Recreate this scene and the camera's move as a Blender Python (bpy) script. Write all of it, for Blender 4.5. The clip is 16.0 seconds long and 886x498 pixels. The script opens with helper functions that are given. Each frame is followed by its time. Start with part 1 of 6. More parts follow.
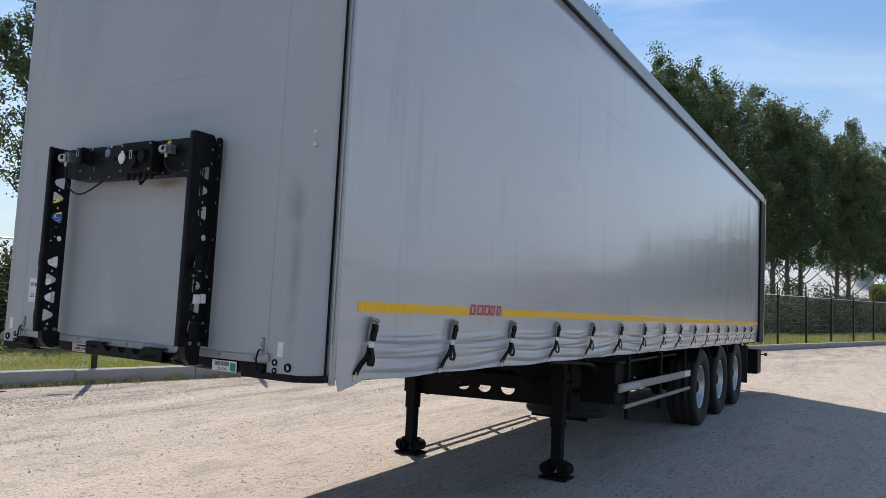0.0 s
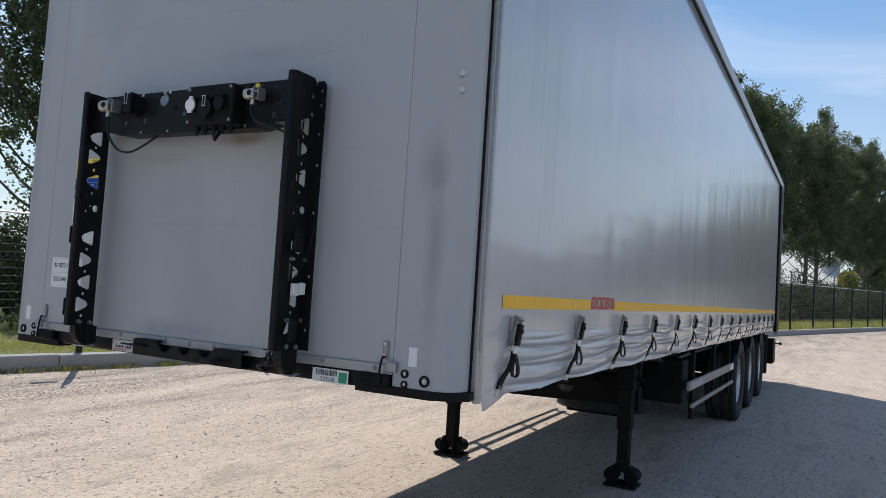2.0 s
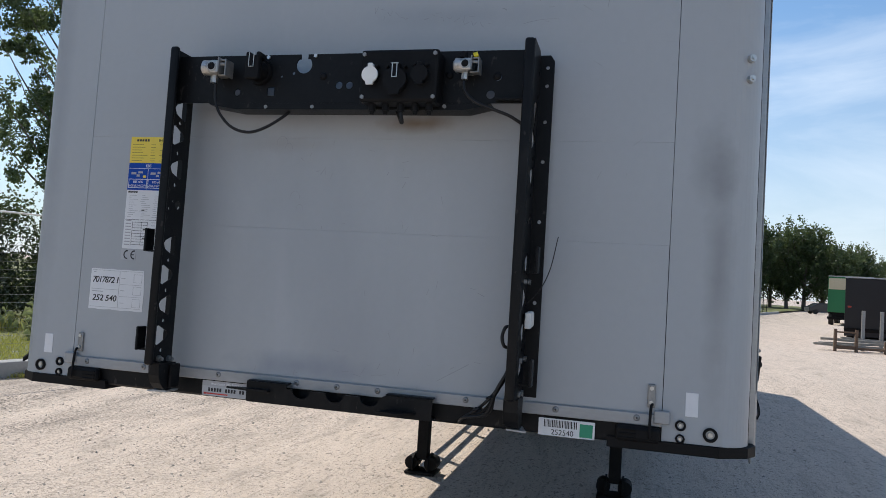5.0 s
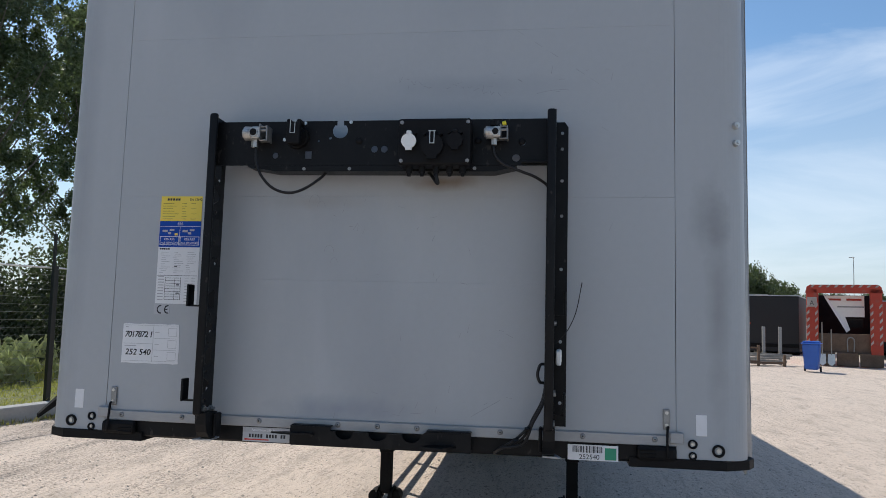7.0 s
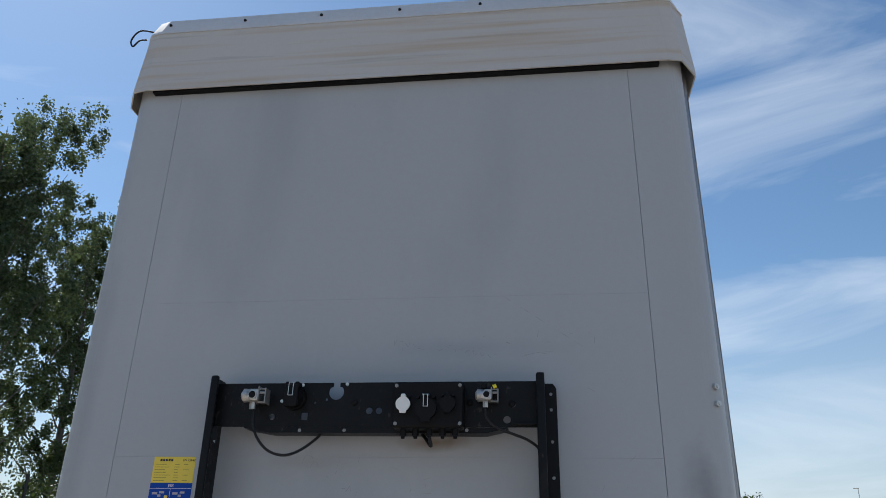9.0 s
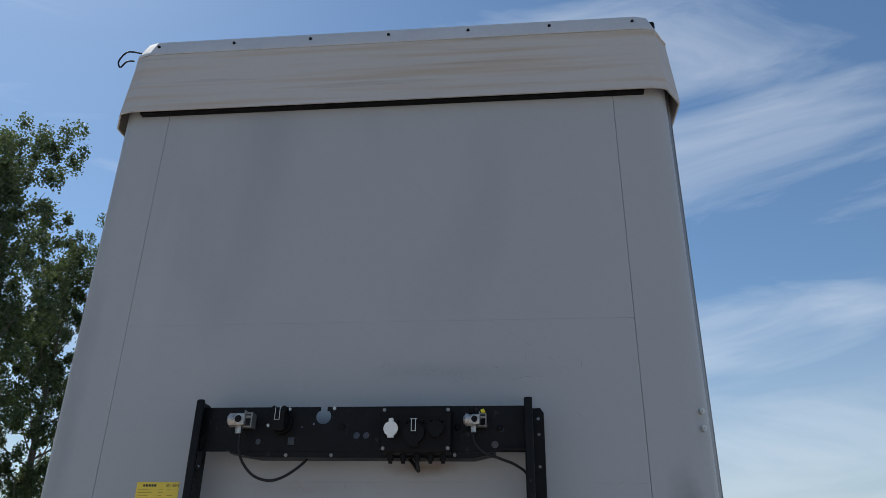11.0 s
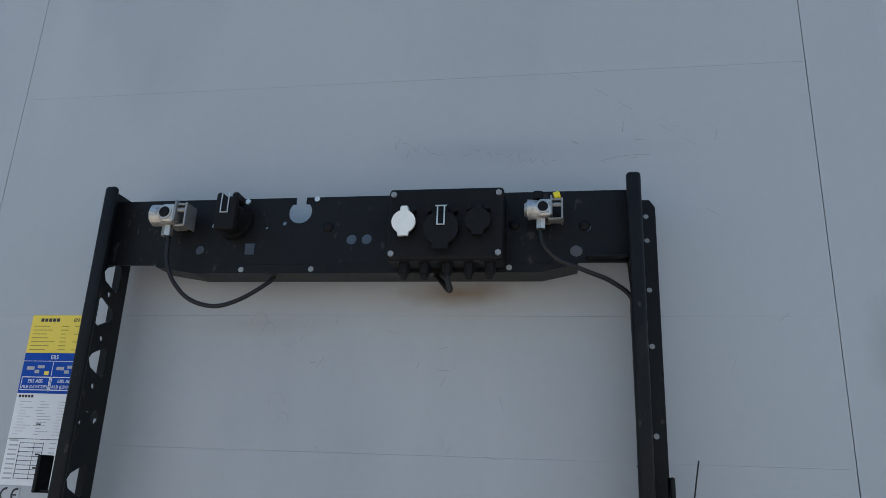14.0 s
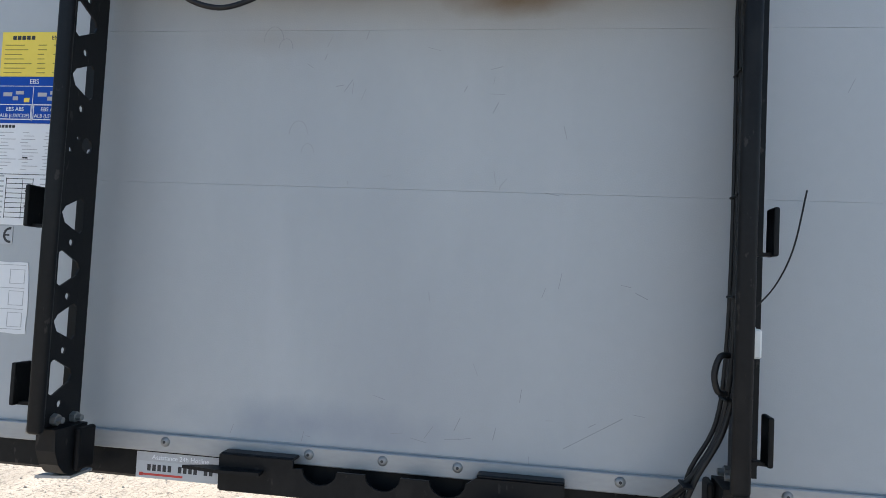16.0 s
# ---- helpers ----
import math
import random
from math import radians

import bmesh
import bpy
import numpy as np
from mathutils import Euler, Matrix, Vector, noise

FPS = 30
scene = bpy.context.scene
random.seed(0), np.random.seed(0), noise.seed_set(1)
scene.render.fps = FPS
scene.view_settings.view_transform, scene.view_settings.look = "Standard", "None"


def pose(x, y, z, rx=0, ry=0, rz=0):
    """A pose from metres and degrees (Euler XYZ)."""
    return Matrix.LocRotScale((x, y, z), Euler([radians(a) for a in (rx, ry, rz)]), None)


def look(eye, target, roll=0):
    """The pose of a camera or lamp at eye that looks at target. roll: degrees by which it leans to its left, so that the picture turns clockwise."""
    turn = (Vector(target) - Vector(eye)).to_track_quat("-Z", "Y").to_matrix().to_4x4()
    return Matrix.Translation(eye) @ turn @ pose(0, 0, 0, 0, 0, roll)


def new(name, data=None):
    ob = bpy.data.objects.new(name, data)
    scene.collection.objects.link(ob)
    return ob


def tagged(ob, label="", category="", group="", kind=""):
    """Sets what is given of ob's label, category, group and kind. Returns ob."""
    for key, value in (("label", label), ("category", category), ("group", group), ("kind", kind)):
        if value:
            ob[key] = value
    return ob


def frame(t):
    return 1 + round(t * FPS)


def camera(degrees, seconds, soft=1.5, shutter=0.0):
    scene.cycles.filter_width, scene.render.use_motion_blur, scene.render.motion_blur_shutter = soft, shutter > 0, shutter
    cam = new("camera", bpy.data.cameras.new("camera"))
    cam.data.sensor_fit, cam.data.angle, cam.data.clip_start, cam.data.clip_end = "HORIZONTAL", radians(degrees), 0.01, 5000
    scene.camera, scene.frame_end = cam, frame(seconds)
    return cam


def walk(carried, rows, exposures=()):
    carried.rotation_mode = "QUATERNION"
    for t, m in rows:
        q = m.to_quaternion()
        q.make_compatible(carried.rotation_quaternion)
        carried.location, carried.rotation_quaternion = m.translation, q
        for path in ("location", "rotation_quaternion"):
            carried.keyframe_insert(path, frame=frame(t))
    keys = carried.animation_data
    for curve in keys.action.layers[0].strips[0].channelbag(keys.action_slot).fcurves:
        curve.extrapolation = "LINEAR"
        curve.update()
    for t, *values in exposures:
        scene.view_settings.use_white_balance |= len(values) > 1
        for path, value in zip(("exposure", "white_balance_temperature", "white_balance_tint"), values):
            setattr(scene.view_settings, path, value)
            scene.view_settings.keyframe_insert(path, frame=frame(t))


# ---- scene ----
cam = camera(61.9, 16.0, soft=0.65)
EXPOSURES = [(0, -0.01, 6550, 10), (1, -0.02, 6550, 10), (2.5, -0.03, 6550, 10), (3.2, -0.05, 6550, 10), (5.5, 0.09, 6500, 9), (7, 0.01, 6500, 9), (8, 0.03, 6500, 7), (8.5, -0.02, 6500, 7), (9, -0.15, 6500, 8), (11.4, -0.35, 6500, 8), (12, -0.12, 6600, 8), (12.5, 0.08, 6500, 8), (13.5, 0.35, 6400, 5), (14.5, 0.55, 6400, 4), (16, 0.7, 6450, 5)]
PATH = [
    (0, (3.425, -2.49, 1.648), (2.396, -0.78, 1.773), 2.4),
    (0.5, (3.19, -2.394, 1.647), (2.156, -0.684, 1.745), 2.6),
    (1, (2.884, -2.392, 1.66), (1.885, -0.663, 1.752), 3.2),
    (1.5, (2.656, -2.329, 1.634), (1.686, -0.582, 1.713), 3.3),
    (2, (2.38, -2.202, 1.655), (1.427, -0.446, 1.732), 3.2),
    (2.5, (2.123, -2.178, 1.642), (1.19, -0.411, 1.718), 3.2),
    (3, (1.834, -2.226, 1.655), (0.965, -0.427, 1.742), 3.4),
    (3.2, (1.728, -2.239, 1.656), (0.888, -0.426, 1.743), 3.7),
    (5.3, (0.822, -2.183, 1.687), (0.389, -0.232, 1.772), 2.9),
    (5.5, (0.774, -2.242, 1.683), (0.395, -0.28, 1.774), 2.5),
    (6, (0.72, -2.337, 1.686), (0.399, -0.368, 1.827), 2.0),
    (6.5, (0.657, -2.429, 1.706), (0.363, -0.456, 1.857), 1.7),
    (7, (0.578, -2.499, 1.7205), (0.298, -0.526, 1.889), 1.4),
    (7.5, (0.531, -2.549, 1.722), (0.271, -0.578, 1.941), 1.2),
    (8, (0.522, -2.584, 1.754), (0.288, -0.641, 2.165), 1.1),
    (8.5, (0.551, -2.607, 1.792), (0.313, -0.72, 2.411), 1.2),
    (9, (0.576, -2.636, 1.813), (0.335, -0.801, 2.571), 1.1),
    (9.2, (0.543, -2.643, 1.777), (0.331, -0.84, 2.616), 1.2),
    (11.3, (0.554, -2.654, 1.824), (0.366, -0.826, 2.615), 0.8),
    (11.5, (0.621, -2.557, 1.806), (0.381, -0.71, 2.534), 1.4),
    (12, (0.647, -2.426, 1.746), (0.385, -0.533, 2.338), 2.0),
    (12.5, (0.586, -2.225, 1.738), (0.288, -0.307, 2.219), 2.5),
    (13, (0.487, -1.99, 1.752), (0.177, -0.071, 2.221), 2.5),
    (13.5, (0.451, -1.781, 1.749), (0.141, 0.132, 2.241), 2.4),
    (14, (0.447, -1.561, 1.789), (0.124, 0.327, 2.365), 2.1),
    (14.5, (0.404, -1.441, 1.789), (0.067, 0.438, 2.386), 2.1),
    (15, (0.367, -1.386, 1.765), (0.035, 0.509, 2.314), 2.2),
    (15.5, (0.353, -1.353, 1.729), (0.025, 0.595, 2.044), 2.4),
    (15.9, (0.325, -1.305, 1.671), (0.007, 0.665, 1.805), 2.3),
    (16, (0.313, -1.303, 1.666), (-0.003, 0.67, 1.734), 2.7),
]
walk(cam, [(t, look(*p)) for t, *p in PATH], EXPOSURES)

# ---- daylight ----
SUN_WAY = Vector((0.60, -0.50, -1.0))
SUN_UP = math.atan2(1.0, math.hypot(0.60, 0.50))
world = bpy.data.worlds.new("day")
scene.world = world
world.use_nodes = True
wn, wl = world.node_tree.nodes, world.node_tree.links
wn.clear()
sky = wn.new("ShaderNodeTexSky")
sky.sky_type, sky.sun_disc = "NISHITA", False
sky.sun_elevation, sky.sun_rotation = SUN_UP, math.atan2(-0.60, 0.50)
sky.air_density, sky.dust_density, sky.ozone_density = 1.0, 0.3, 2.6
coord = wn.new("ShaderNodeTexCoord")
stretch = wn.new("ShaderNodeMapping")
stretch.inputs["Scale"].default_value = (1.1, 1.6, 5.0)
stretch.inputs["Rotation"].default_value = (0.25, 0.1, 0.6)
stretch.inputs["Location"].default_value = (1.3, 0.7, -0.6)
wisps = wn.new("ShaderNodeTexNoise")
wisps.inputs["Scale"].default_value, wisps.inputs["Detail"].default_value = 1.7, 10.0
wisps.inputs["Roughness"].default_value, wisps.inputs["Distortion"].default_value = 0.56, 0.7
veil = wn.new("ShaderNodeValToRGB")
veil.color_ramp.elements[0].position, veil.color_ramp.elements[0].color = 0.50, (0, 0, 0, 1)
veil.color_ramp.elements[1].position, veil.color_ramp.elements[1].color = 0.78, (0.52, 0.52, 0.52, 1)
cloud = wn.new("ShaderNodeMixRGB")
cloud.inputs["Color2"].default_value = (7.2, 7.8, 8.6, 1)
back = wn.new("ShaderNodeBackground")
back.inputs["Strength"].default_value = 0.138
wout = wn.new("ShaderNodeOutputWorld")
wl.new(coord.outputs["Generated"], stretch.inputs["Vector"])
wl.new(stretch.outputs["Vector"], wisps.inputs["Vector"])
wl.new(wisps.outputs["Fac"], veil.inputs["Fac"])
wl.new(veil.outputs["Color"], cloud.inputs["Fac"])
deep = wn.new("ShaderNodeMixRGB")
deep.blend_type, deep.inputs["Fac"].default_value, deep.inputs["Color2"].default_value = "MULTIPLY", 1.0, (0.86, 0.985, 1.035, 1)
wl.new(sky.outputs["Color"], deep.inputs["Color1"])
# pale summer haze low over the horizon
split = wn.new("ShaderNodeSeparateXYZ")
low = wn.new("ShaderNodeMapRange")
low.inputs["From Min"].default_value, low.inputs["From Max"].default_value = 0.02, 0.34
low.inputs["To Min"].default_value, low.inputs["To Max"].default_value = 0.75, 0.0
haze = wn.new("ShaderNodeMixRGB")
haze.inputs["Color2"].default_value = (4.5, 5.0, 5.7, 1)
wl.new(coord.outputs["Generated"], split.inputs["Vector"])
wl.new(split.outputs["Z"], low.inputs["Value"])
wl.new(low.outputs["Result"], haze.inputs["Fac"])
wl.new(deep.outputs["Color"], haze.inputs["Color1"])
wl.new(haze.outputs["Color"], cloud.inputs["Color1"])
wl.new(cloud.outputs["Color"], back.inputs["Color"])
wl.new(back.outputs["Background"], wout.inputs["Surface"])
sun = new("sun", bpy.data.lights.new("sun", "SUN"))
sun.data.energy, sun.data.angle, sun.data.color = 4.5, radians(0.53), (1.0, 0.95, 0.88)
sun.matrix_world = look((-30, 22, 50), Vector((-30, 22, 50)) + SUN_WAY)


# ---- materials ----
def surface(name, low, high, rough=0.6, metal=0.0, scale=6.0, fine=60.0, bump=0.0, bump_scale=200.0, coat=0.0, spread=0.5, axis=(1, 1, 1), spec=0.5):
    """A Principled surface whose colour wanders between two tones at two scales, with a fine relief."""
    m = bpy.data.materials.new(name)
    m.use_nodes = True
    n, l = m.node_tree.nodes, m.node_tree.links
    p = n["Principled BSDF"]
    tc = n.new("ShaderNodeTexCoord")
    mp = n.new("ShaderNodeMapping")
    mp.inputs["Scale"].default_value = axis
    l.new(tc.outputs["Object"], mp.inputs["Vector"])
    big, small = n.new("ShaderNodeTexNoise"), n.new("ShaderNodeTexNoise")
    for tex, s, d in ((big, scale, 6.0), (small, fine, 3.0)):
        tex.inputs["Scale"].default_value, tex.inputs["Detail"].default_value = s, d
        l.new(mp.outputs["Vector"], tex.inputs["Vector"])
    mix = n.new("ShaderNodeMath")
    mix.operation = "MULTIPLY_ADD"
    mix.inputs[1].default_value = 0.4
    half = n.new("ShaderNodeMath")
    half.operation = "MULTIPLY"
    half.inputs[1].default_value = 0.6
    l.new(small.outputs["Fac"], mix.inputs[0])
    l.new(big.outputs["Fac"], half.inputs[0])
    l.new(half.outputs[0], mix.inputs[2])
    ramp = n.new("ShaderNodeValToRGB")
    ramp.color_ramp.elements[0].position, ramp.color_ramp.elements[0].color = 0.5 - spread / 2, (*low, 1)
    ramp.color_ramp.elements[1].position, ramp.color_ramp.elements[1].color = 0.5 + spread / 2, (*high, 1)
    l.new(mix.outputs[0], ramp.inputs["Fac"])
    l.new(ramp.outputs["Color"], p.inputs["Base Color"])
    p.inputs["Roughness"].default_value, p.inputs["Metallic"].default_value = rough, metal
    p.inputs["Coat Weight"].default_value, p.inputs["Coat Roughness"].default_value = coat, 0.14
    p.inputs["Specular IOR Level"].default_value = spec
    if bump:
        rel, b = n.new("ShaderNodeTexNoise"), n.new("ShaderNodeBump")
        rel.inputs["Scale"].default_value, rel.inputs["Detail"].default_value = bump_scale, 4.0
        b.inputs["Strength"].default_value, b.inputs["Distance"].default_value = bump, 0.01
        l.new(mp.outputs["Vector"], rel.inputs["Vector"])
        l.new(rel.outputs["Fac"], b.inputs["Height"])
        l.new(b.outputs["Normal"], p.inputs["Normal"])
    return m


def leafy(name, low, high, light):
    """Leaves: each its own tone, with some light through them."""
    m = bpy.data.materials.new(name)
    m.use_nodes = True
    n, l = m.node_tree.nodes, m.node_tree.links
    p = n["Principled BSDF"]
    geo, ramp = n.new("ShaderNodeNewGeometry"), n.new("ShaderNodeValToRGB")
    ramp.color_ramp.elements[0].color, ramp.color_ramp.elements[1].color = (*low, 1), (*high, 1)
    l.new(geo.outputs["Random Per Island"], ramp.inputs["Fac"])
    l.new(ramp.outputs["Color"], p.inputs["Base Color"])
    p.inputs["Roughness"].default_value = 0.45
    p.inputs["Specular IOR Level"].default_value = 0.4
    thin, add = n.new("ShaderNodeBsdfTranslucent"), n.new("ShaderNodeMixShader")
    thin.inputs["Color"].default_value = (*light, 1)
    add.inputs["Fac"].default_value = 0.34
    l.new(p.outputs["BSDF"], add.inputs[1])
    l.new(thin.outputs["BSDF"], add.inputs[2])
    l.new(add.outputs["Shader"], n["Material Output"].inputs["Surface"])
    return m


def layer(m, colour, scale, position, width, axis=(1, 1, 1), amount=1.0, detail=6.0, within=None, turn=0.0):
    """Lays patches of another colour over a surface: stains, dust, streaks; within: only inside larger patches (scale, position, width, axis)."""
    n, l = m.node_tree.nodes, m.node_tree.links
    p = n["Principled BSDF"]
    was = p.inputs["Base Color"].links[0].from_socket
    tc, mp, tex, ramp, mix = (n.new("ShaderNode" + k) for k in ("TexCoord", "Mapping", "TexNoise", "ValToRGB", "MixRGB"))
    mp.inputs["Scale"].default_value = axis
    mp.inputs["Location"].default_value = (scale * 1.7, colour[0] * 31, position * 13)
    tex.inputs["Scale"].default_value, tex.inputs["Detail"].default_value = scale, detail
    ramp.color_ramp.elements[0].position, ramp.color_ramp.elements[0].color = position, (0, 0, 0, 1)
    ramp.color_ramp.elements[1].position, ramp.color_ramp.elements[1].color = position + width, (amount, amount, amount, 1)
    mix.inputs["Color2"].default_value = (*colour, 1)
    l.new(tc.outputs["Object"], mp.inputs["Vector"])
    l.new(mp.outputs["Vector"], tex.inputs["Vector"])
    l.new(tex.outputs["Fac"], ramp.inputs["Fac"])
    if within:
        mp2, tex2, ramp2, both = (n.new("ShaderNode" + k) for k in ("Mapping", "TexNoise", "ValToRGB", "Math"))
        mp2.inputs["Scale"].default_value, mp2.inputs["Rotation"].default_value = within[3], (0, 0, turn)
        tex2.inputs["Scale"].default_value, tex2.inputs["Detail"].default_value = within[0], 5.0
        ramp2.color_ramp.elements[0].position, ramp2.color_ramp.elements[1].position = within[1], within[1] + within[2]
        both.operation = "MULTIPLY"
        l.new(tc.outputs["Object"], mp2.inputs["Vector"])
        l.new(mp2.outputs["Vector"], tex2.inputs["Vector"])
        l.new(tex2.outputs["Fac"], ramp2.inputs["Fac"])
        l.new(ramp.outputs["Color"], both.inputs[0])
        l.new(ramp2.outputs["Color"], both.inputs[1])
        l.new(both.outputs[0], mix.inputs["Fac"])
    else:
        l.new(ramp.outputs["Color"], mix.inputs["Fac"])
    l.new(was, mix.inputs["Color1"])
    l.new(mix.outputs["Color"], p.inputs["Base Color"])
    mp.inputs["Rotation"].default_value = (0, 0, turn)
    return m


def grit(m, colour, scale, position, width, axis, amount, detail, turn):
    """Like layer, but only in the strip that lies within a few metres of the yard's edge."""
    layer(m, colour, scale, position, width, axis, amount, detail, (1.1, 0.34, 0.26, (1.3, 0.28, 1)), turn)
    n, l = m.node_tree.nodes, m.node_tree.links
    mix = n["Principled BSDF"].inputs["Base Color"].links[0].from_node
    was = mix.inputs["Fac"].links[0].from_socket
    tc, dot, fall, both = (n.new("ShaderNode" + k) for k in ("TexCoord", "VectorMath", "MapRange", "Math"))
    dot.operation, both.operation = "DOT_PRODUCT", "MULTIPLY"
    dot.inputs[1].default_value = (0.9617, -0.2741, 0.0)
    fall.inputs["From Min"].default_value, fall.inputs["From Max"].default_value = -6.2, -2.2
    fall.inputs["To Min"].default_value, fall.inputs["To Max"].default_value = 1.0, 0.10
    l.new(tc.outputs["Object"], dot.inputs[0])
    l.new(dot.outputs["Value"], fall.inputs["Value"])
    l.new(fall.outputs["Result"], both.inputs[0])
    l.new(was, both.inputs[1])
    l.new(both.outputs[0], mix.inputs["Fac"])


def ripple(m):
    """Shallow slow ripples in taut cloth, upright and level ones together."""
    n, l = m.node_tree.nodes, m.node_tree.links
    p = n["Principled BSDF"]
    was = p.inputs["Normal"].links[0].from_socket if p.inputs["Normal"].links else None
    tc = n.new("ShaderNodeTexCoord")
    for scale, axis, strength, dist in ((1.6, (1, 1.6, 0.5), 0.18, 0.03), (0.8, (1, 1.1, 1.4), 0.30, 0.05), (3.0, (1, 0.5, 3.0), 0.14, 0.02)):
        mp, t, b = n.new("ShaderNodeMapping"), n.new("ShaderNodeTexNoise"), n.new("ShaderNodeBump")
        mp.inputs["Scale"].default_value = axis
        t.inputs["Scale"].default_value, t.inputs["Detail"].default_value = scale, 1.5
        b.inputs["Strength"].default_value, b.inputs["Distance"].default_value = strength, dist
        l.new(tc.outputs["Object"], mp.inputs["Vector"])
        l.new(mp.outputs["Vector"], t.inputs["Vector"])
        l.new(t.outputs["Fac"], b.inputs["Height"])
        if was:
            l.new(was, b.inputs["Normal"])
        was = b.outputs["Normal"]
    l.new(was, p.inputs["Normal"])
    l.new(was, p.inputs["Coat Normal"])


def soft_patch(m, centre, reach, colour, amount, scale=9.0):
    """A soft patch of another colour with a ragged edge at one place of the surface."""
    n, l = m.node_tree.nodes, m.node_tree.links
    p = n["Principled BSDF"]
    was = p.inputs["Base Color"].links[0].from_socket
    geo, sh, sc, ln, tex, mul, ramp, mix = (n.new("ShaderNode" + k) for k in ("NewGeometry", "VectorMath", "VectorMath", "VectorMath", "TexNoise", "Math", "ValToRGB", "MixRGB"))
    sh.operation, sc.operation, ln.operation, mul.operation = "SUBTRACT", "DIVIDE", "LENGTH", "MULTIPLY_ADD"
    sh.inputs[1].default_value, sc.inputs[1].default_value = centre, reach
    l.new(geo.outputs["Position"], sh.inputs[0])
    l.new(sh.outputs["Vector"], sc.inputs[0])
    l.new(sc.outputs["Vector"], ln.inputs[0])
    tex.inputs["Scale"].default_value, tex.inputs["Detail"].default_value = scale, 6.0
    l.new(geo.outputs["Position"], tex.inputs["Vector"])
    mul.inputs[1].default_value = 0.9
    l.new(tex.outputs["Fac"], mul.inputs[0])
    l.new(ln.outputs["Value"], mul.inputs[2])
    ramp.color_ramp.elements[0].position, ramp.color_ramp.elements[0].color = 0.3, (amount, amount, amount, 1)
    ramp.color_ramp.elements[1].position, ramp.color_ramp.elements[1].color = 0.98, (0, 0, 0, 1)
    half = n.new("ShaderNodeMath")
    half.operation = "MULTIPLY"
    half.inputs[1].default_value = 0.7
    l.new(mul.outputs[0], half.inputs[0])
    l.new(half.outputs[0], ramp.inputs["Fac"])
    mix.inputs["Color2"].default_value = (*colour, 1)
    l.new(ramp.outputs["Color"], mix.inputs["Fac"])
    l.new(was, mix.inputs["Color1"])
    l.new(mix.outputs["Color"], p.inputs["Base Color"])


WALL = surface("grey_wall_paint", (0.366, 0.384, 0.400), (0.418, 0.437, 0.452), 0.40, 0.0, 1.3, 40, 0.06, 350, spread=0.8)
layer(WALL, (0.27, 0.285, 0.31), 1.6, 0.58, 0.22, (1.0, 1.0, 0.35), 0.55)
layer(WALL, (0.50, 0.51, 0.53), 2.4, 0.6, 0.2, (2.0, 1.0, 0.25), 0.35)
CURTAIN = surface("silver_curtain", (0.45, 0.46, 0.472), (0.52, 0.53, 0.542), 0.42, 0.05, 0.9, 30, 0.03, 500, coat=1.0, spread=0.8, axis=(1, 1, 0.4))
layer(CURTAIN, (0.27, 0.28, 0.29), 3.0, 0.60, 0.16, (1.0, 2.2, 0.16), 0.42)
layer(CURTAIN, (0.30, 0.305, 0.32), 9.0, 0.61, 0.07, (1.0, 3.4, 0.20), 0.13)
layer(CURTAIN, (0.33, 0.34, 0.35), 2.2, 0.60, 0.06, (1.0, 0.35, 2.6), 0.2)
ripple(CURTAIN)
CAP = surface("header_plastic", (0.47, 0.46, 0.44), (0.53, 0.52, 0.50), 0.5, 0.0, 2.0, 40, spread=0.8)
layer(CAP, (0.44, 0.31, 0.17), 2.2, 0.50, 0.2, (0.3, 1.0, 8.0), 0.6)
layer(CAP, (0.26, 0.25, 0.24), 2.6, 0.60, 0.1, (0.4, 1.0, 9.0), 0.5)
# stains and rub marks on the boards and the right-hand corner post
soft_patch(WALL, (1.135, 0.05, 1.75), (0.05, 0.4, 0.50), (0.22, 0.225, 0.23), 0.6, 14)
soft_patch(WALL, (1.11, 0.05, 2.05), (0.08, 0.4, 0.16), (0.20, 0.205, 0.21), 0.6, 14)
soft_patch(WALL, (0.215, 0.03, 2.172), (0.165, 0.4, 0.040), (0.21, 0.155, 0.10), 0.95, 14)
soft_patch(WALL, (-0.25, 0.05, 2.10), (0.22, 0.4, 0.035), (0.31, 0.29, 0.265), 0.4, 12)
soft_patch(WALL, (-0.12, 0.05, 1.375), (0.30, 0.4, 0.06), (0.20, 0.23, 0.29), 0.6, 16)
soft_patch(WALL, (0.35, 0.05, 2.52), (0.45, 0.4, 0.05), (0.29, 0.31, 0.34), 0.5, 10)
# tall strip down the left-hand corner post, darker than the wall
soft_patch(WALL, (-1.15, 0.05, 2.2), (0.05, 0.4, 1.2), (0.30, 0.31, 0.33), 0.6, 8)
STRIP_WHITE = surface("header_strip", (0.52, 0.53, 0.54), (0.62, 0.63, 0.64), 0.45, 0.1, 4, 60)
ALU = surface("dull_aluminium", (0.34, 0.345, 0.35), (0.46, 0.465, 0.47), 0.42, 0.7, 5, 120, 0.04, 300, axis=(0.3, 1, 1))
ZINC = surface("zinc_steel", (0.50, 0.50, 0.48), (0.68, 0.67, 0.64), 0.38, 0.85, 20, 200)
BLACK = surface("black_steel_paint", (0.0055, 0.006, 0.0068), (0.012, 0.0124, 0.0135), 0.42, 0.0, 8, 90, 0.06, 400, spec=0.15)
layer(BLACK, (0.024, 0.023, 0.022), 16, 0.60, 0.14, (1, 1, 0.4), 0.5)
layer(BLACK, (0.06, 0.055, 0.05), 55, 0.66, 0.05, (1, 1, 0.5), 0.5)
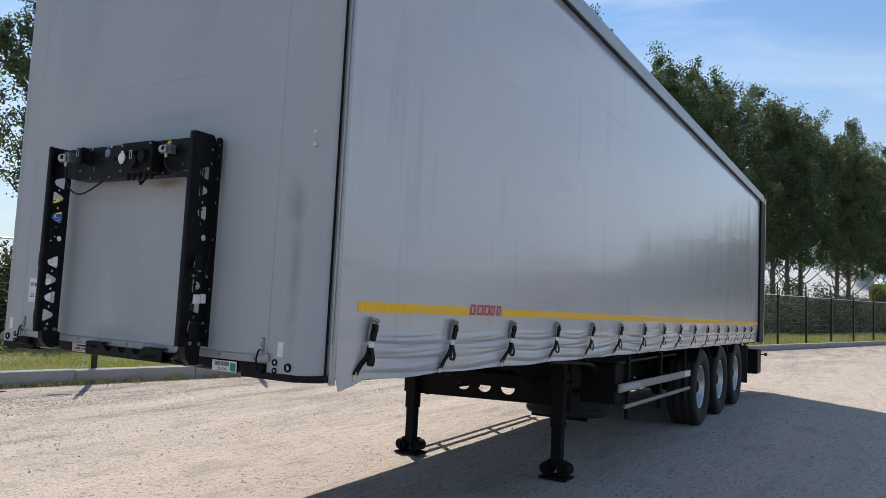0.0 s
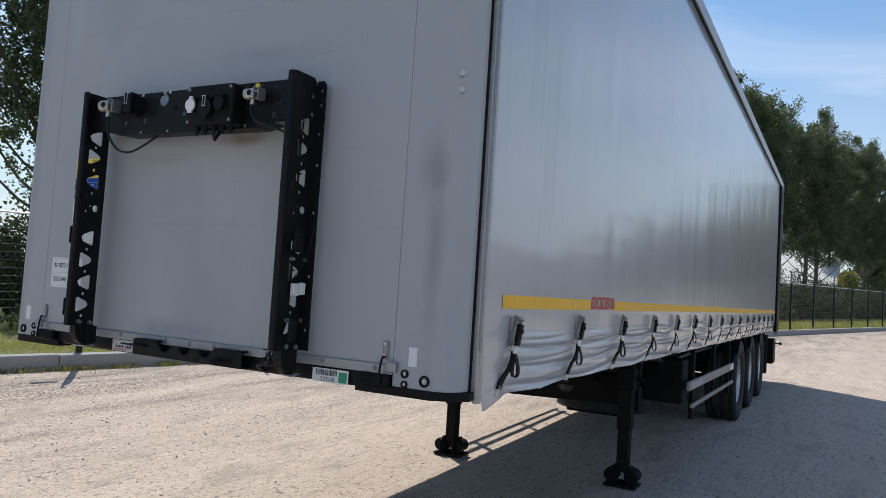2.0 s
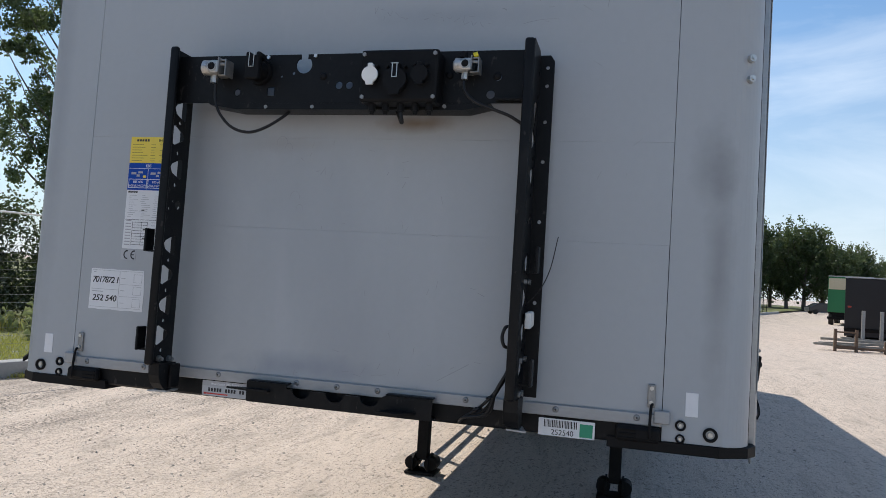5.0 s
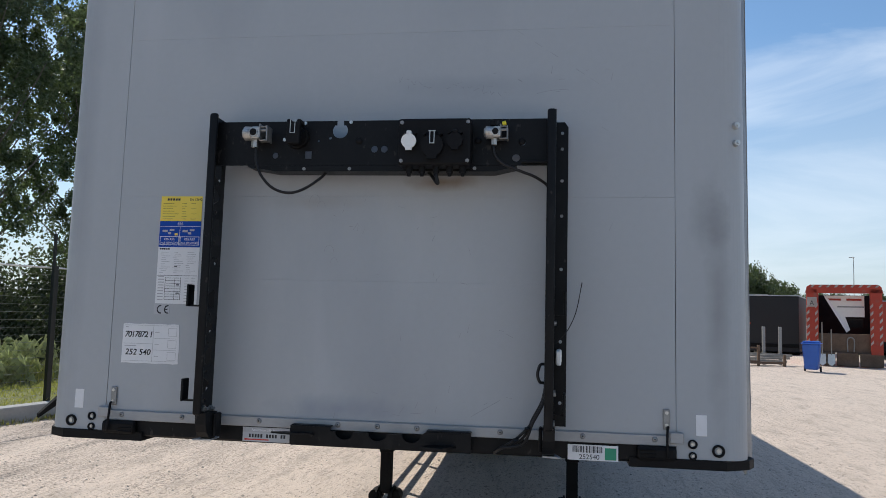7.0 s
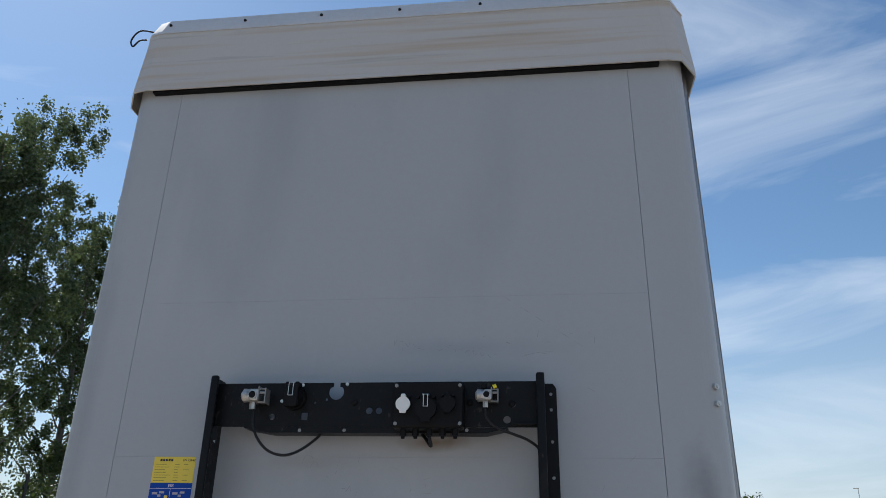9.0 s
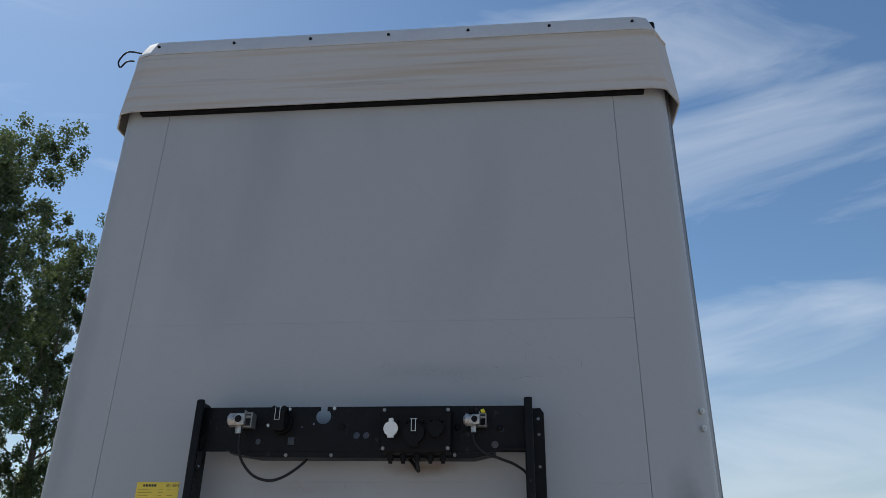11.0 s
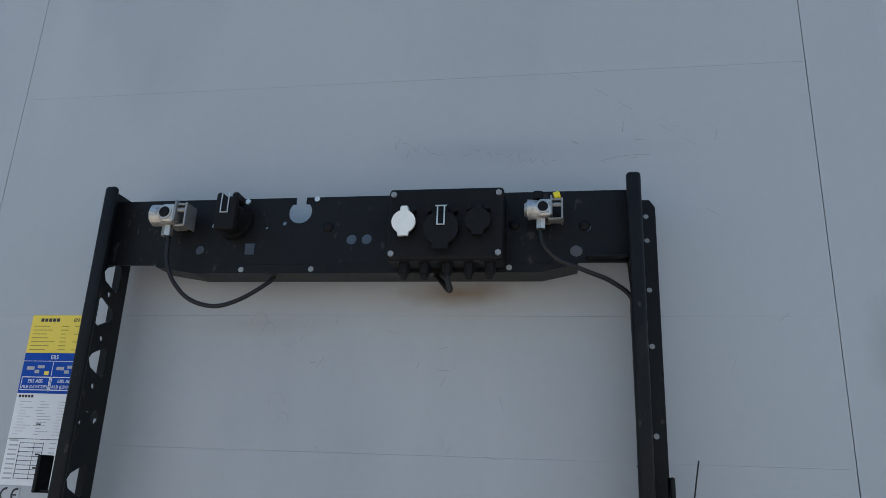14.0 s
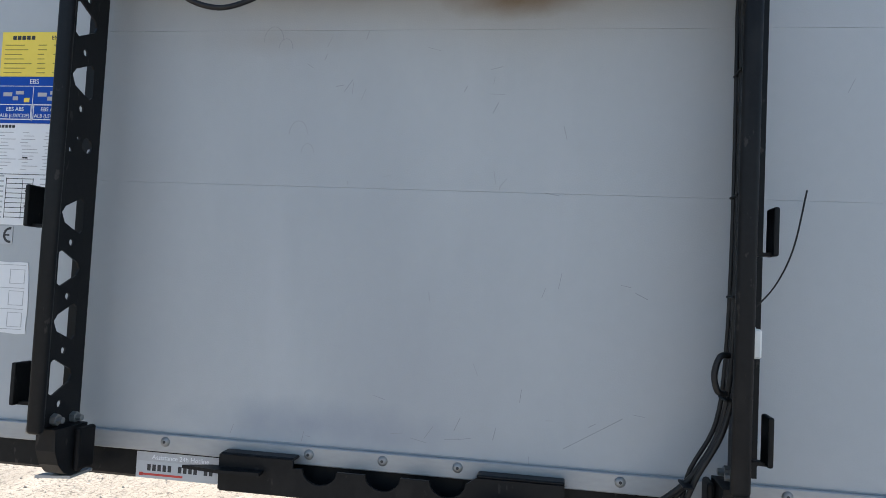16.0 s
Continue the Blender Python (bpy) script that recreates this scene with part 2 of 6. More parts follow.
PLASTIC = surface("black_plastic", (0.005, 0.005, 0.0055), (0.011, 0.011, 0.012), 0.55, 0.0, 10, 120, 0.05, 300, spec=0.15)
CHASSIS = surface("dusty_black_chassis", (0.005, 0.005, 0.0055), (0.016, 0.015, 0.014), 0.7, 0.0, 3, 40, spec=0.12)
RUBBER = surface("tyre_rubber", (0.010, 0.010, 0.010), (0.030, 0.028, 0.026), 0.8, 0.0, 4, 70, 0.15, 120)
RIM = surface("silver_rim", (0.45, 0.45, 0.45), (0.6, 0.6, 0.6), 0.4, 0.7, 8, 60)
CABLE = surface("black_cable", (0.006, 0.006, 0.007), (0.015, 0.015, 0.015), 0.5, 0.0, 20, 90, spec=0.35)
WHITE = surface("white_plastic", (0.74, 0.74, 0.70), (0.82, 0.82, 0.79), 0.4, 0.0, 12, 90)
PAPER = surface("white_label", (0.70, 0.71, 0.72), (0.78, 0.78, 0.79), 0.5, 0.0, 8, 60)
YELLOW = surface("yellow_label", (0.80, 0.60, 0.06), (0.86, 0.67, 0.10), 0.45, 0.0, 8, 60)
TAPE = surface("yellow_reflective_tape", (0.93, 0.50, 0.008), (0.96, 0.56, 0.012), 0.4, 0.0, 30, 300, 0.1, 900)
BLUE = surface("blue_label", (0.003, 0.055, 0.33), (0.005, 0.066, 0.38), 0.5, 0.0, 8, 60, spec=0.2)
RED = surface("red_print", (0.50, 0.035, 0.03), (0.58, 0.05, 0.04), 0.4, 0.0, 8, 60)
GREEN_INK = surface("green_print", (0.02, 0.26, 0.14), (0.03, 0.30, 0.17), 0.5, 0.0, 8, 60)
INK = surface("dark_print", (0.015, 0.015, 0.018), (0.04, 0.04, 0.045), 0.6, 0.0, 30, 90)
FAINT = surface("grey_print", (0.36, 0.36, 0.37), (0.46, 0.46, 0.47), 0.6, 0.0, 30, 90)
OCHRE_INK = surface("print_on_yellow", (0.26, 0.19, 0.03), (0.34, 0.25, 0.04), 0.6, 0.0, 30, 90)
SCUFF = surface("scuff", (0.22, 0.23, 0.24), (0.33, 0.34, 0.35), 0.6, 0.0, 30, 200)
BRASS = surface("worn_coupling_metal", (0.36, 0.355, 0.34), (0.62, 0.61, 0.58), 0.38, 0.8, 25, 140, 0.12, 260)
layer(BRASS, (0.16, 0.15, 0.14), 60, 0.55, 0.12, (1, 1, 1), 0.6)
GLOSS_YELLOW = surface("yellow_plastic", (0.70, 0.60, 0.02), (0.78, 0.68, 0.04), 0.4)
CONCRETE = surface("kerb_concrete", (0.28, 0.28, 0.275), (0.38, 0.375, 0.365), 0.85, 0.0, 2.0, 30, 0.3, 60)
layer(CONCRETE, (0.24, 0.235, 0.22), 1.8, 0.55, 0.25, (1, 1, 2), 0.5)
BARK = surface("poplar_bark", (0.085, 0.074, 0.062), (0.20, 0.18, 0.155), 0.9, 0.0, 2.5, 16, 0.8, 12, axis=(1, 1, 0.3))
LEAF = leafy("poplar_leaf", (0.022, 0.038, 0.018), (0.140, 0.176, 0.100), (0.16, 0.22, 0.075))
SHRUB = leafy("shrub_leaf", (0.013, 0.025, 0.011), (0.055, 0.078, 0.030), (0.08, 0.11, 0.03))
WEED = leafy("pale_weed_leaf", (0.22, 0.26, 0.12), (0.52, 0.54, 0.32), (0.50, 0.56, 0.22))
GRASS = leafy("grass_blade", (0.20, 0.215, 0.042), (0.46, 0.40, 0.125), (0.47, 0.50, 0.10))
LINE = surface("galvanised_wire", (0.22, 0.24, 0.23), (0.34, 0.36, 0.35), 0.5, 0.5, 20, 90)
RAIL = surface("dull_rail", (0.30, 0.305, 0.31), (0.40, 0.405, 0.41), 0.5, 0.35, 5, 120, 0.04, 300, axis=(0.3, 1, 1))
DRY = leafy("dry_weed", (0.16, 0.14, 0.06), (0.36, 0.30, 0.14), (0.32, 0.28, 0.10))
SOIL = surface("verge_soil", (0.085, 0.10, 0.028), (0.18, 0.18, 0.06), 0.95, 0.0, 1.5, 14, 0.6, 20)
POST = surface("dark_green_post", (0.004, 0.006, 0.005), (0.010, 0.013, 0.011), 0.5, 0.0, 8, 60)
WIRE = surface("fence_wire", (0.07, 0.085, 0.08), (0.14, 0.155, 0.15), 0.5, 0.4, 20, 90)
WOOD_DARK = surface("dark_floor_ply", (0.05, 0.035, 0.025), (0.10, 0.075, 0.05), 0.8, 0.0, 2, 30)
BUCKLE = surface("dark_buckle_steel", (0.16, 0.16, 0.155), (0.40, 0.39, 0.37), 0.36, 0.75, 25, 160)
ZINC_DARK = surface("dull_zinc", (0.22, 0.22, 0.22), (0.34, 0.34, 0.33), 0.5, 0.6, 20, 160)
FAINT_PAPER = surface("pale_label", (0.42, 0.43, 0.45), (0.48, 0.49, 0.50), 0.5, 0.0, 10, 60)
STONE = surface("loose_stone", (0.14, 0.125, 0.11), (0.48, 0.44, 0.39), 0.85, 0.0, 40, 200)


def gravel():
    """Pale, dusty, rolled gravel with damp-looking patches, wheel tracks and small stones."""
    m = surface("dusty_gravel", (0.535, 0.437, 0.356), (0.635, 0.523, 0.432), 0.92, 0.0, 0.35, 9, spread=0.7)
    way = math.atan2(0.285, 1.0)
    layer(m, (0.44, 0.366, 0.298), 0.5, 0.52, 0.2, (2.0, 0.14, 1), 0.45, turn=way)
    layer(m, (0.66, 0.565, 0.475), 1.3, 0.55, 0.16, (2.0, 0.16, 1), 0.3, turn=way)
    layer(m, (0.21, 0.18, 0.15), 21, 0.64, 0.04, (1.0, 1.0, 1), 0.7, 5)
    layer(m, (0.70, 0.61, 0.52), 75, 0.57, 0.06, (1, 1, 1), 0.6, 3)
    layer(m, (0.17, 0.139, 0.113), 60, 0.61, 0.035, (1, 1, 1), 0.85, 3)
    layer(m, (0.33, 0.276, 0.226), 2.6, 0.54, 0.14, (1.4, 0.5, 1), 0.5, 9, turn=way)
    layer(m, (0.20, 0.164, 0.134), 24, 0.62, 0.03, (1.0, 0.6, 1), 0.75, 5, turn=way)
    layer(m, (0.72, 0.62, 0.53), 16, 0.54, 0.05, (2.0, 0.28, 1), 0.2, 5, turn=way)
    # loose dark grit and wheel tracks in the strip along the kerb
    grit(m, (0.25, 0.212, 0.174), 2.2, 0.42, 0.25, (2.0, 0.25, 1), 0.7, 10, way)
    grit(m, (0.12, 0.10, 0.082), 36, 0.52, 0.05, (1.0, 1.0, 1), 1.0, 5, way)
    layer(m, (0.29, 0.243, 0.199), 7, 0.57, 0.08, (3.0, 0.30, 1), 0.36, 6, turn=way)
    n, l = m.node_tree.nodes, m.node_tree.links
    tc = n.new("ShaderNodeTexCoord")
    last = None
    for s, strength, dist in ((14, 0.7, 0.022), (45, 0.9, 0.018), (110, 0.9, 0.009)):
        t, b = n.new("ShaderNodeTexNoise"), n.new("ShaderNodeBump")
        t.inputs["Scale"].default_value, t.inputs["Detail"].default_value = s, 5
        b.inputs["Strength"].default_value, b.inputs["Distance"].default_value = strength, dist
        l.new(tc.outputs["Object"], t.inputs["Vector"])
        l.new(t.outputs["Fac"], b.inputs["Height"])
        if last:
            l.new(last.outputs["Normal"], b.inputs["Normal"])
        last = b
    l.new(last.outputs["Normal"], n["Principled BSDF"].inputs["Normal"])
    return m


GRAVEL = gravel()


# ---- mesh helpers ----
def mesh_of(name, bm, material, smooth=False):
    bmesh.ops.recalc_face_normals(bm, faces=bm.faces[:])
    me = bpy.data.meshes.new(name)
    bm.to_mesh(me)
    bm.free()
    me.materials.append(material)
    if smooth:
        for f in me.polygons:
            f.use_smooth = True
    return me


def part(name, bm, material, parent=None, label="", smooth=False):
    ob = new(name, mesh_of(name, bm, material, smooth))
    ob.parent = parent
    return tagged(ob, label) if label else ob


def again(name, me, parent, m, label=""):
    ob = new(name, me)
    ob.parent = parent
    ob.matrix_local = m
    return tagged(ob, label) if label else ob


def root(name, m, label, category, group=""):
    ob = new(name)
    ob.matrix_world = m
    return tagged(ob, label, category, group)


def box(bm, x0, x1, y0, y1, z0, z1, bevel=0.0, seg=1):
    made = bmesh.ops.create_cube(bm, size=1.0, matrix=Matrix.LocRotScale(((x0 + x1) / 2, (y0 + y1) / 2, (z0 + z1) / 2), None, (x1 - x0, y1 - y0, z1 - z0)))
    if bevel:
        edges = list({e for v in made["verts"] for e in v.link_edges})
        bmesh.ops.bevel(bm, geom=edges, offset=bevel, segments=seg, affect="EDGES", profile=0.5)
    return bm


def rod(bm, a, b, r, r2=None, seg=12):
    a, b = Vector(a), Vector(b)
    d = b - a
    m = Matrix.Translation((a + b) / 2) @ d.to_track_quat("Z", "Y").to_matrix().to_4x4()
    bmesh.ops.create_cone(bm, cap_ends=True, segments=seg, radius1=r, radius2=r if r2 is None else r2, depth=d.length, matrix=m)
    return bm


def hose(bm, points, r, seg=8, steps=6):
    """A round hose along a smooth line through the points."""
    p = [Vector(q) for q in points]
    p = [p[0] * 2 - p[1]] + p + [p[-1] * 2 - p[-2]]
    line = []
    for i in range(1, len(p) - 2):
        for k in range(steps):
            t = k / steps
            line.append(0.5 * ((2 * p[i]) + (p[i + 1] - p[i - 1]) * t + (2 * p[i - 1] - 5 * p[i] + 4 * p[i + 1] - p[i + 2]) * t * t
                               + (3 * p[i] - p[i - 1] - 3 * p[i + 1] + p[i + 2]) * t ** 3))
    line.append(p[-2])
    up, rings = Vector((0.31, 0.57, 0.76)), []
    for i, c in enumerate(line):
        d = (line[min(i + 1, len(line) - 1)] - line[max(i - 1, 0)]).normalized()
        side = d.cross(up).normalized()
        top = side.cross(d)
        rings.append([bm.verts.new(c + r * (math.cos(a) * side + math.sin(a) * top)) for a in (2 * math.pi * k / seg for k in range(seg))])
    for a, b in zip(rings, rings[1:]):
        for k in range(seg):
            bm.faces.new((a[k], a[(k + 1) % seg], b[(k + 1) % seg], b[k]))
    bm.faces.new(rings[0][::-1])
    bm.faces.new(rings[-1])
    return bm


def circle(x, y, r, seg=14):
    return [(x + r * math.cos(2 * math.pi * k / seg), y + r * math.sin(2 * math.pi * k / seg)) for k in range(seg)]


def plate(bm, outline, holes, thick, m):
    """A flat plate with real holes, in its own x and y, thick along z, set by the matrix m."""
    edges, made = [], []
    for ring in (outline, *holes):
        vs = [bm.verts.new((x, y, 0)) for x, y in ring]
        made += vs
        edges += [bm.edges.new((vs[i], vs[(i + 1) % len(vs)])) for i in range(len(vs))]
    faces = [g for g in bmesh.ops.triangle_fill(bm, use_beauty=True, edges=edges)["geom"] if isinstance(g, bmesh.types.BMFace)]
    ext = bmesh.ops.extrude_face_region(bm, geom=faces)
    top = [g for g in ext["geom"] if isinstance(g, bmesh.types.BMVert)]
    bmesh.ops.translate(bm, verts=top, vec=(0, 0, thick))
    bmesh.ops.transform(bm, matrix=m, verts=made + top)
    return bm


def prism(bm, outline, m, thick):
    return plate(bm, outline, [], thick, m)


def lettering(name, text, size, material, parent, m, label="", wide=1.0, heavy=0.0):
    curve = bpy.data.curves.new(name, "FONT")
    curve.body, curve.size, curve.align_x, curve.extrude = text, size, "CENTER", 0.0003
    curve.space_character, curve.offset, curve.shear = wide, heavy, 0.15 if heavy else 0.0
    tmp = bpy.data.objects.new(name, curve)
    me = bpy.data.meshes.new_from_object(tmp)
    bpy.data.objects.remove(tmp)
    me.materials.append(material)
    ob = new(name, me)
    ob.parent, ob.matrix_local = parent, m
    return tagged(ob, label) if label else ob


UPRIGHT = Matrix(((1, 0, 0, 0), (0, 0, -1, 0), (0, 1, 0, 0), (0, 0, 0, 1)))   # plate x, y -> x, z; thickness towards -y
SIDEWAYS = Matrix(((0, 0, 1, 0), (1, 0, 0, 0), (0, 1, 0, 0), (0, 0, 0, 1)))   # plate x, y -> y, z; thickness towards +x


def front(x, y, z):
    return Matrix.Translation((x, y, z)) @ UPRIGHT


def revolve(bm, profile, seg=32, m=Matrix()):
    """A ring of the profile (radius, along x) turned about the x axis."""
    rings = [[bm.verts.new(m @ Vector((x, r * math.cos(a), r * math.sin(a)))) for r, x in profile] for a in (2 * math.pi * k / seg for k in range(seg))]
    n = len(profile)
    for i in range(seg):
        for j in range(n - 1):
            a, b = rings[i], rings[(i + 1) % seg]
            bm.faces.new((a[j], a[j + 1], b[j + 1], b[j]))
    return bm


# ---- the yard and its edge ----
# The yard's edge runs straight, a little aslant to the trailer: s metres along it, o metres towards the yard.
EDGE = Vector((-9.33, 0.0))
ALONG = Vector((0.285, 1.0)).normalized()
INWARD = Vector((ALONG.y, -ALONG.x))
EDGE_TURN = math.atan2(ALONG.y, ALONG.x) - math.pi / 2


def edge(s, o, z=0.0):
    p = EDGE + ALONG * s + INWARD * o
    return Vector((p.x, p.y, z))


EDGE_M = Matrix.Translation((EDGE.x, EDGE.y, 0)) @ Matrix.Rotation(EDGE_TURN, 4, "Z")   # local x: towards the yard, local y: along


def grid_sheet(bm, xs, ys, height):
    rows = [[bm.verts.new((x, y, height(x, y))) for x in xs] for y in ys]
    for a, b in zip(rows, rows[1:]):
        for i in range(len(xs) - 1):
            bm.faces.new((a[i], a[i + 1], b[i + 1], b[i]))
    return bm


def spaced(near_lo, near_hi, step, far):
    v = list(np.arange(near_lo, near_hi + 1e-6, step))
    d, a, b = step, v[0], v[-1]
    while b < far:
        d *= 1.5
        a, b = a - d, b + d
        v = [a] + v + [b]
    return v


def yard_height(x, y):
    fade = max(0.0, 1 - max(abs(x) / 14, abs(y - 6) / 20))
    return fade * (0.018 * noise.noise((x * 0.5, y * 0.16, 0.3)) + 0.010 * noise.noise((x * 1.7, y * 0.5, 4.0))) - 0.006


bm = grid_sheet(bmesh.new(), spaced(-12, 14, 0.2, 2500), spaced(-8, 32, 0.2, 2500), yard_height)
tagged(part("ground", bm, GRAVEL, smooth=True), "pale dusty gravel yard with wheel tracks", "ground", kind="structure")

# the verge behind the kerb
bm = grid_sheet(bmesh.new(), [-220, -120, -60, -30, -20, -12, -9, -7, -5, -4, -3, -2, -1.2, -0.6, 0.12], list(np.arange(-60, 190, 2.0)),
                lambda x, y: 0.19 + (0.10 * noise.noise((x * 0.4, y * 0.3, 1)) if x < -0.5 else 0.0))
verge = tagged(part("verge", bm, SOIL, smooth=True), "rough grassed verge behind the concrete kerb", "grass", kind="structure")
verge.matrix_world = EDGE_M

# the kerb, in cast lengths
kerb = root("kerb", EDGE_M, "long grey precast concrete kerb with weathered face", "kerb")
kerb["kind"] = "structure"
bm = box(bmesh.new(), 0.10, 0.34, -0.995, 0.995, -0.05, 0.215, 0.014, 2)
kerb_mesh = mesh_of("kerb_stone", bm, CONCRETE)
for i in range(-6, 48):
    again("kerb_stone", kerb_mesh, kerb, pose(0, 2.0 * i, 0.002 * ((i * 7) % 5 - 2), 0, 0.25 * ((i * 3) % 5 - 2), 0))


# ---- leaves, trees and shrubs ----
def leaf_mesh(name, centres, size, material, rng, flat=0.0):
    """Folded little leaves at the given places, each its own island."""
    n = len(centres)
    d = rng.normal(size=(n, 3))
    d[:, 2] = d[:, 2] * (1 - flat) - 0.35
    d /= np.linalg.norm(d, axis=1)[:, None]
    w = np.cross(d, rng.normal(size=(n, 3)))
    w /= np.linalg.norm(w, axis=1)[:, None]
    up = np.cross(d, w)
    s = (size * rng.uniform(0.65, 1.3, n))[:, None]
    a, b = centres - d * s * 0.5, centres + d * s * 0.5
    l, r = centres + w * s * 0.36 + up * s * 0.1, centres - w * s * 0.36 + up * s * 0.1
    v = np.stack([a, l, b, r], 1).reshape(-1, 3)
    k = np.arange(n)[:, None] * 4
    f = np.concatenate([k + [[0, 1, 2]], k + [[0, 2, 3]]], 1).reshape(-1, 3)
    me = bpy.data.meshes.new(name)
    me.from_pydata(v.tolist(), [], f.tolist())
    me.materials.append(material)
    return me


def limb(bm, points, r0, r1, seg=7):
    rings = []
    for i, c in enumerate(points):
        d = (points[min(i + 1, len(points) - 1)] - points[max(i - 1, 0)]).normalized()
        side = d.cross(Vector((0.2, 0.9, 0.1))).normalized()
        top = side.cross(d)
        r = r0 + (r1 - r0) * i / (len(points) - 1)
        rings.append([bm.verts.new(c + r * (math.cos(a) * side + math.sin(a) * top)) for a in (2 * math.pi * k / seg for k in range(seg))])
    for a, b in zip(rings, rings[1:]):
        for k in range(seg):
            bm.faces.new((a[k], a[(k + 1) % seg], b[(k + 1) % seg], b[k]))


def poplar_meshes(seed, tall, wide, count, leaf, low=2.6, tight=1.0, bold=1.0, forks=(), twigs=0, green=None):
    """Trunk with rising limbs, and a tall ragged crown of small leaves that leans with the wind."""
    rng = np.random.default_rng(seed)
    rnd = random.Random(seed)
    bm = bmesh.new()
    lean = Vector((rnd.uniform(-0.5, 0.2), rnd.uniform(-0.3, 0.3), 0))
    axis = [Vector((0, 0, -0.3)) + lean * (t * t) + Vector((rnd.uniform(-1, 1), rnd.uniform(-1, 1), 0)) * 0.09 * t + Vector((0, 0, t * (tall * 0.94 + 0.3))) for t in (k / 12 for k in range(13))]
    limb(bm, axis, 0.31, 0.02, 9)
    spots = []
    for height, out, rise, thick in forks:
        # a stout second stem that leaves the trunk and bends upward
        k = height / tall * 12
        base = axis[int(k)].lerp(axis[int(k) + 1], k % 1)
        pts = [base + Vector(out) * u + Vector((0, 0, rise * u ** 1.15)) for u in (0.0, 0.2, 0.4, 0.6, 0.8, 1.0)]
        limb(bm, pts, thick, thick * 0.25, 8)
        for p in pts[2:]:
            for _ in range(4):
                q = Vector((rnd.gauss(0, 0.75), rnd.gauss(0, 0.75), rnd.gauss(0.1, 0.6)))
                limb(bm, [p, p + q * 0.5 + Vector((0, 0, 0.1)), p + q], 0.03, 0.006, 5)
                spots.append((p + q, rnd.uniform(0.4, 0.75)))
    count_limbs = 46
    for i in range(count_limbs):
        t = 0.17 + 0.77 * (i / count_limbs)
        k = t * 12
        base = axis[int(k)].lerp(axis[int(k) + 1], k % 1)
        turn = i * 2.4 + rnd.uniform(-0.5, 0.5)
        reach = wide * (0.55 + 0.75 * math.sin(math.pi * min(1.0, 0.12 + t * 0.9))) * rnd.uniform(0.55, 1.05)
        rise = rnd.uniform(0.8, 1.5) * reach
        out = Vector((math.cos(turn), math.sin(turn), 0))
        pts = [base + out * reach * u + Vector((0, 0, rise * u ** 1.4)) + Vector((-0.25, 0, 0)) * u * u for u in (0, 0.25, 0.5, 0.75, 1.0)]
        limb(bm, pts, 0.09 * bold * (1.1 - t), 0.010, 5)
        for _ in range(4 if twigs else 7):
            u = rnd.uniform(0.25, 1.05)
            c = base + out * reach * u + Vector((-0.25, 0, 0)) * u * u + Vector((0, 0, rise * u ** 1.4))
            spots.append((c + Vector((rnd.gauss(0, 0.5), rnd.gauss(0, 0.5), rnd.gauss(0.15, 0.55))), rnd.uniform(0.38, 0.85)))
    for t in np.linspace(0.6, 1.0, 16):
        k = min(t * 12, 11.99)
        c = axis[int(k)].lerp(axis[int(k) + 1], k % 1)
        spots.append((c + Vector((rnd.gauss(0, 0.35), rnd.gauss(0, 0.35), 0.4)), 0.5))
    spots = [s for s in spots if s[0].z > low * rnd.uniform(0.8, 1.2)]
    if twigs:
        # leaves sit in tufts at the ends of the twigs, with gaps between the tufts
        spots = [(c + Vector((rnd.gauss(0, r * 0.8), rnd.gauss(0, r * 0.8), rnd.gauss(0, r * 0.95))), r * rnd.uniform(0.42, 0.8)) for c, r in spots for _ in range(twigs)]
    each = count // len(spots)
    centres = np.concatenate([np.array(c) + np.clip(rng.normal(size=(each, 3)), -1.9, 1.9) * np.array((r * 0.75, r * 0.75, r * 1.0)) * tight for c, r in spots])
    return mesh_of("trunk", bm, BARK, True), leaf_mesh("crown", centres, leaf, green or LEAF, rng)


def shrub_mesh(seed, width, tall, count, leaf):
    rng = np.random.default_rng(seed)
    blobs = [(rng.uniform(-width, width), rng.uniform(-0.6, 0.6), rng.uniform(0.15, 1.0)) for _ in range(26)]
    each = count // len(blobs)
    c = np.concatenate([np.array((y, x, h * tall * (0.75 + 0.25 * math.sin(x * 2 + seed)))) + rng.normal(size=(each, 3)) * np.array((0.28, 0.34, 0.30)) for x, y, h in blobs])
    c[:, 2] = np.abs(c[:, 2]) + 0.05
    bm = bmesh.new()
    for i in range(7):
        x = rng.uniform(-width, width)
        limb(bm, [Vector((0, x, -0.1)), Vector((rng.uniform(-0.2, 0.2), x + rng.uniform(-0.2, 0.2), tall * 0.4)), Vector((rng.uniform(-0.4, 0.4), x + rng.uniform(-0.5, 0.5), tall * 0.85))], 0.03, 0.006, 5)
    return mesh_of("stems", bm, BARK, True), leaf_mesh("foliage", c, leaf, SHRUB, rng)


def plant(name, meshes, names, m, label, category, group):
    ob = root(name, m, label, category, group)
    for me, n in zip(meshes, names):
        again(n, me, ob, Matrix())
    return ob


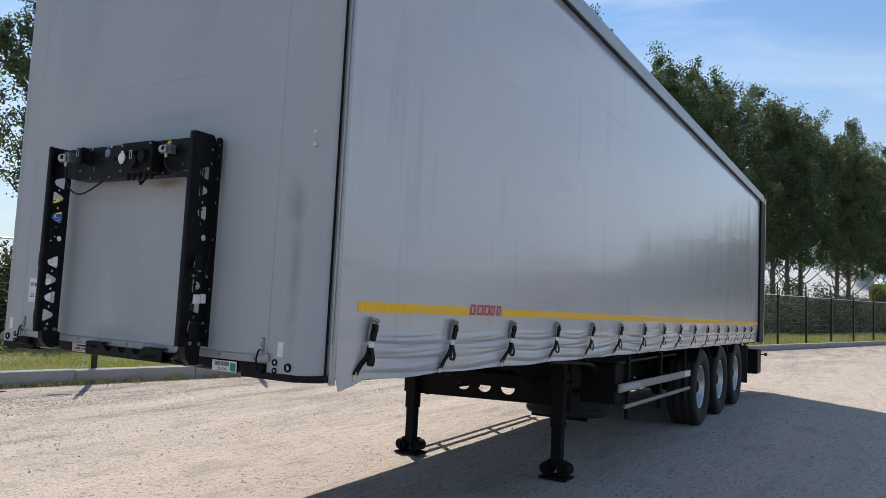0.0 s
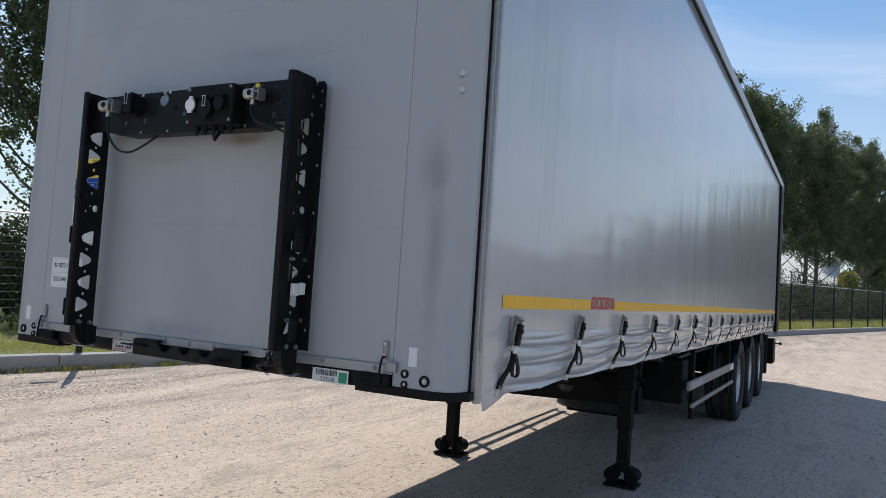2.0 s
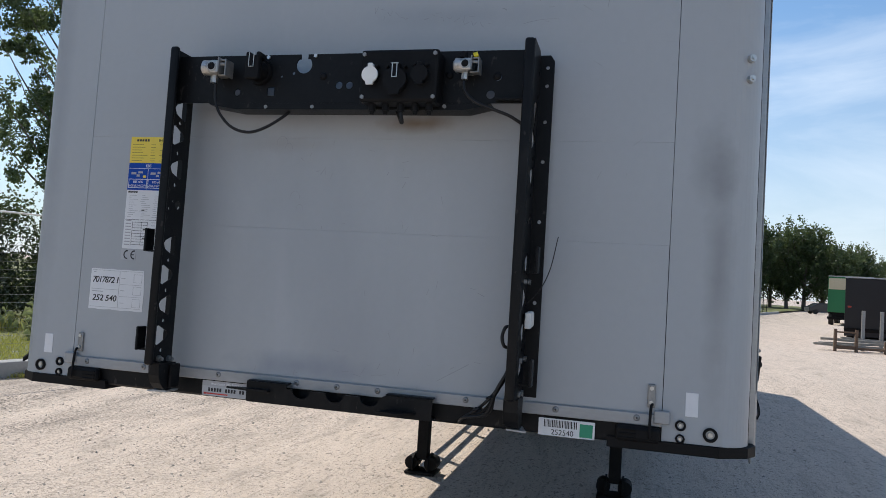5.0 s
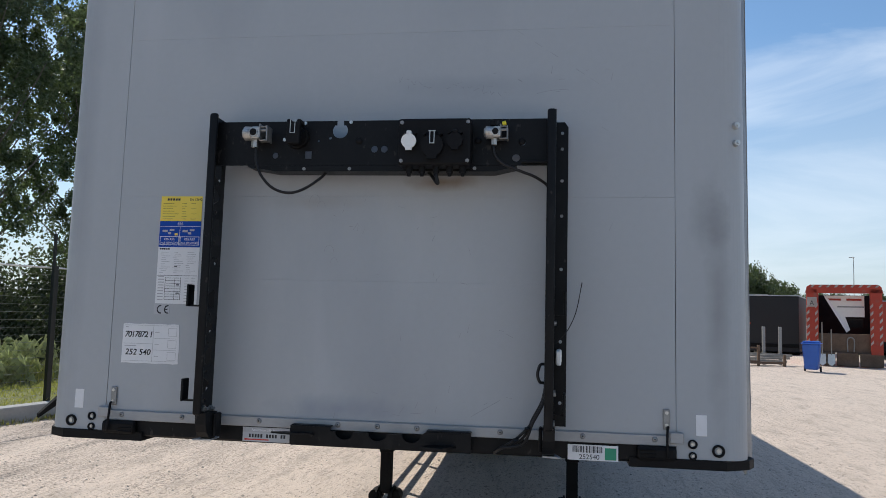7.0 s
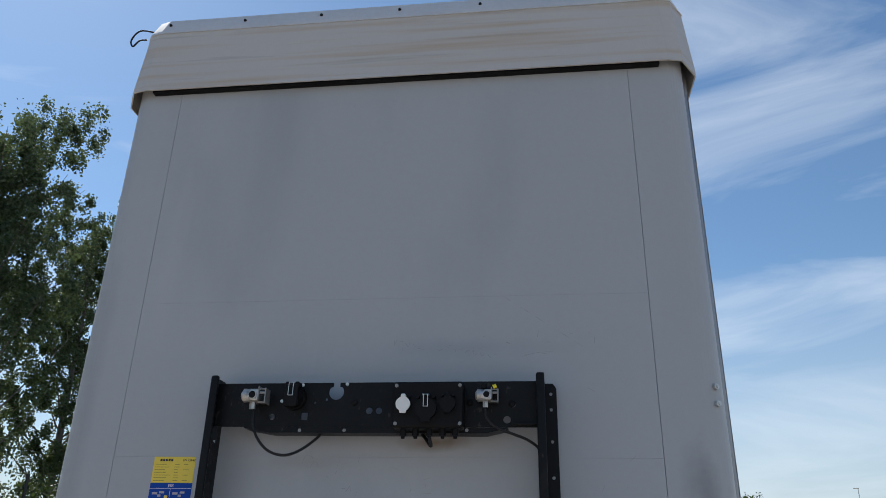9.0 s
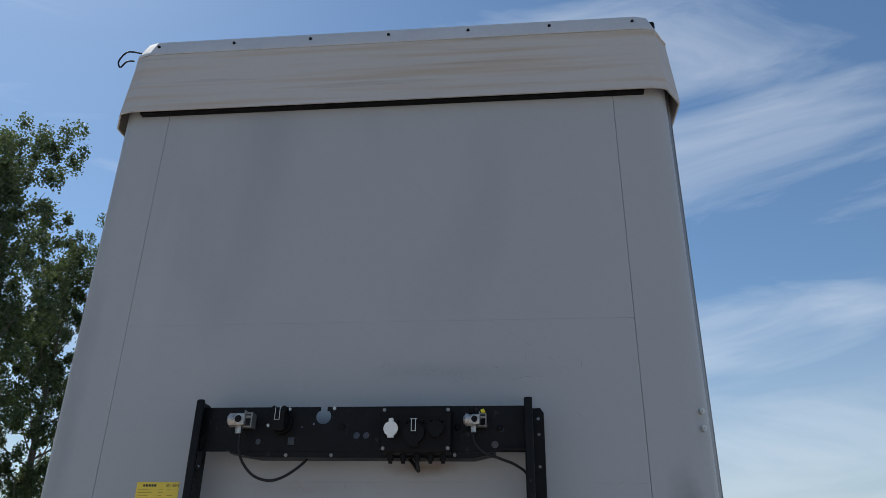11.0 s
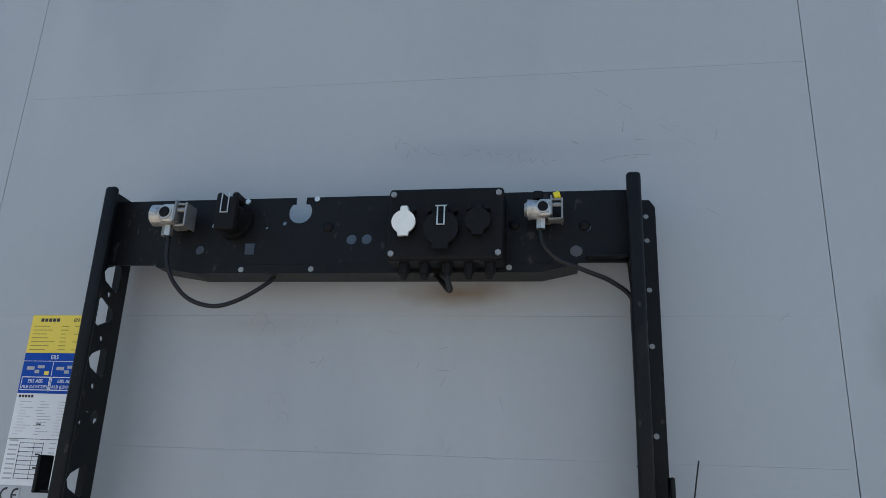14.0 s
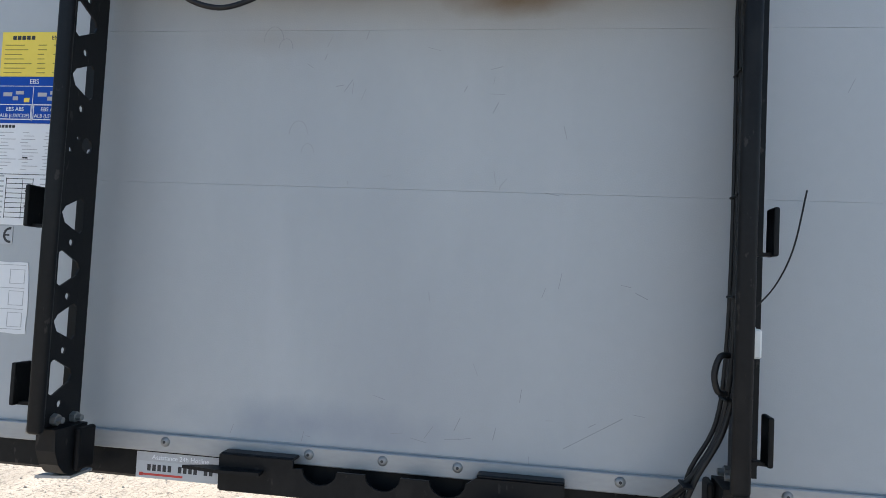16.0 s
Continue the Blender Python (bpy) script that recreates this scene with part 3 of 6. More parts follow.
near_kinds = [poplar_meshes(11, 22.0, 3.7, 76000, 0.158, 4.2, 0.64, 1.1, (), 3), poplar_meshes(12, 22.4, 3.8, 76000, 0.158, 4.2, 0.64, 1.1, (), 3)]
forked = poplar_meshes(12, 18.0, 3.2, 60000, 0.14, 5.6, 0.66, 1.0, ((8.2, (0.75, 2.7, 0), 5.2, 0.14), (6.6, (-0.7, -2.3, 0), 4.6, 0.11), (9.8, (-0.5, 1.2, 0), 4.5, 0.09)), 3)
far_kinds = [poplar_meshes(20 + k, 22.2 + 0.3 * k, 3.75 + 0.12 * k, 44000, 0.205, 7.3, 0.62) for k in range(4)]
TREES = ((-9.0, 0.9), (-4.0, 1.0), (1.2, 0.95), (6.2, 1.0), (11.2, 0.97), (14.6, 0.82), (19, 0.93), (23, 0.95), (27, 0.94), (30.6, 0.96), (34.5, 0.99), (38.3, 0.99), (42, 1.03),
         (45, 1.0), (48, 1.04), (51.6, 1.0), (55, 1.03), (59, 1.02), (63, 1.05), (66.4, 0.96), (72, 0.80), (78, 0.84), (83, 1.02), (91, 1.06), (99, 1.0), (107, 1.05), (116, 1.0))
for i, (s, size) in enumerate(TREES):
    kinds = near_kinds if s < 16 else far_kinds
    size = size * 0.965 if s < 16 else size
    if i == 3:
        kinds = [forked]
    turn = (i * 137) % 360 if s > 16 else (20, 80, 150, 0, 300, 30)[i]
    m = Matrix.Translation(edge(1.24 + (s - 1.24) * 1.86, -19.0 - 0.8 * (i % 3), 0.15)) @ Matrix.Rotation(radians(turn), 4, "Z") @ Matrix.Scale(size, 4)
    plant("poplar_tree", kinds[i % len(kinds)], ("trunk", "crown"), m, "tall green poplar in full leaf in a row behind the fence", "tree", "poplars behind the fence")

shrubs = [shrub_mesh(41 + k, 1.7, 2.5 + 0.25 * k, 9000, 0.11) for k in range(3)]
near_shrubs = [shrub_mesh(51 + k, 1.8, 2.5 + 0.25 * k, 26000, 0.085) for k in range(3)]
for i in range(38):
    s = -4 + i * 2.7
    m = Matrix.Translation(edge(s, -4.6 - 0.35 * (i % 3), 0.15)) @ Matrix.Rotation(EDGE_TURN + (math.pi if i % 2 else 0), 4, "Z") @ Matrix.Scale((1.0, 0.92, 1.08, 0.8)[i % 4], 4)
    plant("shrub", (near_shrubs if i < 12 else shrubs)[i % 3], ("stems", "foliage"), m, "dense dark green shrub behind the wire fence", "shrub", "hedge behind the fence")


def blades(name, places, low, high, material, rng, width=0.008):
    """Narrow bent blades of grass rooted at the places."""
    n = len(places)
    h = rng.uniform(low, high, n)[:, None]
    turn = rng.uniform(0, 2 * math.pi, n)
    side = np.stack([np.cos(turn), np.sin(turn), np.zeros(n)], 1) * width
    bend = np.stack([rng.normal(size=n), rng.normal(size=n), np.zeros(n)], 1) * h * 0.28
    up = np.array((0, 0, 1.0))
    v = np.stack([places - side, places + side, places + bend * 0.4 + up * h * 0.6 + side * 0.7, places + bend * 0.4 + up * h * 0.6 - side * 0.7, places + bend * 1.4 + up * h], 1).reshape(-1, 3)
    k = np.arange(n)[:, None] * 5
    f = [tuple(q) for q in (k + [[0, 1, 2, 3]]).tolist()] + [tuple(q) for q in (k + [[3, 2, 4]]).tolist()]
    me = bpy.data.meshes.new(name)
    me.from_pydata(v.tolist(), [], f)
    me.materials.append(material)
    return me


rng = np.random.default_rng(5)
n = 80000
s, o = rng.uniform(-6, 22, n), rng.uniform(-4.2, 0.1, n)
keep = rng.uniform(size=n) < 0.35 + 0.65 * np.clip(np.sin(s * 1.7) * np.sin(o * 3 + s) + 0.6, 0, 1)
pts = np.stack([o[keep], s[keep], np.full(keep.sum(), 0.16)], 1)
lawn = tagged(new("grass", blades("grass", pts, 0.03, 0.115, GRASS, rng, 0.008)), "short dry-tipped green grass on the verge", "grass", kind="stuff")
lawn.matrix_world = EDGE_M
n = 20000
pts = np.stack([rng.uniform(-4.2, 0.1, n), rng.uniform(22, 80, n), np.full(n, 0.16)], 1)
lawn2 = tagged(new("grass", blades("grass", pts, 0.08, 0.25, GRASS, rng, 0.02)), "green grass along the far fence", "grass", kind="stuff")
lawn2.matrix_world = EDGE_M
pts = np.concatenate([np.stack([np.full(60, 0.36) + np.abs(rng.normal(0, 0.11, 60)), np.full(60, c) + rng.normal(0, 0.16, 60), np.zeros(60)], 1) for c in rng.uniform(-4, 20, 85)])
weeds = tagged(new("weeds", blades("weeds", pts, 0.02, 0.085, DRY, rng, 0.006)), "straggling dry weeds at the foot of the kerb", "grass", kind="stuff")
weeds.matrix_world = EDGE_M
pts = np.concatenate([np.stack([np.full(45, 0.36) + np.abs(rng.normal(0, 0.07, 45)), np.full(45, c) + rng.normal(0, 0.10, 45), np.zeros(45)], 1) for c in rng.uniform(-3, 14, 36)])
sprouts = tagged(new("weeds", blades("weeds", pts, 0.02, 0.09, GRASS, rng, 0.006)), "yellow-green weed tufts at the foot of the kerb", "grass", kind="stuff")
sprouts.matrix_world = EDGE_M
pts = np.concatenate([np.stack([np.full(50, c) + rng.normal(0, 0.15, 50), np.full(50, d) + rng.normal(0, 0.2, 50), np.full(50, 0.15)], 1) for c, d in zip(rng.uniform(-4.2, -2.6, 60), rng.uniform(-2, 20, 60))])
reeds = tagged(new("tall_grass", blades("tall_grass", pts, 0.2, 0.55, GRASS, rng, 0.007)), "tall uncut grass in front of the shrubs", "grass", kind="stuff")
reeds.matrix_world = EDGE_M


def tall_weeds(places, rng):
    """Upright stalks with long drooping narrow leaves, paler than the hedge."""
    v, f = [], []
    for x, y, h in places:
        tilt = rng.normal(0, 0.26, 2)
        stalk = lambda u: np.array((x + tilt[0] * h * u * u, y + tilt[1] * h * u * u, 0.14 + h * u))
        for k in range(int(h * 26)):
            u = rng.uniform(0.12, 1.0)
            a, turn, long = stalk(u), rng.uniform(0, 2 * math.pi), rng.uniform(0.16, 0.34) * (1.15 - 0.5 * u)
            out = np.array((math.cos(turn), math.sin(turn), 0))
            side = np.array((-out[1], out[0], 0)) * 0.011
            mid, tip = a + out * long * 0.5 + np.array((0, 0, long * rng.uniform(0.25, 0.7))), a + out * long * rng.uniform(0.6, 1.0) + np.array((0, 0, long * rng.uniform(-0.4, 1.0)))
            b = len(v)
            v += [a, mid - side, tip, mid + side]
            f += [(b, b + 1, b + 2), (b, b + 2, b + 3)]
        b = len(v)
        v += [stalk(0) - (0.004, 0, 0), stalk(0) + (0.004, 0, 0), stalk(0.55) + (0.003, 0, 0), stalk(1.0), stalk(0.55) - (0.003, 0, 0)]
        f += [(b, b + 1, b + 2, b + 3, b + 4)]
    me = bpy.data.meshes.new("tall_weeds")
    me.from_pydata([tuple(p) for p in v], [], f)
    me.materials.append(WEED)
    return me


tufts = [*zip(rng.uniform(-3.9, -3.3, 16), rng.uniform(-3, 21, 16), [0.45] * 16), *zip(rng.uniform(-3.0, -2.4, 11), rng.uniform(8.8, 12.5, 11), [0.85] * 11)]
stalks = [(c + rng.normal(0, 0.22), d + rng.normal(0, 0.3), h * rng.uniform(0.5, 1.1)) for c, d, h in tufts for _ in range(10)]
weeds_tall = tagged(new("tall_weeds", tall_weeds(stalks, rng)), "tall pale green narrow-leaved weeds in front of the hedge", "weeds", kind="stuff")
weeds_tall.matrix_world = EDGE_M

# ---- the fence ----
fence = root("fence", EDGE_M, "dark green steel post fence with wire mesh", "fence")
bm = box(bmesh.new(), 0.0, 0.07, -0.04, 0.04, 0.1, 2.28, 0.004)
box(bm, -0.018, 0.018, -0.018, 0.018, 2.28, 2.78)
post_mesh = mesh_of("post", bm, POST)
for i in range(32):
    again("post", post_mesh, fence, Matrix.Translation((0, 5.37 - 3.0 * 4 + 3.0 * i, 0)))
bm = rod(bmesh.new(), (-0.015, -8, 2.25), (-0.015, 84, 2.25), 0.014, seg=8)
part("top_rail", bm, ZINC, fence, "round galvanised top rail")


def strands(lines, r, steel):
    """Thin straight wires, three-sided."""
    v, f = [], []
    for a, b in lines:
        a, b = Vector(a), Vector(b)
        d = (b - a).normalized()
        side = d.cross(Vector((1, 0, 0))).normalized() * r
        out = Vector((r, 0, 0))
        k = len(v)
        v += [a + side, a - side * 0.5 + out, a - side * 0.5 - out, b + side, b - side * 0.5 + out, b - side * 0.5 - out]
        f += [(k, k + 1, k + 4, k + 3), (k + 1, k + 2, k + 5, k + 4), (k + 2, k, k + 3, k + 5)]
    me = bpy.data.meshes.new("wire")
    me.from_pydata([tuple(p) for p in v], [], f)
    me.materials.append(steel)
    return me


line_wire = strands([((-0.012, -8, 0), (-0.012, 84, 0))], 0.0026, LINE)
for z in np.arange(0.30, 2.25, 0.115):
    again("line_wire", line_wire, fence, Matrix.Translation((0, 0, z)))
mesh_lines = []
for y in np.arange(-8, 84, 0.10):
    mesh_lines += [((-0.008, y, 0.24), (-0.008, y + 2.0, 2.24)), ((-0.010, y + 2.0, 0.24), (-0.010, y, 2.24))]
tagged(again("wire_mesh", strands(mesh_lines, 0.0010, WIRE), fence, Matrix()), kind="stuff")
bm = box(bmesh.new(), -0.030, -0.024, 4.93, 5.27, 1.905, 2.095, 0.002)
notice = tagged(part("fence_sign", bm, PAPER), "small blank white plate wired to the fence", "sign")
notice.matrix_world = EDGE_M

# loose stones and dry sticks on the yard
rng = np.random.default_rng(9)
v, f = [], []
for k in range(10000):
    c = np.array((rng.uniform(-9, 5), rng.uniform(-1.5, 16), 0.0)) if k < 5000 else np.array((rng.uniform(-9, -2.5), rng.uniform(-1.5, 9), 0.0))
    if (Vector(c[:2]) - EDGE).dot(INWARD) < 0.4:
        continue
    r = 0.004 + 0.012 * rng.uniform() ** 5
    k = len(v)
    c[2] = yard_height(c[0], c[1])
    for q in ((1, 0, 0.1), (0, 1, 0), (-1, 0.1, 0.1), (0.1, -1, 0), (0, 0, 0.9), (0, 0, -0.5)):
        v.append(tuple(c + r * (np.array(q) + rng.normal(0, 0.18, 3))))
    f += [(k + a, k + b, k + 4) for a, b in ((0, 1), (1, 2), (2, 3), (3, 0))] + [(k + b, k + a, k + 5) for a, b in ((0, 1), (1, 2), (2, 3), (3, 0))]
me = bpy.data.meshes.new("stones")
me.from_pydata(v, [], f)
me.materials.append(STONE)
tagged(new("stones", me), "small loose pale stones scattered on the gravel", "stones", kind="stuff")
for k, (a, b) in enumerate((((1.6, 0.55), (2.5, 0.75)), ((2.9, 1.0), (3.9, 0.9)), ((0.4, 1.15), (3.6, 0.95)))):
    p, q = edge(a[0], a[1], 0.012), edge(b[0], b[1], 0.014)
    bm = hose(bmesh.new(), [p, p.lerp(q, 0.4) + Vector((0.03, 0.02, 0.004)), q], 0.011 if k < 2 else 0.006, 5, 4)
    tagged(part("stick", bm, BARK), "thin dry stick lying on the gravel by the kerb", "stick", "sticks by the kerb")

# ---- far buildings behind the trees ----
ROOF = surface("pale_roof_sheet", (0.66, 0.66, 0.65), (0.76, 0.76, 0.75), 0.6, 0.0, 0.6, 6)
PLASTER = surface("dull_plaster", (0.35, 0.34, 0.31), (0.44, 0.42, 0.38), 0.9, 0.0, 0.5, 5)
SILO = surface("yellow_sheet", (0.55, 0.38, 0.03), (0.62, 0.44, 0.05), 0.6, 0.0, 1, 6)
GLASS_DARK = surface("dark_window", (0.02, 0.025, 0.03), (0.035, 0.04, 0.05), 0.15)
barn = root("barn", pose(-10.5, 112, 0), "grey barn with a pale sheet-metal pitched roof", "barn")
part("wall", box(bmesh.new(), -12, 12, -6, 6, -0.2, 3.3), PLASTER, barn)
bm = bmesh.new()
plate(bm, [(-6.6, 3.1), (0, 7.0), (6.6, 3.1), (6.6, 3.4), (0, 7.3), (-6.6, 3.4)], [], 25.0, Matrix.Translation((-12.5, 0, 0)) @ SIDEWAYS)
part("roof", bm, ROOF, barn)
for k in range(5):
    w = part("window", box(bmesh.new(), -10 + 4.4 * k, -8.4 + 4.4 * k, -6.06, -5.98, 1.2, 2.3, 0.01), GLASS_DARK, barn)
store = root("storage_silo", pose(2.9, 84, 0), "round yellow storage silo behind the trees", "silo")
part("body", rod(bmesh.new(), (0, 0, 0), (0, 0, 4.15), 1.0, seg=32), SILO, store, smooth=False)
part("roof", rod(bmesh.new(), (0, 0, 4.15), (0, 0, 4.6), 1.0, 0.55, 32), SILO, store)
for z in (1.4, 2.8, 4.1):
    part("hoop", rod(bmesh.new(), (0, 0, z), (0, 0, z + 0.06), 1.015, seg=32), ROOF, store)


# ---- the semi-trailer ----
# Built in its own frame: front wall at y = 0, length along y; the nose stands a degree high on the landing legs.
TILT = Matrix.Translation((0, 4.0, 0)) @ Matrix.Rotation(radians(-1.0), 4, "X") @ Matrix.Translation((0, -4.0, 0))
trailer = root("semi_trailer", TILT, "grey curtain-side semi-trailer parked on its landing legs on the gravel", "trailer")
LENGTH = 13.70

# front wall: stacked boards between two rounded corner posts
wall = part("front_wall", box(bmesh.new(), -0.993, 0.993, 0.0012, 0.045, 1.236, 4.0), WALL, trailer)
# dark strips added behind the seams so the open gaps read black
for side in (-1, 1):
    part("seam_seal", box(bmesh.new(), side * 1.0 - 0.012, side * 1.0 + 0.012, 0.0125, 0.030, 1.24, 3.98), PLASTIC, wall)
for k in range(1, 8):
    gap = 0.0005 if k in (2, 4) else 0.00008
    part("panel", box(bmesh.new(), -0.9984, 0.9984, 0.0, 0.006, 1.45 + 0.30 * k + gap, 1.75 + 0.30 * k, gap * 0.4), WALL, wall)
part("panel", box(bmesh.new(), -0.998, 0.998, 0.0, 0.006, 1.27, 1.7497, 0.0003), WALL, wall)
for side in (-1, 1):
    bm = bmesh.new()
    arc = [(1.148 + 0.092 * math.sin(a), 0.092 - 0.092 * math.cos(a)) for a in (math.pi / 2 * k / 10 for k in range(11))]
    outer = [(1.0, 0.0), *arc, (1.24, 0.125)]
    inner = [(1.225, 0.125), (1.225, 0.10), (1.15, 0.012), (1.0, 0.012)]
    ring = [(side * x, y) for x, y in outer + inner]
    prism(bm, ring, Matrix.Translation((0, 0, 1.195)), 2.6)
    corner = part("corner_post", bm, WALL, trailer)
    # bolt holes with rubber rings at the foot of the post, and a reflector
    for x, z, r in ((1.13, 1.225, 0.020), (1.05, 1.243, 0.015), (1.05, 1.206, 0.013)):
        bm = revolve(bmesh.new(), [(r, 0.001), (r, -0.006), (r * 0.72, -0.008), (r * 0.6, 0.0), (r * 0.0, 0.0005)], 20, Matrix.Translation((side * x, 0, z)) @ Matrix.Rotation(radians(90), 4, "Z"))
        ring_ob = part("rubber_ring", bm, PLASTIC, corner, smooth=True)
        bm = rod(bmesh.new(), (side * x, 0.0, z), (side * x, -0.005, z), r * 0.42, r * 0.36, 6)
        part("bolt", bm, ZINC, corner)
    part("reflector", box(bmesh.new(), (1.078 if side > 0 else -1.105) - 0.017, (1.078 if side > 0 else -1.105) + 0.017, -0.002, 0.0006, 1.27, 1.337, 0.0006), PAPER, corner, "white reflector sticker")
for z in (2.297, 2.237):
    bm = rod(bmesh.new(), (1.197, 0.016, z), (1.203, -0.001, z), 0.012, 0.010, 12)
    rod(bm, (1.203, 0.0, z), (1.205, -0.005, z), 0.006, 0.005, 6)
    part("rivet", bm, ZINC, trailer)
    bm = rod(bmesh.new(), (-1.238, 0.075, z - 0.02), (-1.246, 0.073, z - 0.02), 0.008, 0.006, 10)
    part("rivet", bm, WALL, trailer)

# black filler for the shaded gap, curtain pole and bright edge rail behind the right-hand corner post
part("gap_seal", box(bmesh.new(), 1.20, 1.246, 0.118, 0.150, 1.19, 3.98), PLASTIC, trailer)
bm = rod(bmesh.new(), (1.255, 0.158, 1.15), (1.255, 0.158, 3.96), 0.016, seg=12)
part("curtain_pole", bm, ALU, trailer)
part("edge_rail", box(bmesh.new(), 1.242, 1.262, 0.128, 0.142, 1.16, 3.96, 0.002), ALU, trailer)
part("ratchet_cover", box(bmesh.new(), 1.240, 1.266, 0.127, 0.150, 1.17, 1.34, 0.004), ALU, trailer)

# header over the front wall, with rivets on its upper strip
def header_ring(front_y, straight, wide, back, z):
    right = [(straight, front_y), (straight + (wide - straight) * 0.45, front_y + 0.015), (wide, back), (wide, 0.5)]
    return [(-x, y, z) for x, y in right[::-1]] + [(x, y, z) for x, y in right]


def loft(bm, rings):
    rows = [[bm.verts.new(p) for p in r] for r in rings]
    for a, b in zip(rows, rows[1:]):
        for k in range(len(a) - 1):
            bm.faces.new((a[k], a[k + 1], b[k + 1], b[k]))
    return bm


def shell(bm, thick):
    bmesh.ops.recalc_face_normals(bm, faces=bm.faces[:])
    bmesh.ops.solidify(bm, geom=bm.faces[:], thickness=thick)
    return bm


bm = loft(bmesh.new(), [header_ring(-0.045, 1.165, 1.300, 0.085, 3.668), header_ring(-0.042, 1.165, 1.300, 0.085, 3.698), header_ring(-0.034, 1.16, 1.285, 0.085, 3.85), header_ring(-0.028, 1.15, 1.27, 0.085, 4.012)])
header = part("header", shell(bm, 0.006), CAP, trailer, "front header panel with ochre streaks")
bm = loft(bmesh.new(), [header_ring(-0.034, 1.15, 1.275, 0.08, 4.0), header_ring(-0.03, 1.145, 1.27, 0.09, 4.017), header_ring(-0.004, 1.13, 1.25, 0.11, 4.096), header_ring(0.05, 1.10, 1.22, 0.14, 4.112)])
# black strip standing in for the shadow line under the header
part("header_seal", box(bmesh.new(), -1.13, 1.13, -0.030, -0.001, 3.664, 3.676), PLASTIC, header)
strip = part("header_strip", shell(bm, 0.004), STRIP_WHITE, header)
rivet_mesh = mesh_of("rivet", rod(bmesh.new(), (0, 0.004, 0), (0, -0.004, 0), 0.008, 0.006, 10), PLASTIC)
for k in range(7):
    again("rivet", rivet_mesh, strip, pose(-1.115 + 0.3717 * k, -0.020, 4.058, -18, 0, 0))
bm = hose(bmesh.new(), [(-1.24, 0.06, 4.09), (-1.30, 0.03, 4.08), (-1.33, 0.02, 4.02), (-1.315, 0.02, 3.98), (-1.295, 0.03, 4.02), (-1.27, 0.05, 4.04)], 0.0042)
part("roof_cord", bm, CABLE, header, smooth=True)
for side in (-1, 1):
    bm = box(bmesh.new(), side * 1.20 - 0.03, side * 1.20 + 0.03, 0.05, 0.11, 4.07, 4.115, 0.008)
    part("corner_hook", bm, BLACK, header)

# roof, its side rails, the floor and the rear frame
part("roof", box(bmesh.new(), -1.2, 1.2, 0.06, LENGTH, 4.05, 4.12, 0.01), CURTAIN, trailer)
for side in (-1, 1):
    bm = bmesh.new()
    prism(bm, [(side * x, z) for x, z in ((1.20, 3.96), (1.268, 3.96), (1.285, 3.975), (1.285, 4.085), (1.26, 4.13), (1.20, 4.14))], Matrix.Translation((0, LENGTH - 0.1, 0)) @ UPRIGHT, LENGTH - 0.4)
    rail = part("roof_rail", bm, ALU, trailer)
    part("rail_gasket", box(bmesh.new(), min(side * 1.262, side * 1.288), max(side * 1.262, side * 1.288), 0.35, LENGTH - 0.12, 3.935, 3.962, 0.003), PLASTIC, rail)
    for k in range(9):
        part("roof_bolt", rod(bmesh.new(), (side * 1.24, 1.0 + 1.45 * k, 4.12), (side * 1.245, 1.0 + 1.45 * k, 4.155), 0.02, 0.014, 8), PLASTIC, rail)
    bm = bmesh.new()
    prism(bm, [(side * x, z) for x, z in ((1.15, 1.150), (1.205, 1.150), (1.205, 1.20), (1.212, 1.24), (1.15, 1.24))], Matrix.Translation((0, LENGTH, 0)) @ UPRIGHT, LENGTH - 0.40)
    part("side_rail", bm, CHASSIS, trailer)
    part("rear_post", box(bmesh.new(), side * 1.262 - 0.04, side * 1.262 + 0.04, LENGTH - 0.05, LENGTH + 0.08, 1.1, 4.06, 0.01), ALU, trailer)
    part("rear_post_seal", box(bmesh.new(), side * 1.275 - 0.035, side * 1.275 + 0.035, LENGTH - 0.60, LENGTH - 0.055, 1.15, 3.93, 0.01), PLASTIC, trailer)
part("floor", box(bmesh.new(), -1.2, 1.2, 0.05, LENGTH - 0.05, 1.17, 1.22), WOOD_DARK, trailer)
for x in (-0.61, 0.61):
    d = part("rear_door", box(bmesh.new(), x - 0.60, x + 0.60, LENGTH, LENGTH + 0.035, 1.2, 3.95, 0.006), WALL, trailer)
    for q in (-0.25, 0.25):
        part("lock_rod", rod(bmesh.new(), (x + q, LENGTH + 0.06, 1.2), (x + q, LENGTH + 0.06, 3.95), 0.014, seg=8), ZINC, d)


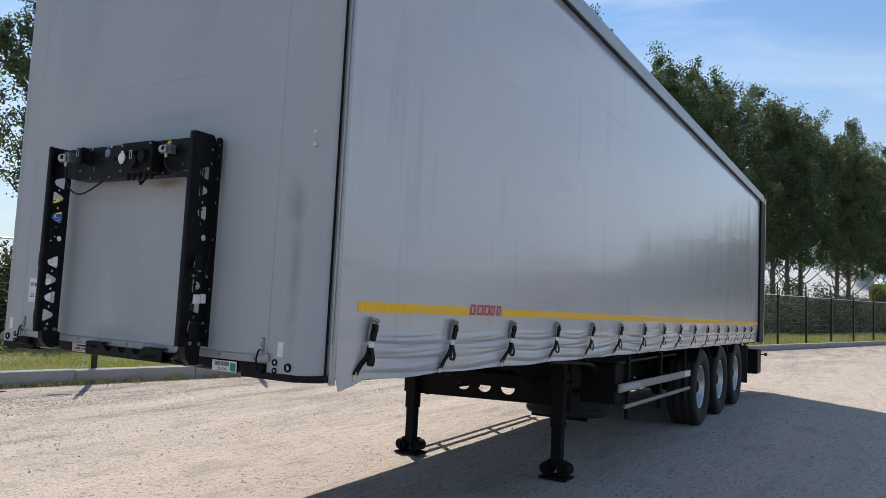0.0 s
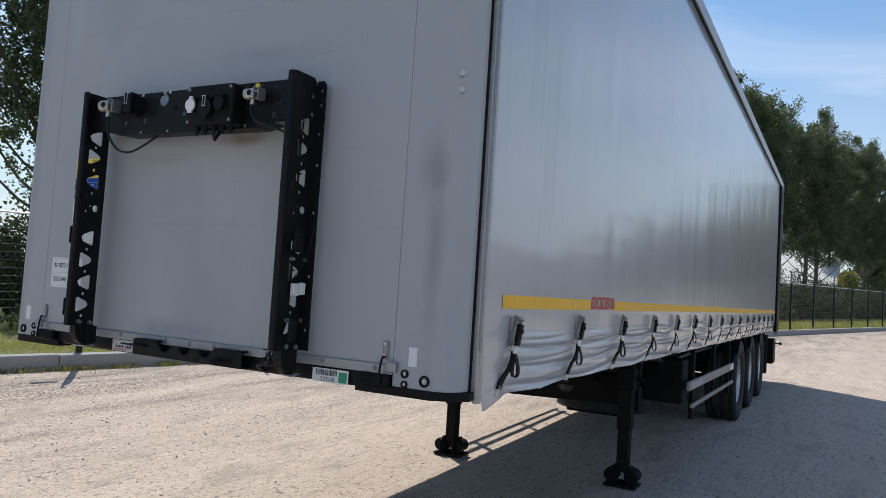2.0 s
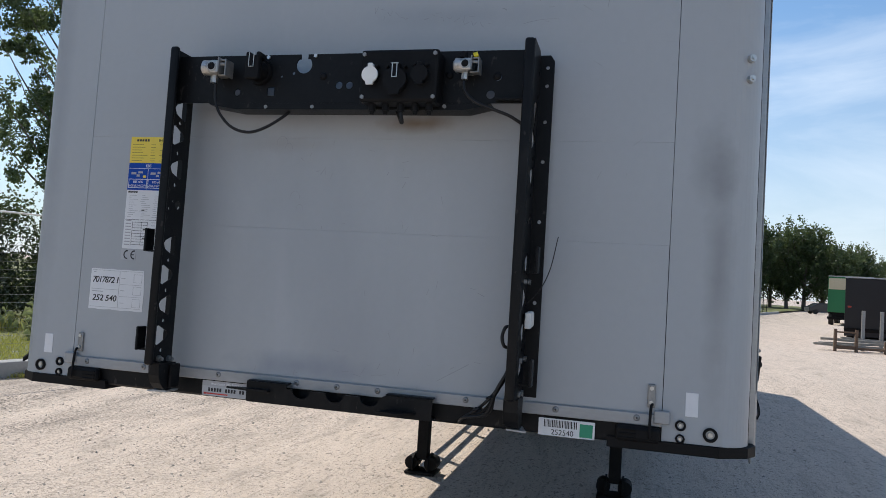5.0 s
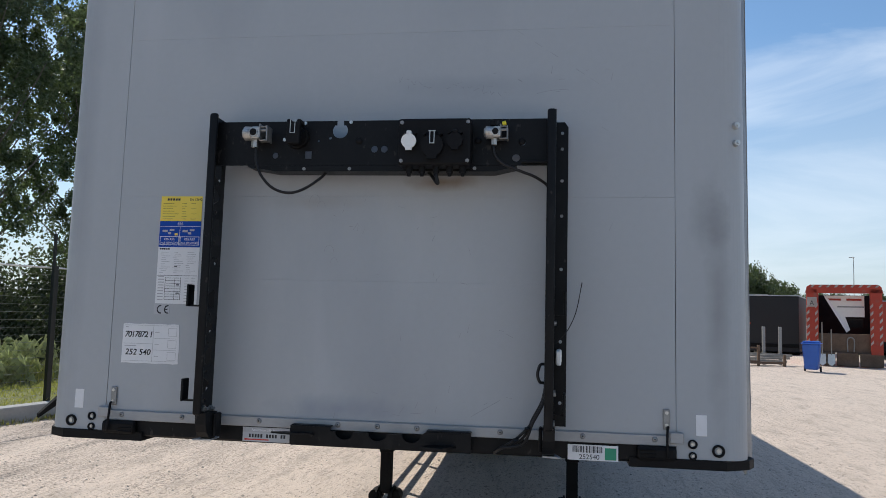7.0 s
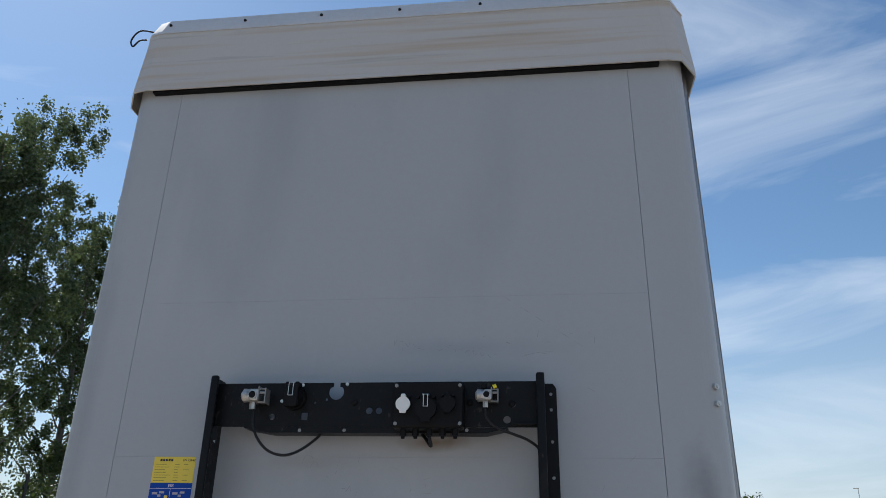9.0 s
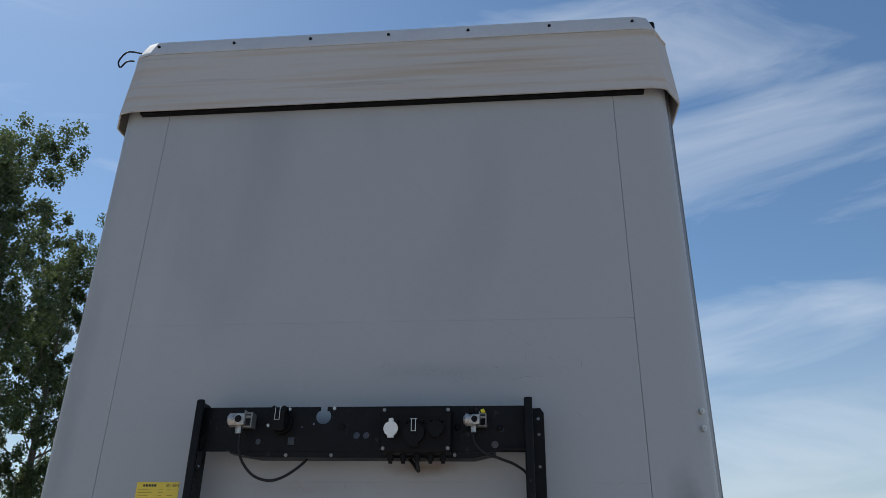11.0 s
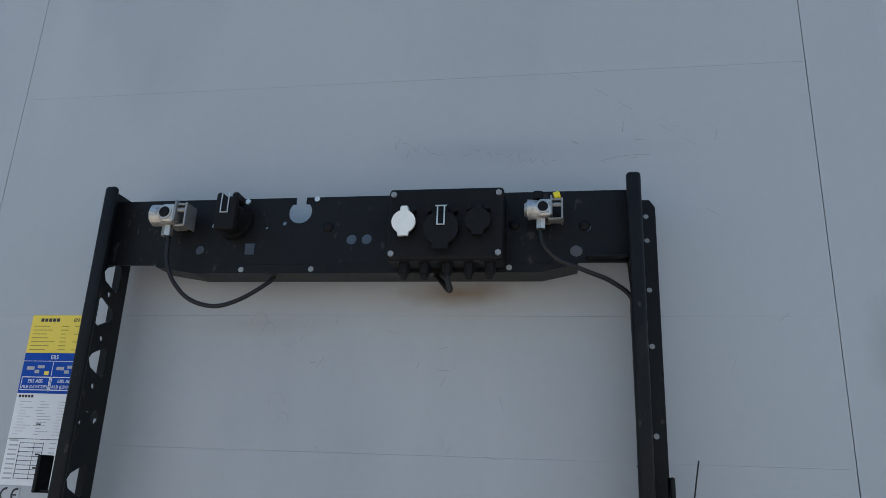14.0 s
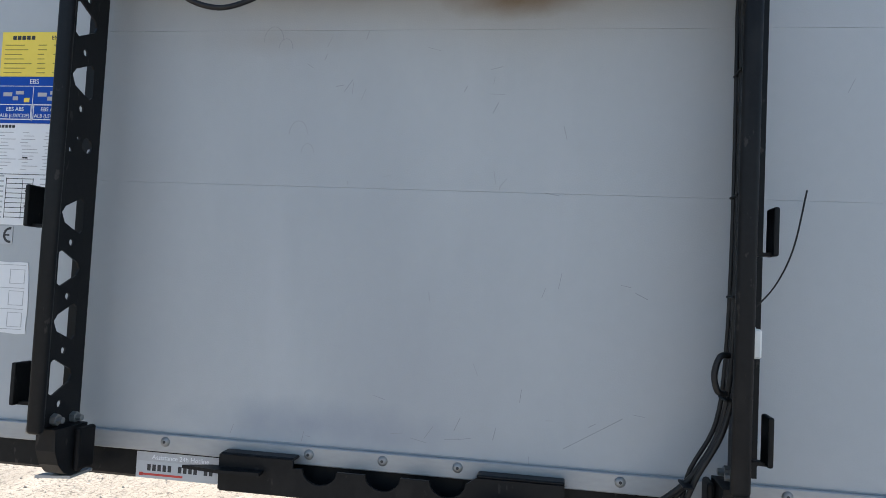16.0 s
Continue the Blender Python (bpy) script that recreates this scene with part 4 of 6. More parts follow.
# the curtains
def curtain_x(y, z):
    """How far the cloth stands out at a place: slow waves above, pinched folds along the strapped hem."""
    u = (y - 0.40) / 0.785
    gap = abs(math.sin(math.pi * u))
    hem = min(1.0, max(0.0, (1.412 - z) / 0.05))
    hem = hem * hem * (3 - 2 * hem)
    loose = min(1.0, max(0.15, (y - 0.30) / 0.22))
    wave = 0.0022 * noise.noise((y * 1.3, z * 0.35, 2.0)) + 0.0012 * noise.noise((y * 6.0, z * 0.5, 7.0))
    sag = z + 0.012 * gap + 0.014 * noise.noise((y * 1.1, 3.0, z))
    upper = min(1.0, max(0.25, (z - 1.20) / 0.10))
    fold = 0.0
    for pitch, depth, seed in ((0.074, 0.0200, 1.0), (0.043, 0.0090 * upper, 4.0)):
        phase = math.pi * sag / pitch + 1.3 * noise.noise((y * 1.2, 5.0, seed))
        broken = min(1.0, max(0.1, 0.6 + 1.1 * noise.noise((y * 1.7, round(phase / math.pi) * 3.7, seed))))
        fold += depth * broken * (0.40 - (1 - abs(math.sin(phase))) ** 1.6)
    fold += 0.0045 * noise.noise((y * 3.0 + z * 7.0, z * 12.0, 2.5))
    pinch = -0.005 * (1 - gap) ** 6
    tuck = -0.026 * min(1.0, max(0.0, (1.40 - z) / 0.24))
    return 1.2705 + wave + hem * (loose * (fold * (0.45 + 0.55 * gap) + 0.002 * gap + pinch + tuck) + 0.005 * noise.noise((y * 3.1, z * 6, 9.0)))


def hem_z(y):
    u = (y - 0.40) / 0.785
    z = 1.160 - 0.004 * abs(math.sin(math.pi * u)) + 0.007 * noise.noise((y * 2.0, 0, 0))
    if y < 0.195:
        return z - 0.045 + (0.195 - y) / 0.05 * 0.15
    return z - 0.045 * max(0.0, 1 - (y - 0.195) / 0.20)


bm = bmesh.new()
ys = list(np.arange(0.145, 3.6, 0.016)) + list(np.arange(3.6, LENGTH - 0.18, 0.05)) + [LENGTH - 0.18]
zs = list(np.linspace(0, 1, 66))
rows = []
for y in ys:
    lo = hem_z(y)
    col = [(lo + (1.43 - lo) * t) for t in zs] + [1.43 + (3.96 - 1.43) * k / 18 for k in range(1, 19)]
    rows.append([bm.verts.new((curtain_x(y, z), y, z)) for z in col])
for a, b in zip(rows, rows[1:]):
    for k in range(len(a) - 1):
        bm.faces.new((a[k], b[k], b[k + 1], a[k + 1]))
curtain = part("side_curtain", bm, CURTAIN, trailer, "taut silver-grey side curtain with folds along its strapped hem", True)
sol = curtain.modifiers.new("cloth", "SOLIDIFY")
sol.thickness, sol.offset = 0.0015, -1.0
bm = bmesh.new()
box(bm, -1.272, -1.268, 0.145, LENGTH - 0.18, 1.16, 3.93)
part("side_curtain", bm, CURTAIN, trailer)

# reflective tape along the curtain, in short lengths, with a gap for the maker's mark
tape_root = part("tape_backing", box(bmesh.new(), 1.2725, 1.2735, 0.30, LENGTH - 0.4, 1.493, 1.494), TAPE, curtain)
bm = box(bmesh.new(), -0.0005, 0.0008, 0, 0.0543, 1.488, 1.539)
tape_mesh = mesh_of("tape_piece", bm, TAPE)
y = 0.30
while y < LENGTH - 0.45:
    if not 1.345 < y < 1.815:
        again("tape_piece", tape_mesh, curtain, Matrix.Translation((curtain_x(y + 0.026, 1.51) + 0.0022, y, 0)))
    y += 0.0548
bm = bmesh.new()
for k, w in enumerate((0.070, 0.076, 0.076, 0.060, 0.056)):
    y0, z0, z1, slant = 1.402 + 0.089 * k, 1.492, 1.556, 0.014
    x = curtain_x(y0 + 0.03, 1.52) + 0.002
    outline = [(y0, z0), (y0 + w, z0), (y0 + w + slant, z1), (y0 + slant, z1)]
    hole = [(y0 + 0.022, z0 + 0.014), (y0 + w - 0.016, z0 + 0.014), (y0 + w - 0.007, z1 - 0.014), (y0 + 0.031, z1 - 0.014)]
    plate(bm, outline, [hole], 0.0006, Matrix.Translation((x, 0, 0)) @ SIDEWAYS)
part("maker_mark", bm, RED, curtain, "red printed maker's mark as plain blocks")

# buckles with straps
bm = box(bmesh.new(), 0.0, 0.012, -0.024, 0.024, -0.118, 0.0, 0.003)
box(bm, 0.010, 0.019, -0.026, -0.021, -0.118, -0.004, 0.002)
box(bm, 0.010, 0.019, 0.021, 0.026, -0.118, -0.004, 0.002)
rod(bm, (0.020, -0.025, -0.014), (0.020, 0.025, -0.014), 0.006, seg=8)
rod(bm, (0.018, -0.025, -0.104), (0.018, 0.025, -0.104), 0.005, seg=8)
buckle_mesh = mesh_of("buckle", bm, BUCKLE)
bm = box(bmesh.new(), 0.013, 0.032, -0.019, 0.019, -0.112, -0.030, 0.004, 2)
box(bm, 0.028, 0.037, -0.010, 0.016, -0.066, -0.048, 0.003)
lever_mesh = mesh_of("lever", bm, PLASTIC)
tag_mesh = mesh_of("tag", box(bmesh.new(), 0.010, 0.026, -0.018, 0.018, -0.146, -0.116, 0.003), WHITE)
bm = bmesh.new()
strap_line = [(0.014, 0.0, -0.135), (0.018, -0.006, -0.17), (0.018, -0.018, -0.20), (0.012, -0.042, -0.235), (0.010, -0.058, -0.268), (0.010, -0.062, -0.285)]
rows = [[bm.verts.new((x + dx, y + w, z)) for dx, w in ((0, -0.019), (0, 0.019), (0.006, 0.019), (0.006, -0.019))] for x, y, z in strap_line]
for a, b in zip(rows, rows[1:]):
    for k in range(4):
        bm.faces.new((a[k], a[(k + 1) % 4], b[(k + 1) % 4], b[k]))
strap_mesh = mesh_of("strap", bm, PLASTIC)
bm = bmesh.new()
turns = [(0.020, -0.142), (0.031, -0.165), (0.043, -0.192), (0.047, -0.216), (0.041, -0.232), (0.030, -0.232), (0.022, -0.214), (0.020, -0.186), (0.018, -0.150)]
rows = [[bm.verts.new((x + dx, 0.006 + w, z)) for dx, w in ((0, -0.015), (0, 0.015), (0.0035, 0.015), (0.0035, -0.015))] for x, z in turns]
for a, b in zip(rows, rows[1:]):
    for k in range(4):
        bm.faces.new((a[k], a[(k + 1) % 4], b[(k + 1) % 4], b[k]))
loop_mesh = mesh_of("strap_end", bm, PLASTIC)
hook_mesh = mesh_of("hook", box(bmesh.new(), 0.004, 0.016, -0.075, -0.050, -0.312, -0.268, 0.003), ZINC)
for k in range(16):
    y = 0.40 + 0.785 * k
    b = again("curtain_buckle", buckle_mesh, trailer, pose(1.2870, y + 0.008, 1.464, -7.0 + 1.5 * math.sin(k * 1.3), 6.0 + 1.2 * math.sin(k * 1.7), 3.0 * math.sin(k * 2.1)))
    for n, me in (("lever", lever_mesh), ("tag", tag_mesh), ("strap", strap_mesh), ("strap_end", loop_mesh), ("hook", hook_mesh)):
        again(n, me, b, Matrix())

# bottom rail of the front wall
rail = part("front_rail", box(bmesh.new(), -1.0, 1.0, -0.010, 0.0, 1.234, 1.268, 0.002), RAIL, trailer)
bm = revolve(bmesh.new(), [(0.0, -0.0045), (0.004, -0.0050), (0.008, -0.003), (0.0095, 0.0)], 16, Matrix.Rotation(radians(90), 4, "Z"))
screw_mesh = mesh_of("screw", bm, ZINC_DARK, True)
bm = rod(bmesh.new(), (0, -0.0054, 0), (0, -0.0044, 0), 0.003, seg=6)
socket_mesh = mesh_of("socket", bm, INK)
for x in (-0.93, -0.70, -0.413, -0.129, 0.010, 0.147, 0.429, 0.70, 0.93):
    s = again("screw", screw_mesh, rail, Matrix.Translation((x, -0.010, 1.254)))
    again("socket", socket_mesh, s, Matrix())
beam = part("front_beam", box(bmesh.new(), -1.13, 1.13, 0.004, 0.10, 1.178, 1.24, 0.006), BLACK, trailer)
for side in (-1, 1):
    bm = bmesh.new()
    prism(bm, [(side * x, y) for x, y in ((0.85, -0.008), (1.155, -0.008), (1.235, 0.04), (1.262, 0.09), (1.258, 0.14), (0.85, 0.14))], Matrix.Translation((0, 0, 1.164)), 0.029)
    part("corner_bumper", bm, PLASTIC, beam)
    # latch: dark housing, grey plate, hook strap and hinge plate
    latch = part("wall_latch", box(bmesh.new(), side * 0.935 - 0.062, side * 0.935 + 0.062, -0.028, 0.004, 1.188, 1.234, 0.012, 2), PLASTIC, trailer)
    for k in range(3):
        part("latch_rib", box(bmesh.new(), side * 0.905 - 0.026, side * 0.905 + 0.026, -0.031, -0.026, 1.195 + 0.012 * k, 1.201 + 0.012 * k, 0.002), CHASSIS, latch)
    part("latch_plate", box(bmesh.new(), side * 0.998 - 0.022, side * 0.998 + 0.022, -0.018, -0.004, 1.243, 1.280, 0.003), RAIL, latch)
    bm = hose(bmesh.new(), [(side * 0.968, -0.036, 1.20), (side * 0.966, -0.034, 1.25), (side * 0.968, -0.026, 1.29), (side * 0.972, -0.014, 1.296)], 0.0042)
    part("latch_hook", bm, PLASTIC, latch, smooth=True)
    part("hinge_plate", box(bmesh.new(), side * 0.968 - 0.011, side * 0.968 + 0.011, -0.008, -0.0005, 1.285, 1.352, 0.004, 2), ZINC_DARK, latch)
    for z in (1.340, 1.300):
        part("bolt", rod(bmesh.new(), (side * 0.968, -0.007, z), (side * 0.968, -0.012, z), 0.006, seg=6), ZINC, latch)

# open lever of the front curtain tensioner, swung out at the side
bm = bmesh.new()
rings = []
for c, w, h in (((-1.255, 0.440, 1.395), 0.012, 0.020), ((-1.340, 0.355, 1.325), 0.013, 0.021), ((-1.400, 0.298, 1.258), 0.011, 0.016), ((-1.448, 0.250, 1.198), 0.008, 0.008)):
    rings.append([bm.verts.new((c[0] + a * w, c[1] - a * w * 0.6, c[2] + b * h)) for a, b in ((-1, -1), (1, -1), (1, 1), (-1, 1))])
for a, b in zip(rings, rings[1:]):
    for k in range(4):
        bm.faces.new((a[k], a[(k + 1) % 4], b[(k + 1) % 4], b[k]))
bm.faces.new(rings[0][::-1])
bm.faces.new(rings[-1])
part("tension_lever", bm, CHASSIS, trailer, "dark steel tensioner lever standing open")

# step bar with three scallops under the front rail
bm = bmesh.new()
outline = [(-0.285, 1.188), (0.335, 1.188), (0.335, 1.248), (0.185, 1.248)]
for cx in (0.135, 0.02, -0.095):
    outline += [(cx + 0.032 * math.cos(a), 1.236 - 0.026 * math.sin(a)) for a in (math.pi * k / 8 for k in range(9))]
outline += [(-0.145, 1.236), (-0.145, 1.25), (-0.285, 1.25)]
plate(bm, outline, [], 0.006, Matrix.Translation((0, -0.042, 0)) @ UPRIGHT)
step_bar = part("step_bar", bm, BLACK, trailer, "black scalloped step bar under the front rail")
part("step_shelf", box(bmesh.new(), -0.285, 0.335, -0.044, 0.004, 1.184, 1.190, 0.001), BLACK, step_bar)
for x0, x1 in ((-0.285, -0.145), (0.185, 0.335)):
    part("step_tab", box(bmesh.new(), x0, x1, -0.044, -0.012, 1.247, 1.253, 0.002), BLACK, step_bar)
bm = bmesh.new()
prism(bm, [(-0.35, -0.060), (-0.27, -0.075), (-0.20, -0.068), (-0.20, -0.036), (-0.30, -0.040)], Matrix.Translation((0, 0, 1.222)), 0.006)
part("release_lever", bm, BLACK, step_bar)
bm = bmesh.new()
prism(bm, [(0.17, -0.10), (0.25, -0.12), (0.29, -0.04), (0.21, -0.03)], Matrix.Translation((0, 0, 1.20)), 0.008)
part("release_lever", bm, BLACK, step_bar)

# ---- the connector frame on the front wall ----
frame_root = part("connector_frame", box(bmesh.new(), -0.570, -0.200, -0.1165, -0.1125, 2.268, 2.280), BLACK, trailer, "black steel frame that carries the air and power couplings")
TRI = ((2.12, 0), (2.033, 1), (1.925, 0), (1.672, 0), (1.573, 1), (1.475, 0), (1.376, 1))   # height and which way each opening points


def upright(side, web_x):
    """A channel with triangular openings in its web; the front flange points to the middle, the rear one outwards along the wall."""
    bm = bmesh.new()
    holes = []
    for z, way in TRI:
        if way:
            holes.append([(-0.128, z - 0.028), (-0.128, z + 0.028), (-0.118, z + 0.033), (-0.074, z + 0.012), (-0.067, z), (-0.074, z - 0.012), (-0.118, z - 0.033)])
        else:
            holes.append([(-0.075, z - 0.034), (-0.067, z - 0.027), (-0.067, z + 0.027), (-0.075, z + 0.034), (-0.119, z + 0.014), (-0.128, z + 0.002), (-0.119, z - 0.016)])
    for z in (2.077, 1.976, 1.870, 1.621, 1.522, 1.423):
        holes.append(circle(-0.096, z, 0.0065, 10))
    holes += [circle(-0.072, 1.805, 0.015, 12), circle(-0.098, 1.815, 0.004, 8), circle(-0.118, 1.790, 0.005, 8), circle(-0.055, 2.24, 0.008, 10), circle(-0.055, 2.17, 0.008, 10), circle(-0.096, 1.326, 0.007, 8)]
    plate(bm, [(-0.165, 1.285), (-0.036, 1.285), (-0.036, 2.285), (-0.054, 2.312), (-0.165, 2.312)], holes, 0.004, Matrix.Translation((web_x - 0.002, 0, 0)) @ SIDEWAYS)
    web = part("upright", bm, BLACK, frame_root)
    x0, x1 = sorted((web_x + side * 0.002, web_x - side * 0.027))
    bm = box(bmesh.new(), x0, x1, -0.178, -0.160, 1.285, 2.312, 0.0085, 4)
    part("front_flange", bm, BLACK, web, smooth=True)
    x0, x1 = sorted((web_x, web_x + side * (0.037 if side < 0 else 0.044)))
    bm = bmesh.new()
    out = [(x0, 1.285), (x1, 1.285), (x1, 2.285 if side > 0 else 2.303), (x1 - 0.012, 2.303), (x0, 2.303)]
    plate(bm, out, [circle((x0 + x1) / 2 + side * 0.002, z, 0.006, 8) for z in (2.265, 2.21, 2.10, 1.98, 1.80, 1.56, 1.36)], 0.004, Matrix.Translation((0, -0.032, 0)) @ UPRIGHT)
    part("rear_flange", bm, BLACK, web)
    # foot
    x0, x1 = sorted((web_x + side * 0.008, web_x - side * 0.030))
    bm = bmesh.new()
    prism(bm, [(-0.140, 1.288), (-0.050, 1.288), (-0.050, 1.212), (-0.062, 1.199), (-0.086, 1.198), (-0.108, 1.206), (-0.126, 1.224), (-0.137, 1.250)], Matrix.Translation((x0, 0, 0)) @ SIDEWAYS, x1 - x0)
    part("foot_bracket", bm, BLACK, web)
    a, b = sorted((web_x - side * 0.031, web_x - side * 0.043))
    part("rubber_pad", box(bmesh.new(), a, b, -0.090, -0.040, 1.206, 1.284, 0.005, 2), PLASTIC, web)
    bm = bmesh.new()
    out_x = web_x + side * 0.030
    prism(bm, [(out_x, -0.105), (web_x - side * 0.030, -0.090), (web_x - side * 0.030, -0.025), (web_x + side * 0.008, -0.025)], Matrix.Translation((0, 0, 1.192)), 0.005)
    part("foot_plate", bm, RAIL, web)
    for z, y in ((1.296, -0.056), (1.300, -0.110)):
        bm = rod(bmesh.new(), (web_x - side * 0.002, y, z), (web_x - side * 0.012, y, z), 0.011, seg=6)
        rod(bm, (web_x - side * 0.010, y, z), (web_x - side * 0.022, y, z), 0.006, seg=8)
        rod(bm, (web_x + side * 0.002, y, z), (web_x + side * 0.008, y, z), 0.010, seg=6)
        part("bolt", bm, ZINC_DARK, web)
    # hooks beside the upright
    for z in (1.645, 1.325):
        reach = 0.060 if side < 0 else 0.036
        a, b = sorted((web_x + side * 0.002, web_x + side * reach))
        bm = box(bmesh.new(), a, b, -0.128, -0.110, z, z + 0.006)
        c, d = sorted((web_x + side * (reach - 0.004), web_x + side * (reach + 0.005)))
        box(bm, c, d, -0.142, -0.098, z, z + 0.076, 0.003, 2)
        part("hose_hook", bm, BLACK, web)
    return web


left_up = upright(-1, -0.580)
right_up = upright(1, 0.600)
for x, y in ((0.604, -0.120), (0.604, -0.040)):
    for z in (1.62, 1.395):
        part("bolt", rod(bmesh.new(), (x - 0.002, y, z), (x + 0.006, y, z), 0.008, seg=6), ZINC_DARK, right_up)
# crossbeam plate with a keyhole and round holes, and a folded lower lip
bm = bmesh.new()
key = [(-0.118, 2.292), (-0.118, 2.277), *[(-0.130 + 0.027 * math.sin(a), 2.258 + 0.027 * math.cos(a)) for a in (0.46 + (2 * math.pi - 0.92) * k / 16 for k in range(17))], (-0.142, 2.277), (-0.142, 2.292)]
out = [(-0.578, 2.138), (0.598, 2.134), (0.598, 2.292), *key, (-0.578, 2.292)]
holes = [circle(-0.064, 2.22, 0.010, 10), circle(-0.008, 2.192, 0.012, 12), circle(0.026, 2.192, 0.012, 12), circle(-0.358, 2.172, 0.011, 10), [(-0.252, 2.16), (-0.228, 2.16), (-0.228, 2.187), (-0.252, 2.187)],
         circle(-0.205, 2.222, 0.004, 8), circle(-0.164, 2.232, 0.005, 8), circle(0.492, 2.212, 0.011, 10), circle(0.472, 2.160, 0.013, 12)]
plate(bm, out, holes, 0.004, Matrix.Translation((0, -0.121, 0)) @ UPRIGHT)
cross = part("crossbeam", bm, BLACK, frame_root)
part("top_fold", box(bmesh.new(), -0.578, -0.172, -0.121, -0.085, 2.289, 2.293, 0.001), BLACK, cross)
part("top_fold", box(bmesh.new(), -0.088, 0.598, -0.121, -0.085, 2.289, 2.293, 0.001), BLACK, cross)
bm = bmesh.new()
prism(bm, [(-0.455, 2.137), (0.475, 2.133), (0.475, 2.131), (0.40, 2.114), (-0.36, 2.117), (-0.455, 2.133)], Matrix.Translation((0, -0.055, 0)) @ UPRIGHT, 0.072)
lip = part("lower_box", bm, BLACK, cross)
# grey discs stand in for open holes that show the lit wall
for x in (-0.252, -0.092, 0.335):
    part("plug", rod(bmesh.new(), (x, -0.126, 2.1245), (x, -0.1285, 2.1245), 0.006, seg=12), ZINC_DARK, lip)
for x, z in ((-0.092, 2.286), (-0.254, 2.284), (-0.326, 2.227)):
    part("bolt", rod(bmesh.new(), (x, -0.125, z), (x, -0.130, z), 0.0065, seg=6), ZINC, cross)
for x, z in ((0.345, 2.218), (0.490, 2.214), (-0.062, 2.221)):
    part("rubber_plug", revolve(bmesh.new(), [(0.0, -0.005), (0.006, -0.006), (0.011, -0.003), (0.012, 0.0)], 14, Matrix.Translation((x, -0.126, z)) @ Matrix.Rotation(radians(90), 4, "Z")), PLASTIC, cross, smooth=True)
part("cable_clamp", box(bmesh.new(), 0.49, 0.575, -0.150, -0.118, 2.139, 2.146, 0.002), BLACK, cross)

# socket panel
panel = part("socket_panel", box(bmesh.new(), 0.088, 0.328, -0.196, -0.125, 2.122, 2.278, 0.008, 2), PLASTIC, frame_root)
for x in (0.100, 0.318):
    for z in (2.263, 2.135):
        bm = rod(bmesh.new(), (x, -0.196, z), (x, -0.201, z), 0.0065, seg=6)
        part("bolt", bm, ZINC_DARK, panel)


def cap_outline(r, tab):
    return [(r * math.cos(a), r * math.sin(a)) for a in (math.radians(-62 + 304 * k / 22) for k in range(23))][::1] + [(-tab, -r * 1.22), (tab, -r * 1.22)]


def socket(x, z, r, material, label, tab, clip):
    bm = rod(bmesh.new(), (x, -0.190, z), (x, -0.212, z), r * 1.0, r * 0.95, 24)
    s = part("power_socket", bm, PLASTIC, panel)
    bm = bmesh.new()
    prism(bm, cap_outline(r, r * 0.42), Matrix.Translation((x, -0.212, z)) @ UPRIGHT, 0.007)
    box(bm, x - r * 0.34, x + r * 0.34, -0.219, -0.200, z + r * 0.8, z + r * 1.42, 0.003)
    lid = part("socket_lid", bm, material, s, label)
    for k in (-1, 1):
        part("hinge", rod(bmesh.new(), (x + k * r * 0.75, -0.196, z + r * 1.1), (x + k * r * 0.75, -0.216, z + r * 1.1), 0.005, seg=8), PLASTIC, s)
    if clip:
        bm = bmesh.new()
        top, low = z + r * 1.28, z + 0.006
        for a, b in (((x - 0.007, top), (x - 0.007, low)), ((x + 0.007, top), (x + 0.007, low)), ((x - 0.0085, low), (x + 0.0085, low)), ((x - 0.012, top), (x + 0.012, top))):
            rod(bm, (a[0], -0.2215, a[1]), (b[0], -0.2215, b[1]), 0.0016, seg=6)
        part("wire_clip", bm, ZINC, s)


socket(0.127, 2.197, 0.0245, WHITE, "white socket lid", 0.01, False)
socket(0.204, 2.182, 0.036, PLASTIC, "black socket lid with wire clip", 0.014, True)
socket(0.278, 2.198, 0.0255, PLASTIC, "black socket lid", 0.01, False)
gland_bm = rod(bmesh.new(), (0, 0, 0.012), (0, 0, -0.018), 0.011, seg=10)
rod(gland_bm, (0, 0, -0.016), (0, 0, -0.028), 0.008, 0.006, 10)
gland_mesh = mesh_of("cable_gland", gland_bm, PLASTIC)
for x in (0.122, 0.165, 0.212, 0.257, 0.300):
    again("cable_gland", gland_mesh, panel, Matrix.Translation((x, -0.165, 2.118)))
part("cable", hose(bmesh.new(), [(0.212, -0.165, 2.10), (0.215, -0.167, 2.084), (0.219, -0.165, 2.069), (0.214, -0.158, 2.070), (0.192, -0.12, 2.099), (0.168, -0.08, 2.125)], 0.006, 8), CABLE, panel, smooth=True)

# round socket with hinged cover on the beam
bm = rod(bmesh.new(), (-0.279, -0.124, 2.236), (-0.279, -0.176, 2.236), 0.035, 0.032, 24)
pod = part("round_socket", bm, PLASTIC, frame_root)
part("socket_flange", rod(bmesh.new(), (-0.279, -0.124, 2.236), (-0.279, -0.140, 2.236), 0.043, 0.041, 28), PLASTIC, pod)
bm = box(bmesh.new(), -0.297, -0.250, -0.196, -0.176, 2.196, 2.272, 0.005, 2)
box(bm, -0.299, -0.284, -0.192, -0.150, 2.264, 2.283, 0.004)
box(bm, -0.264, -0.248, -0.192, -0.150, 2.264, 2.283, 0.004)
part("socket_lid", bm, PLASTIC, pod)
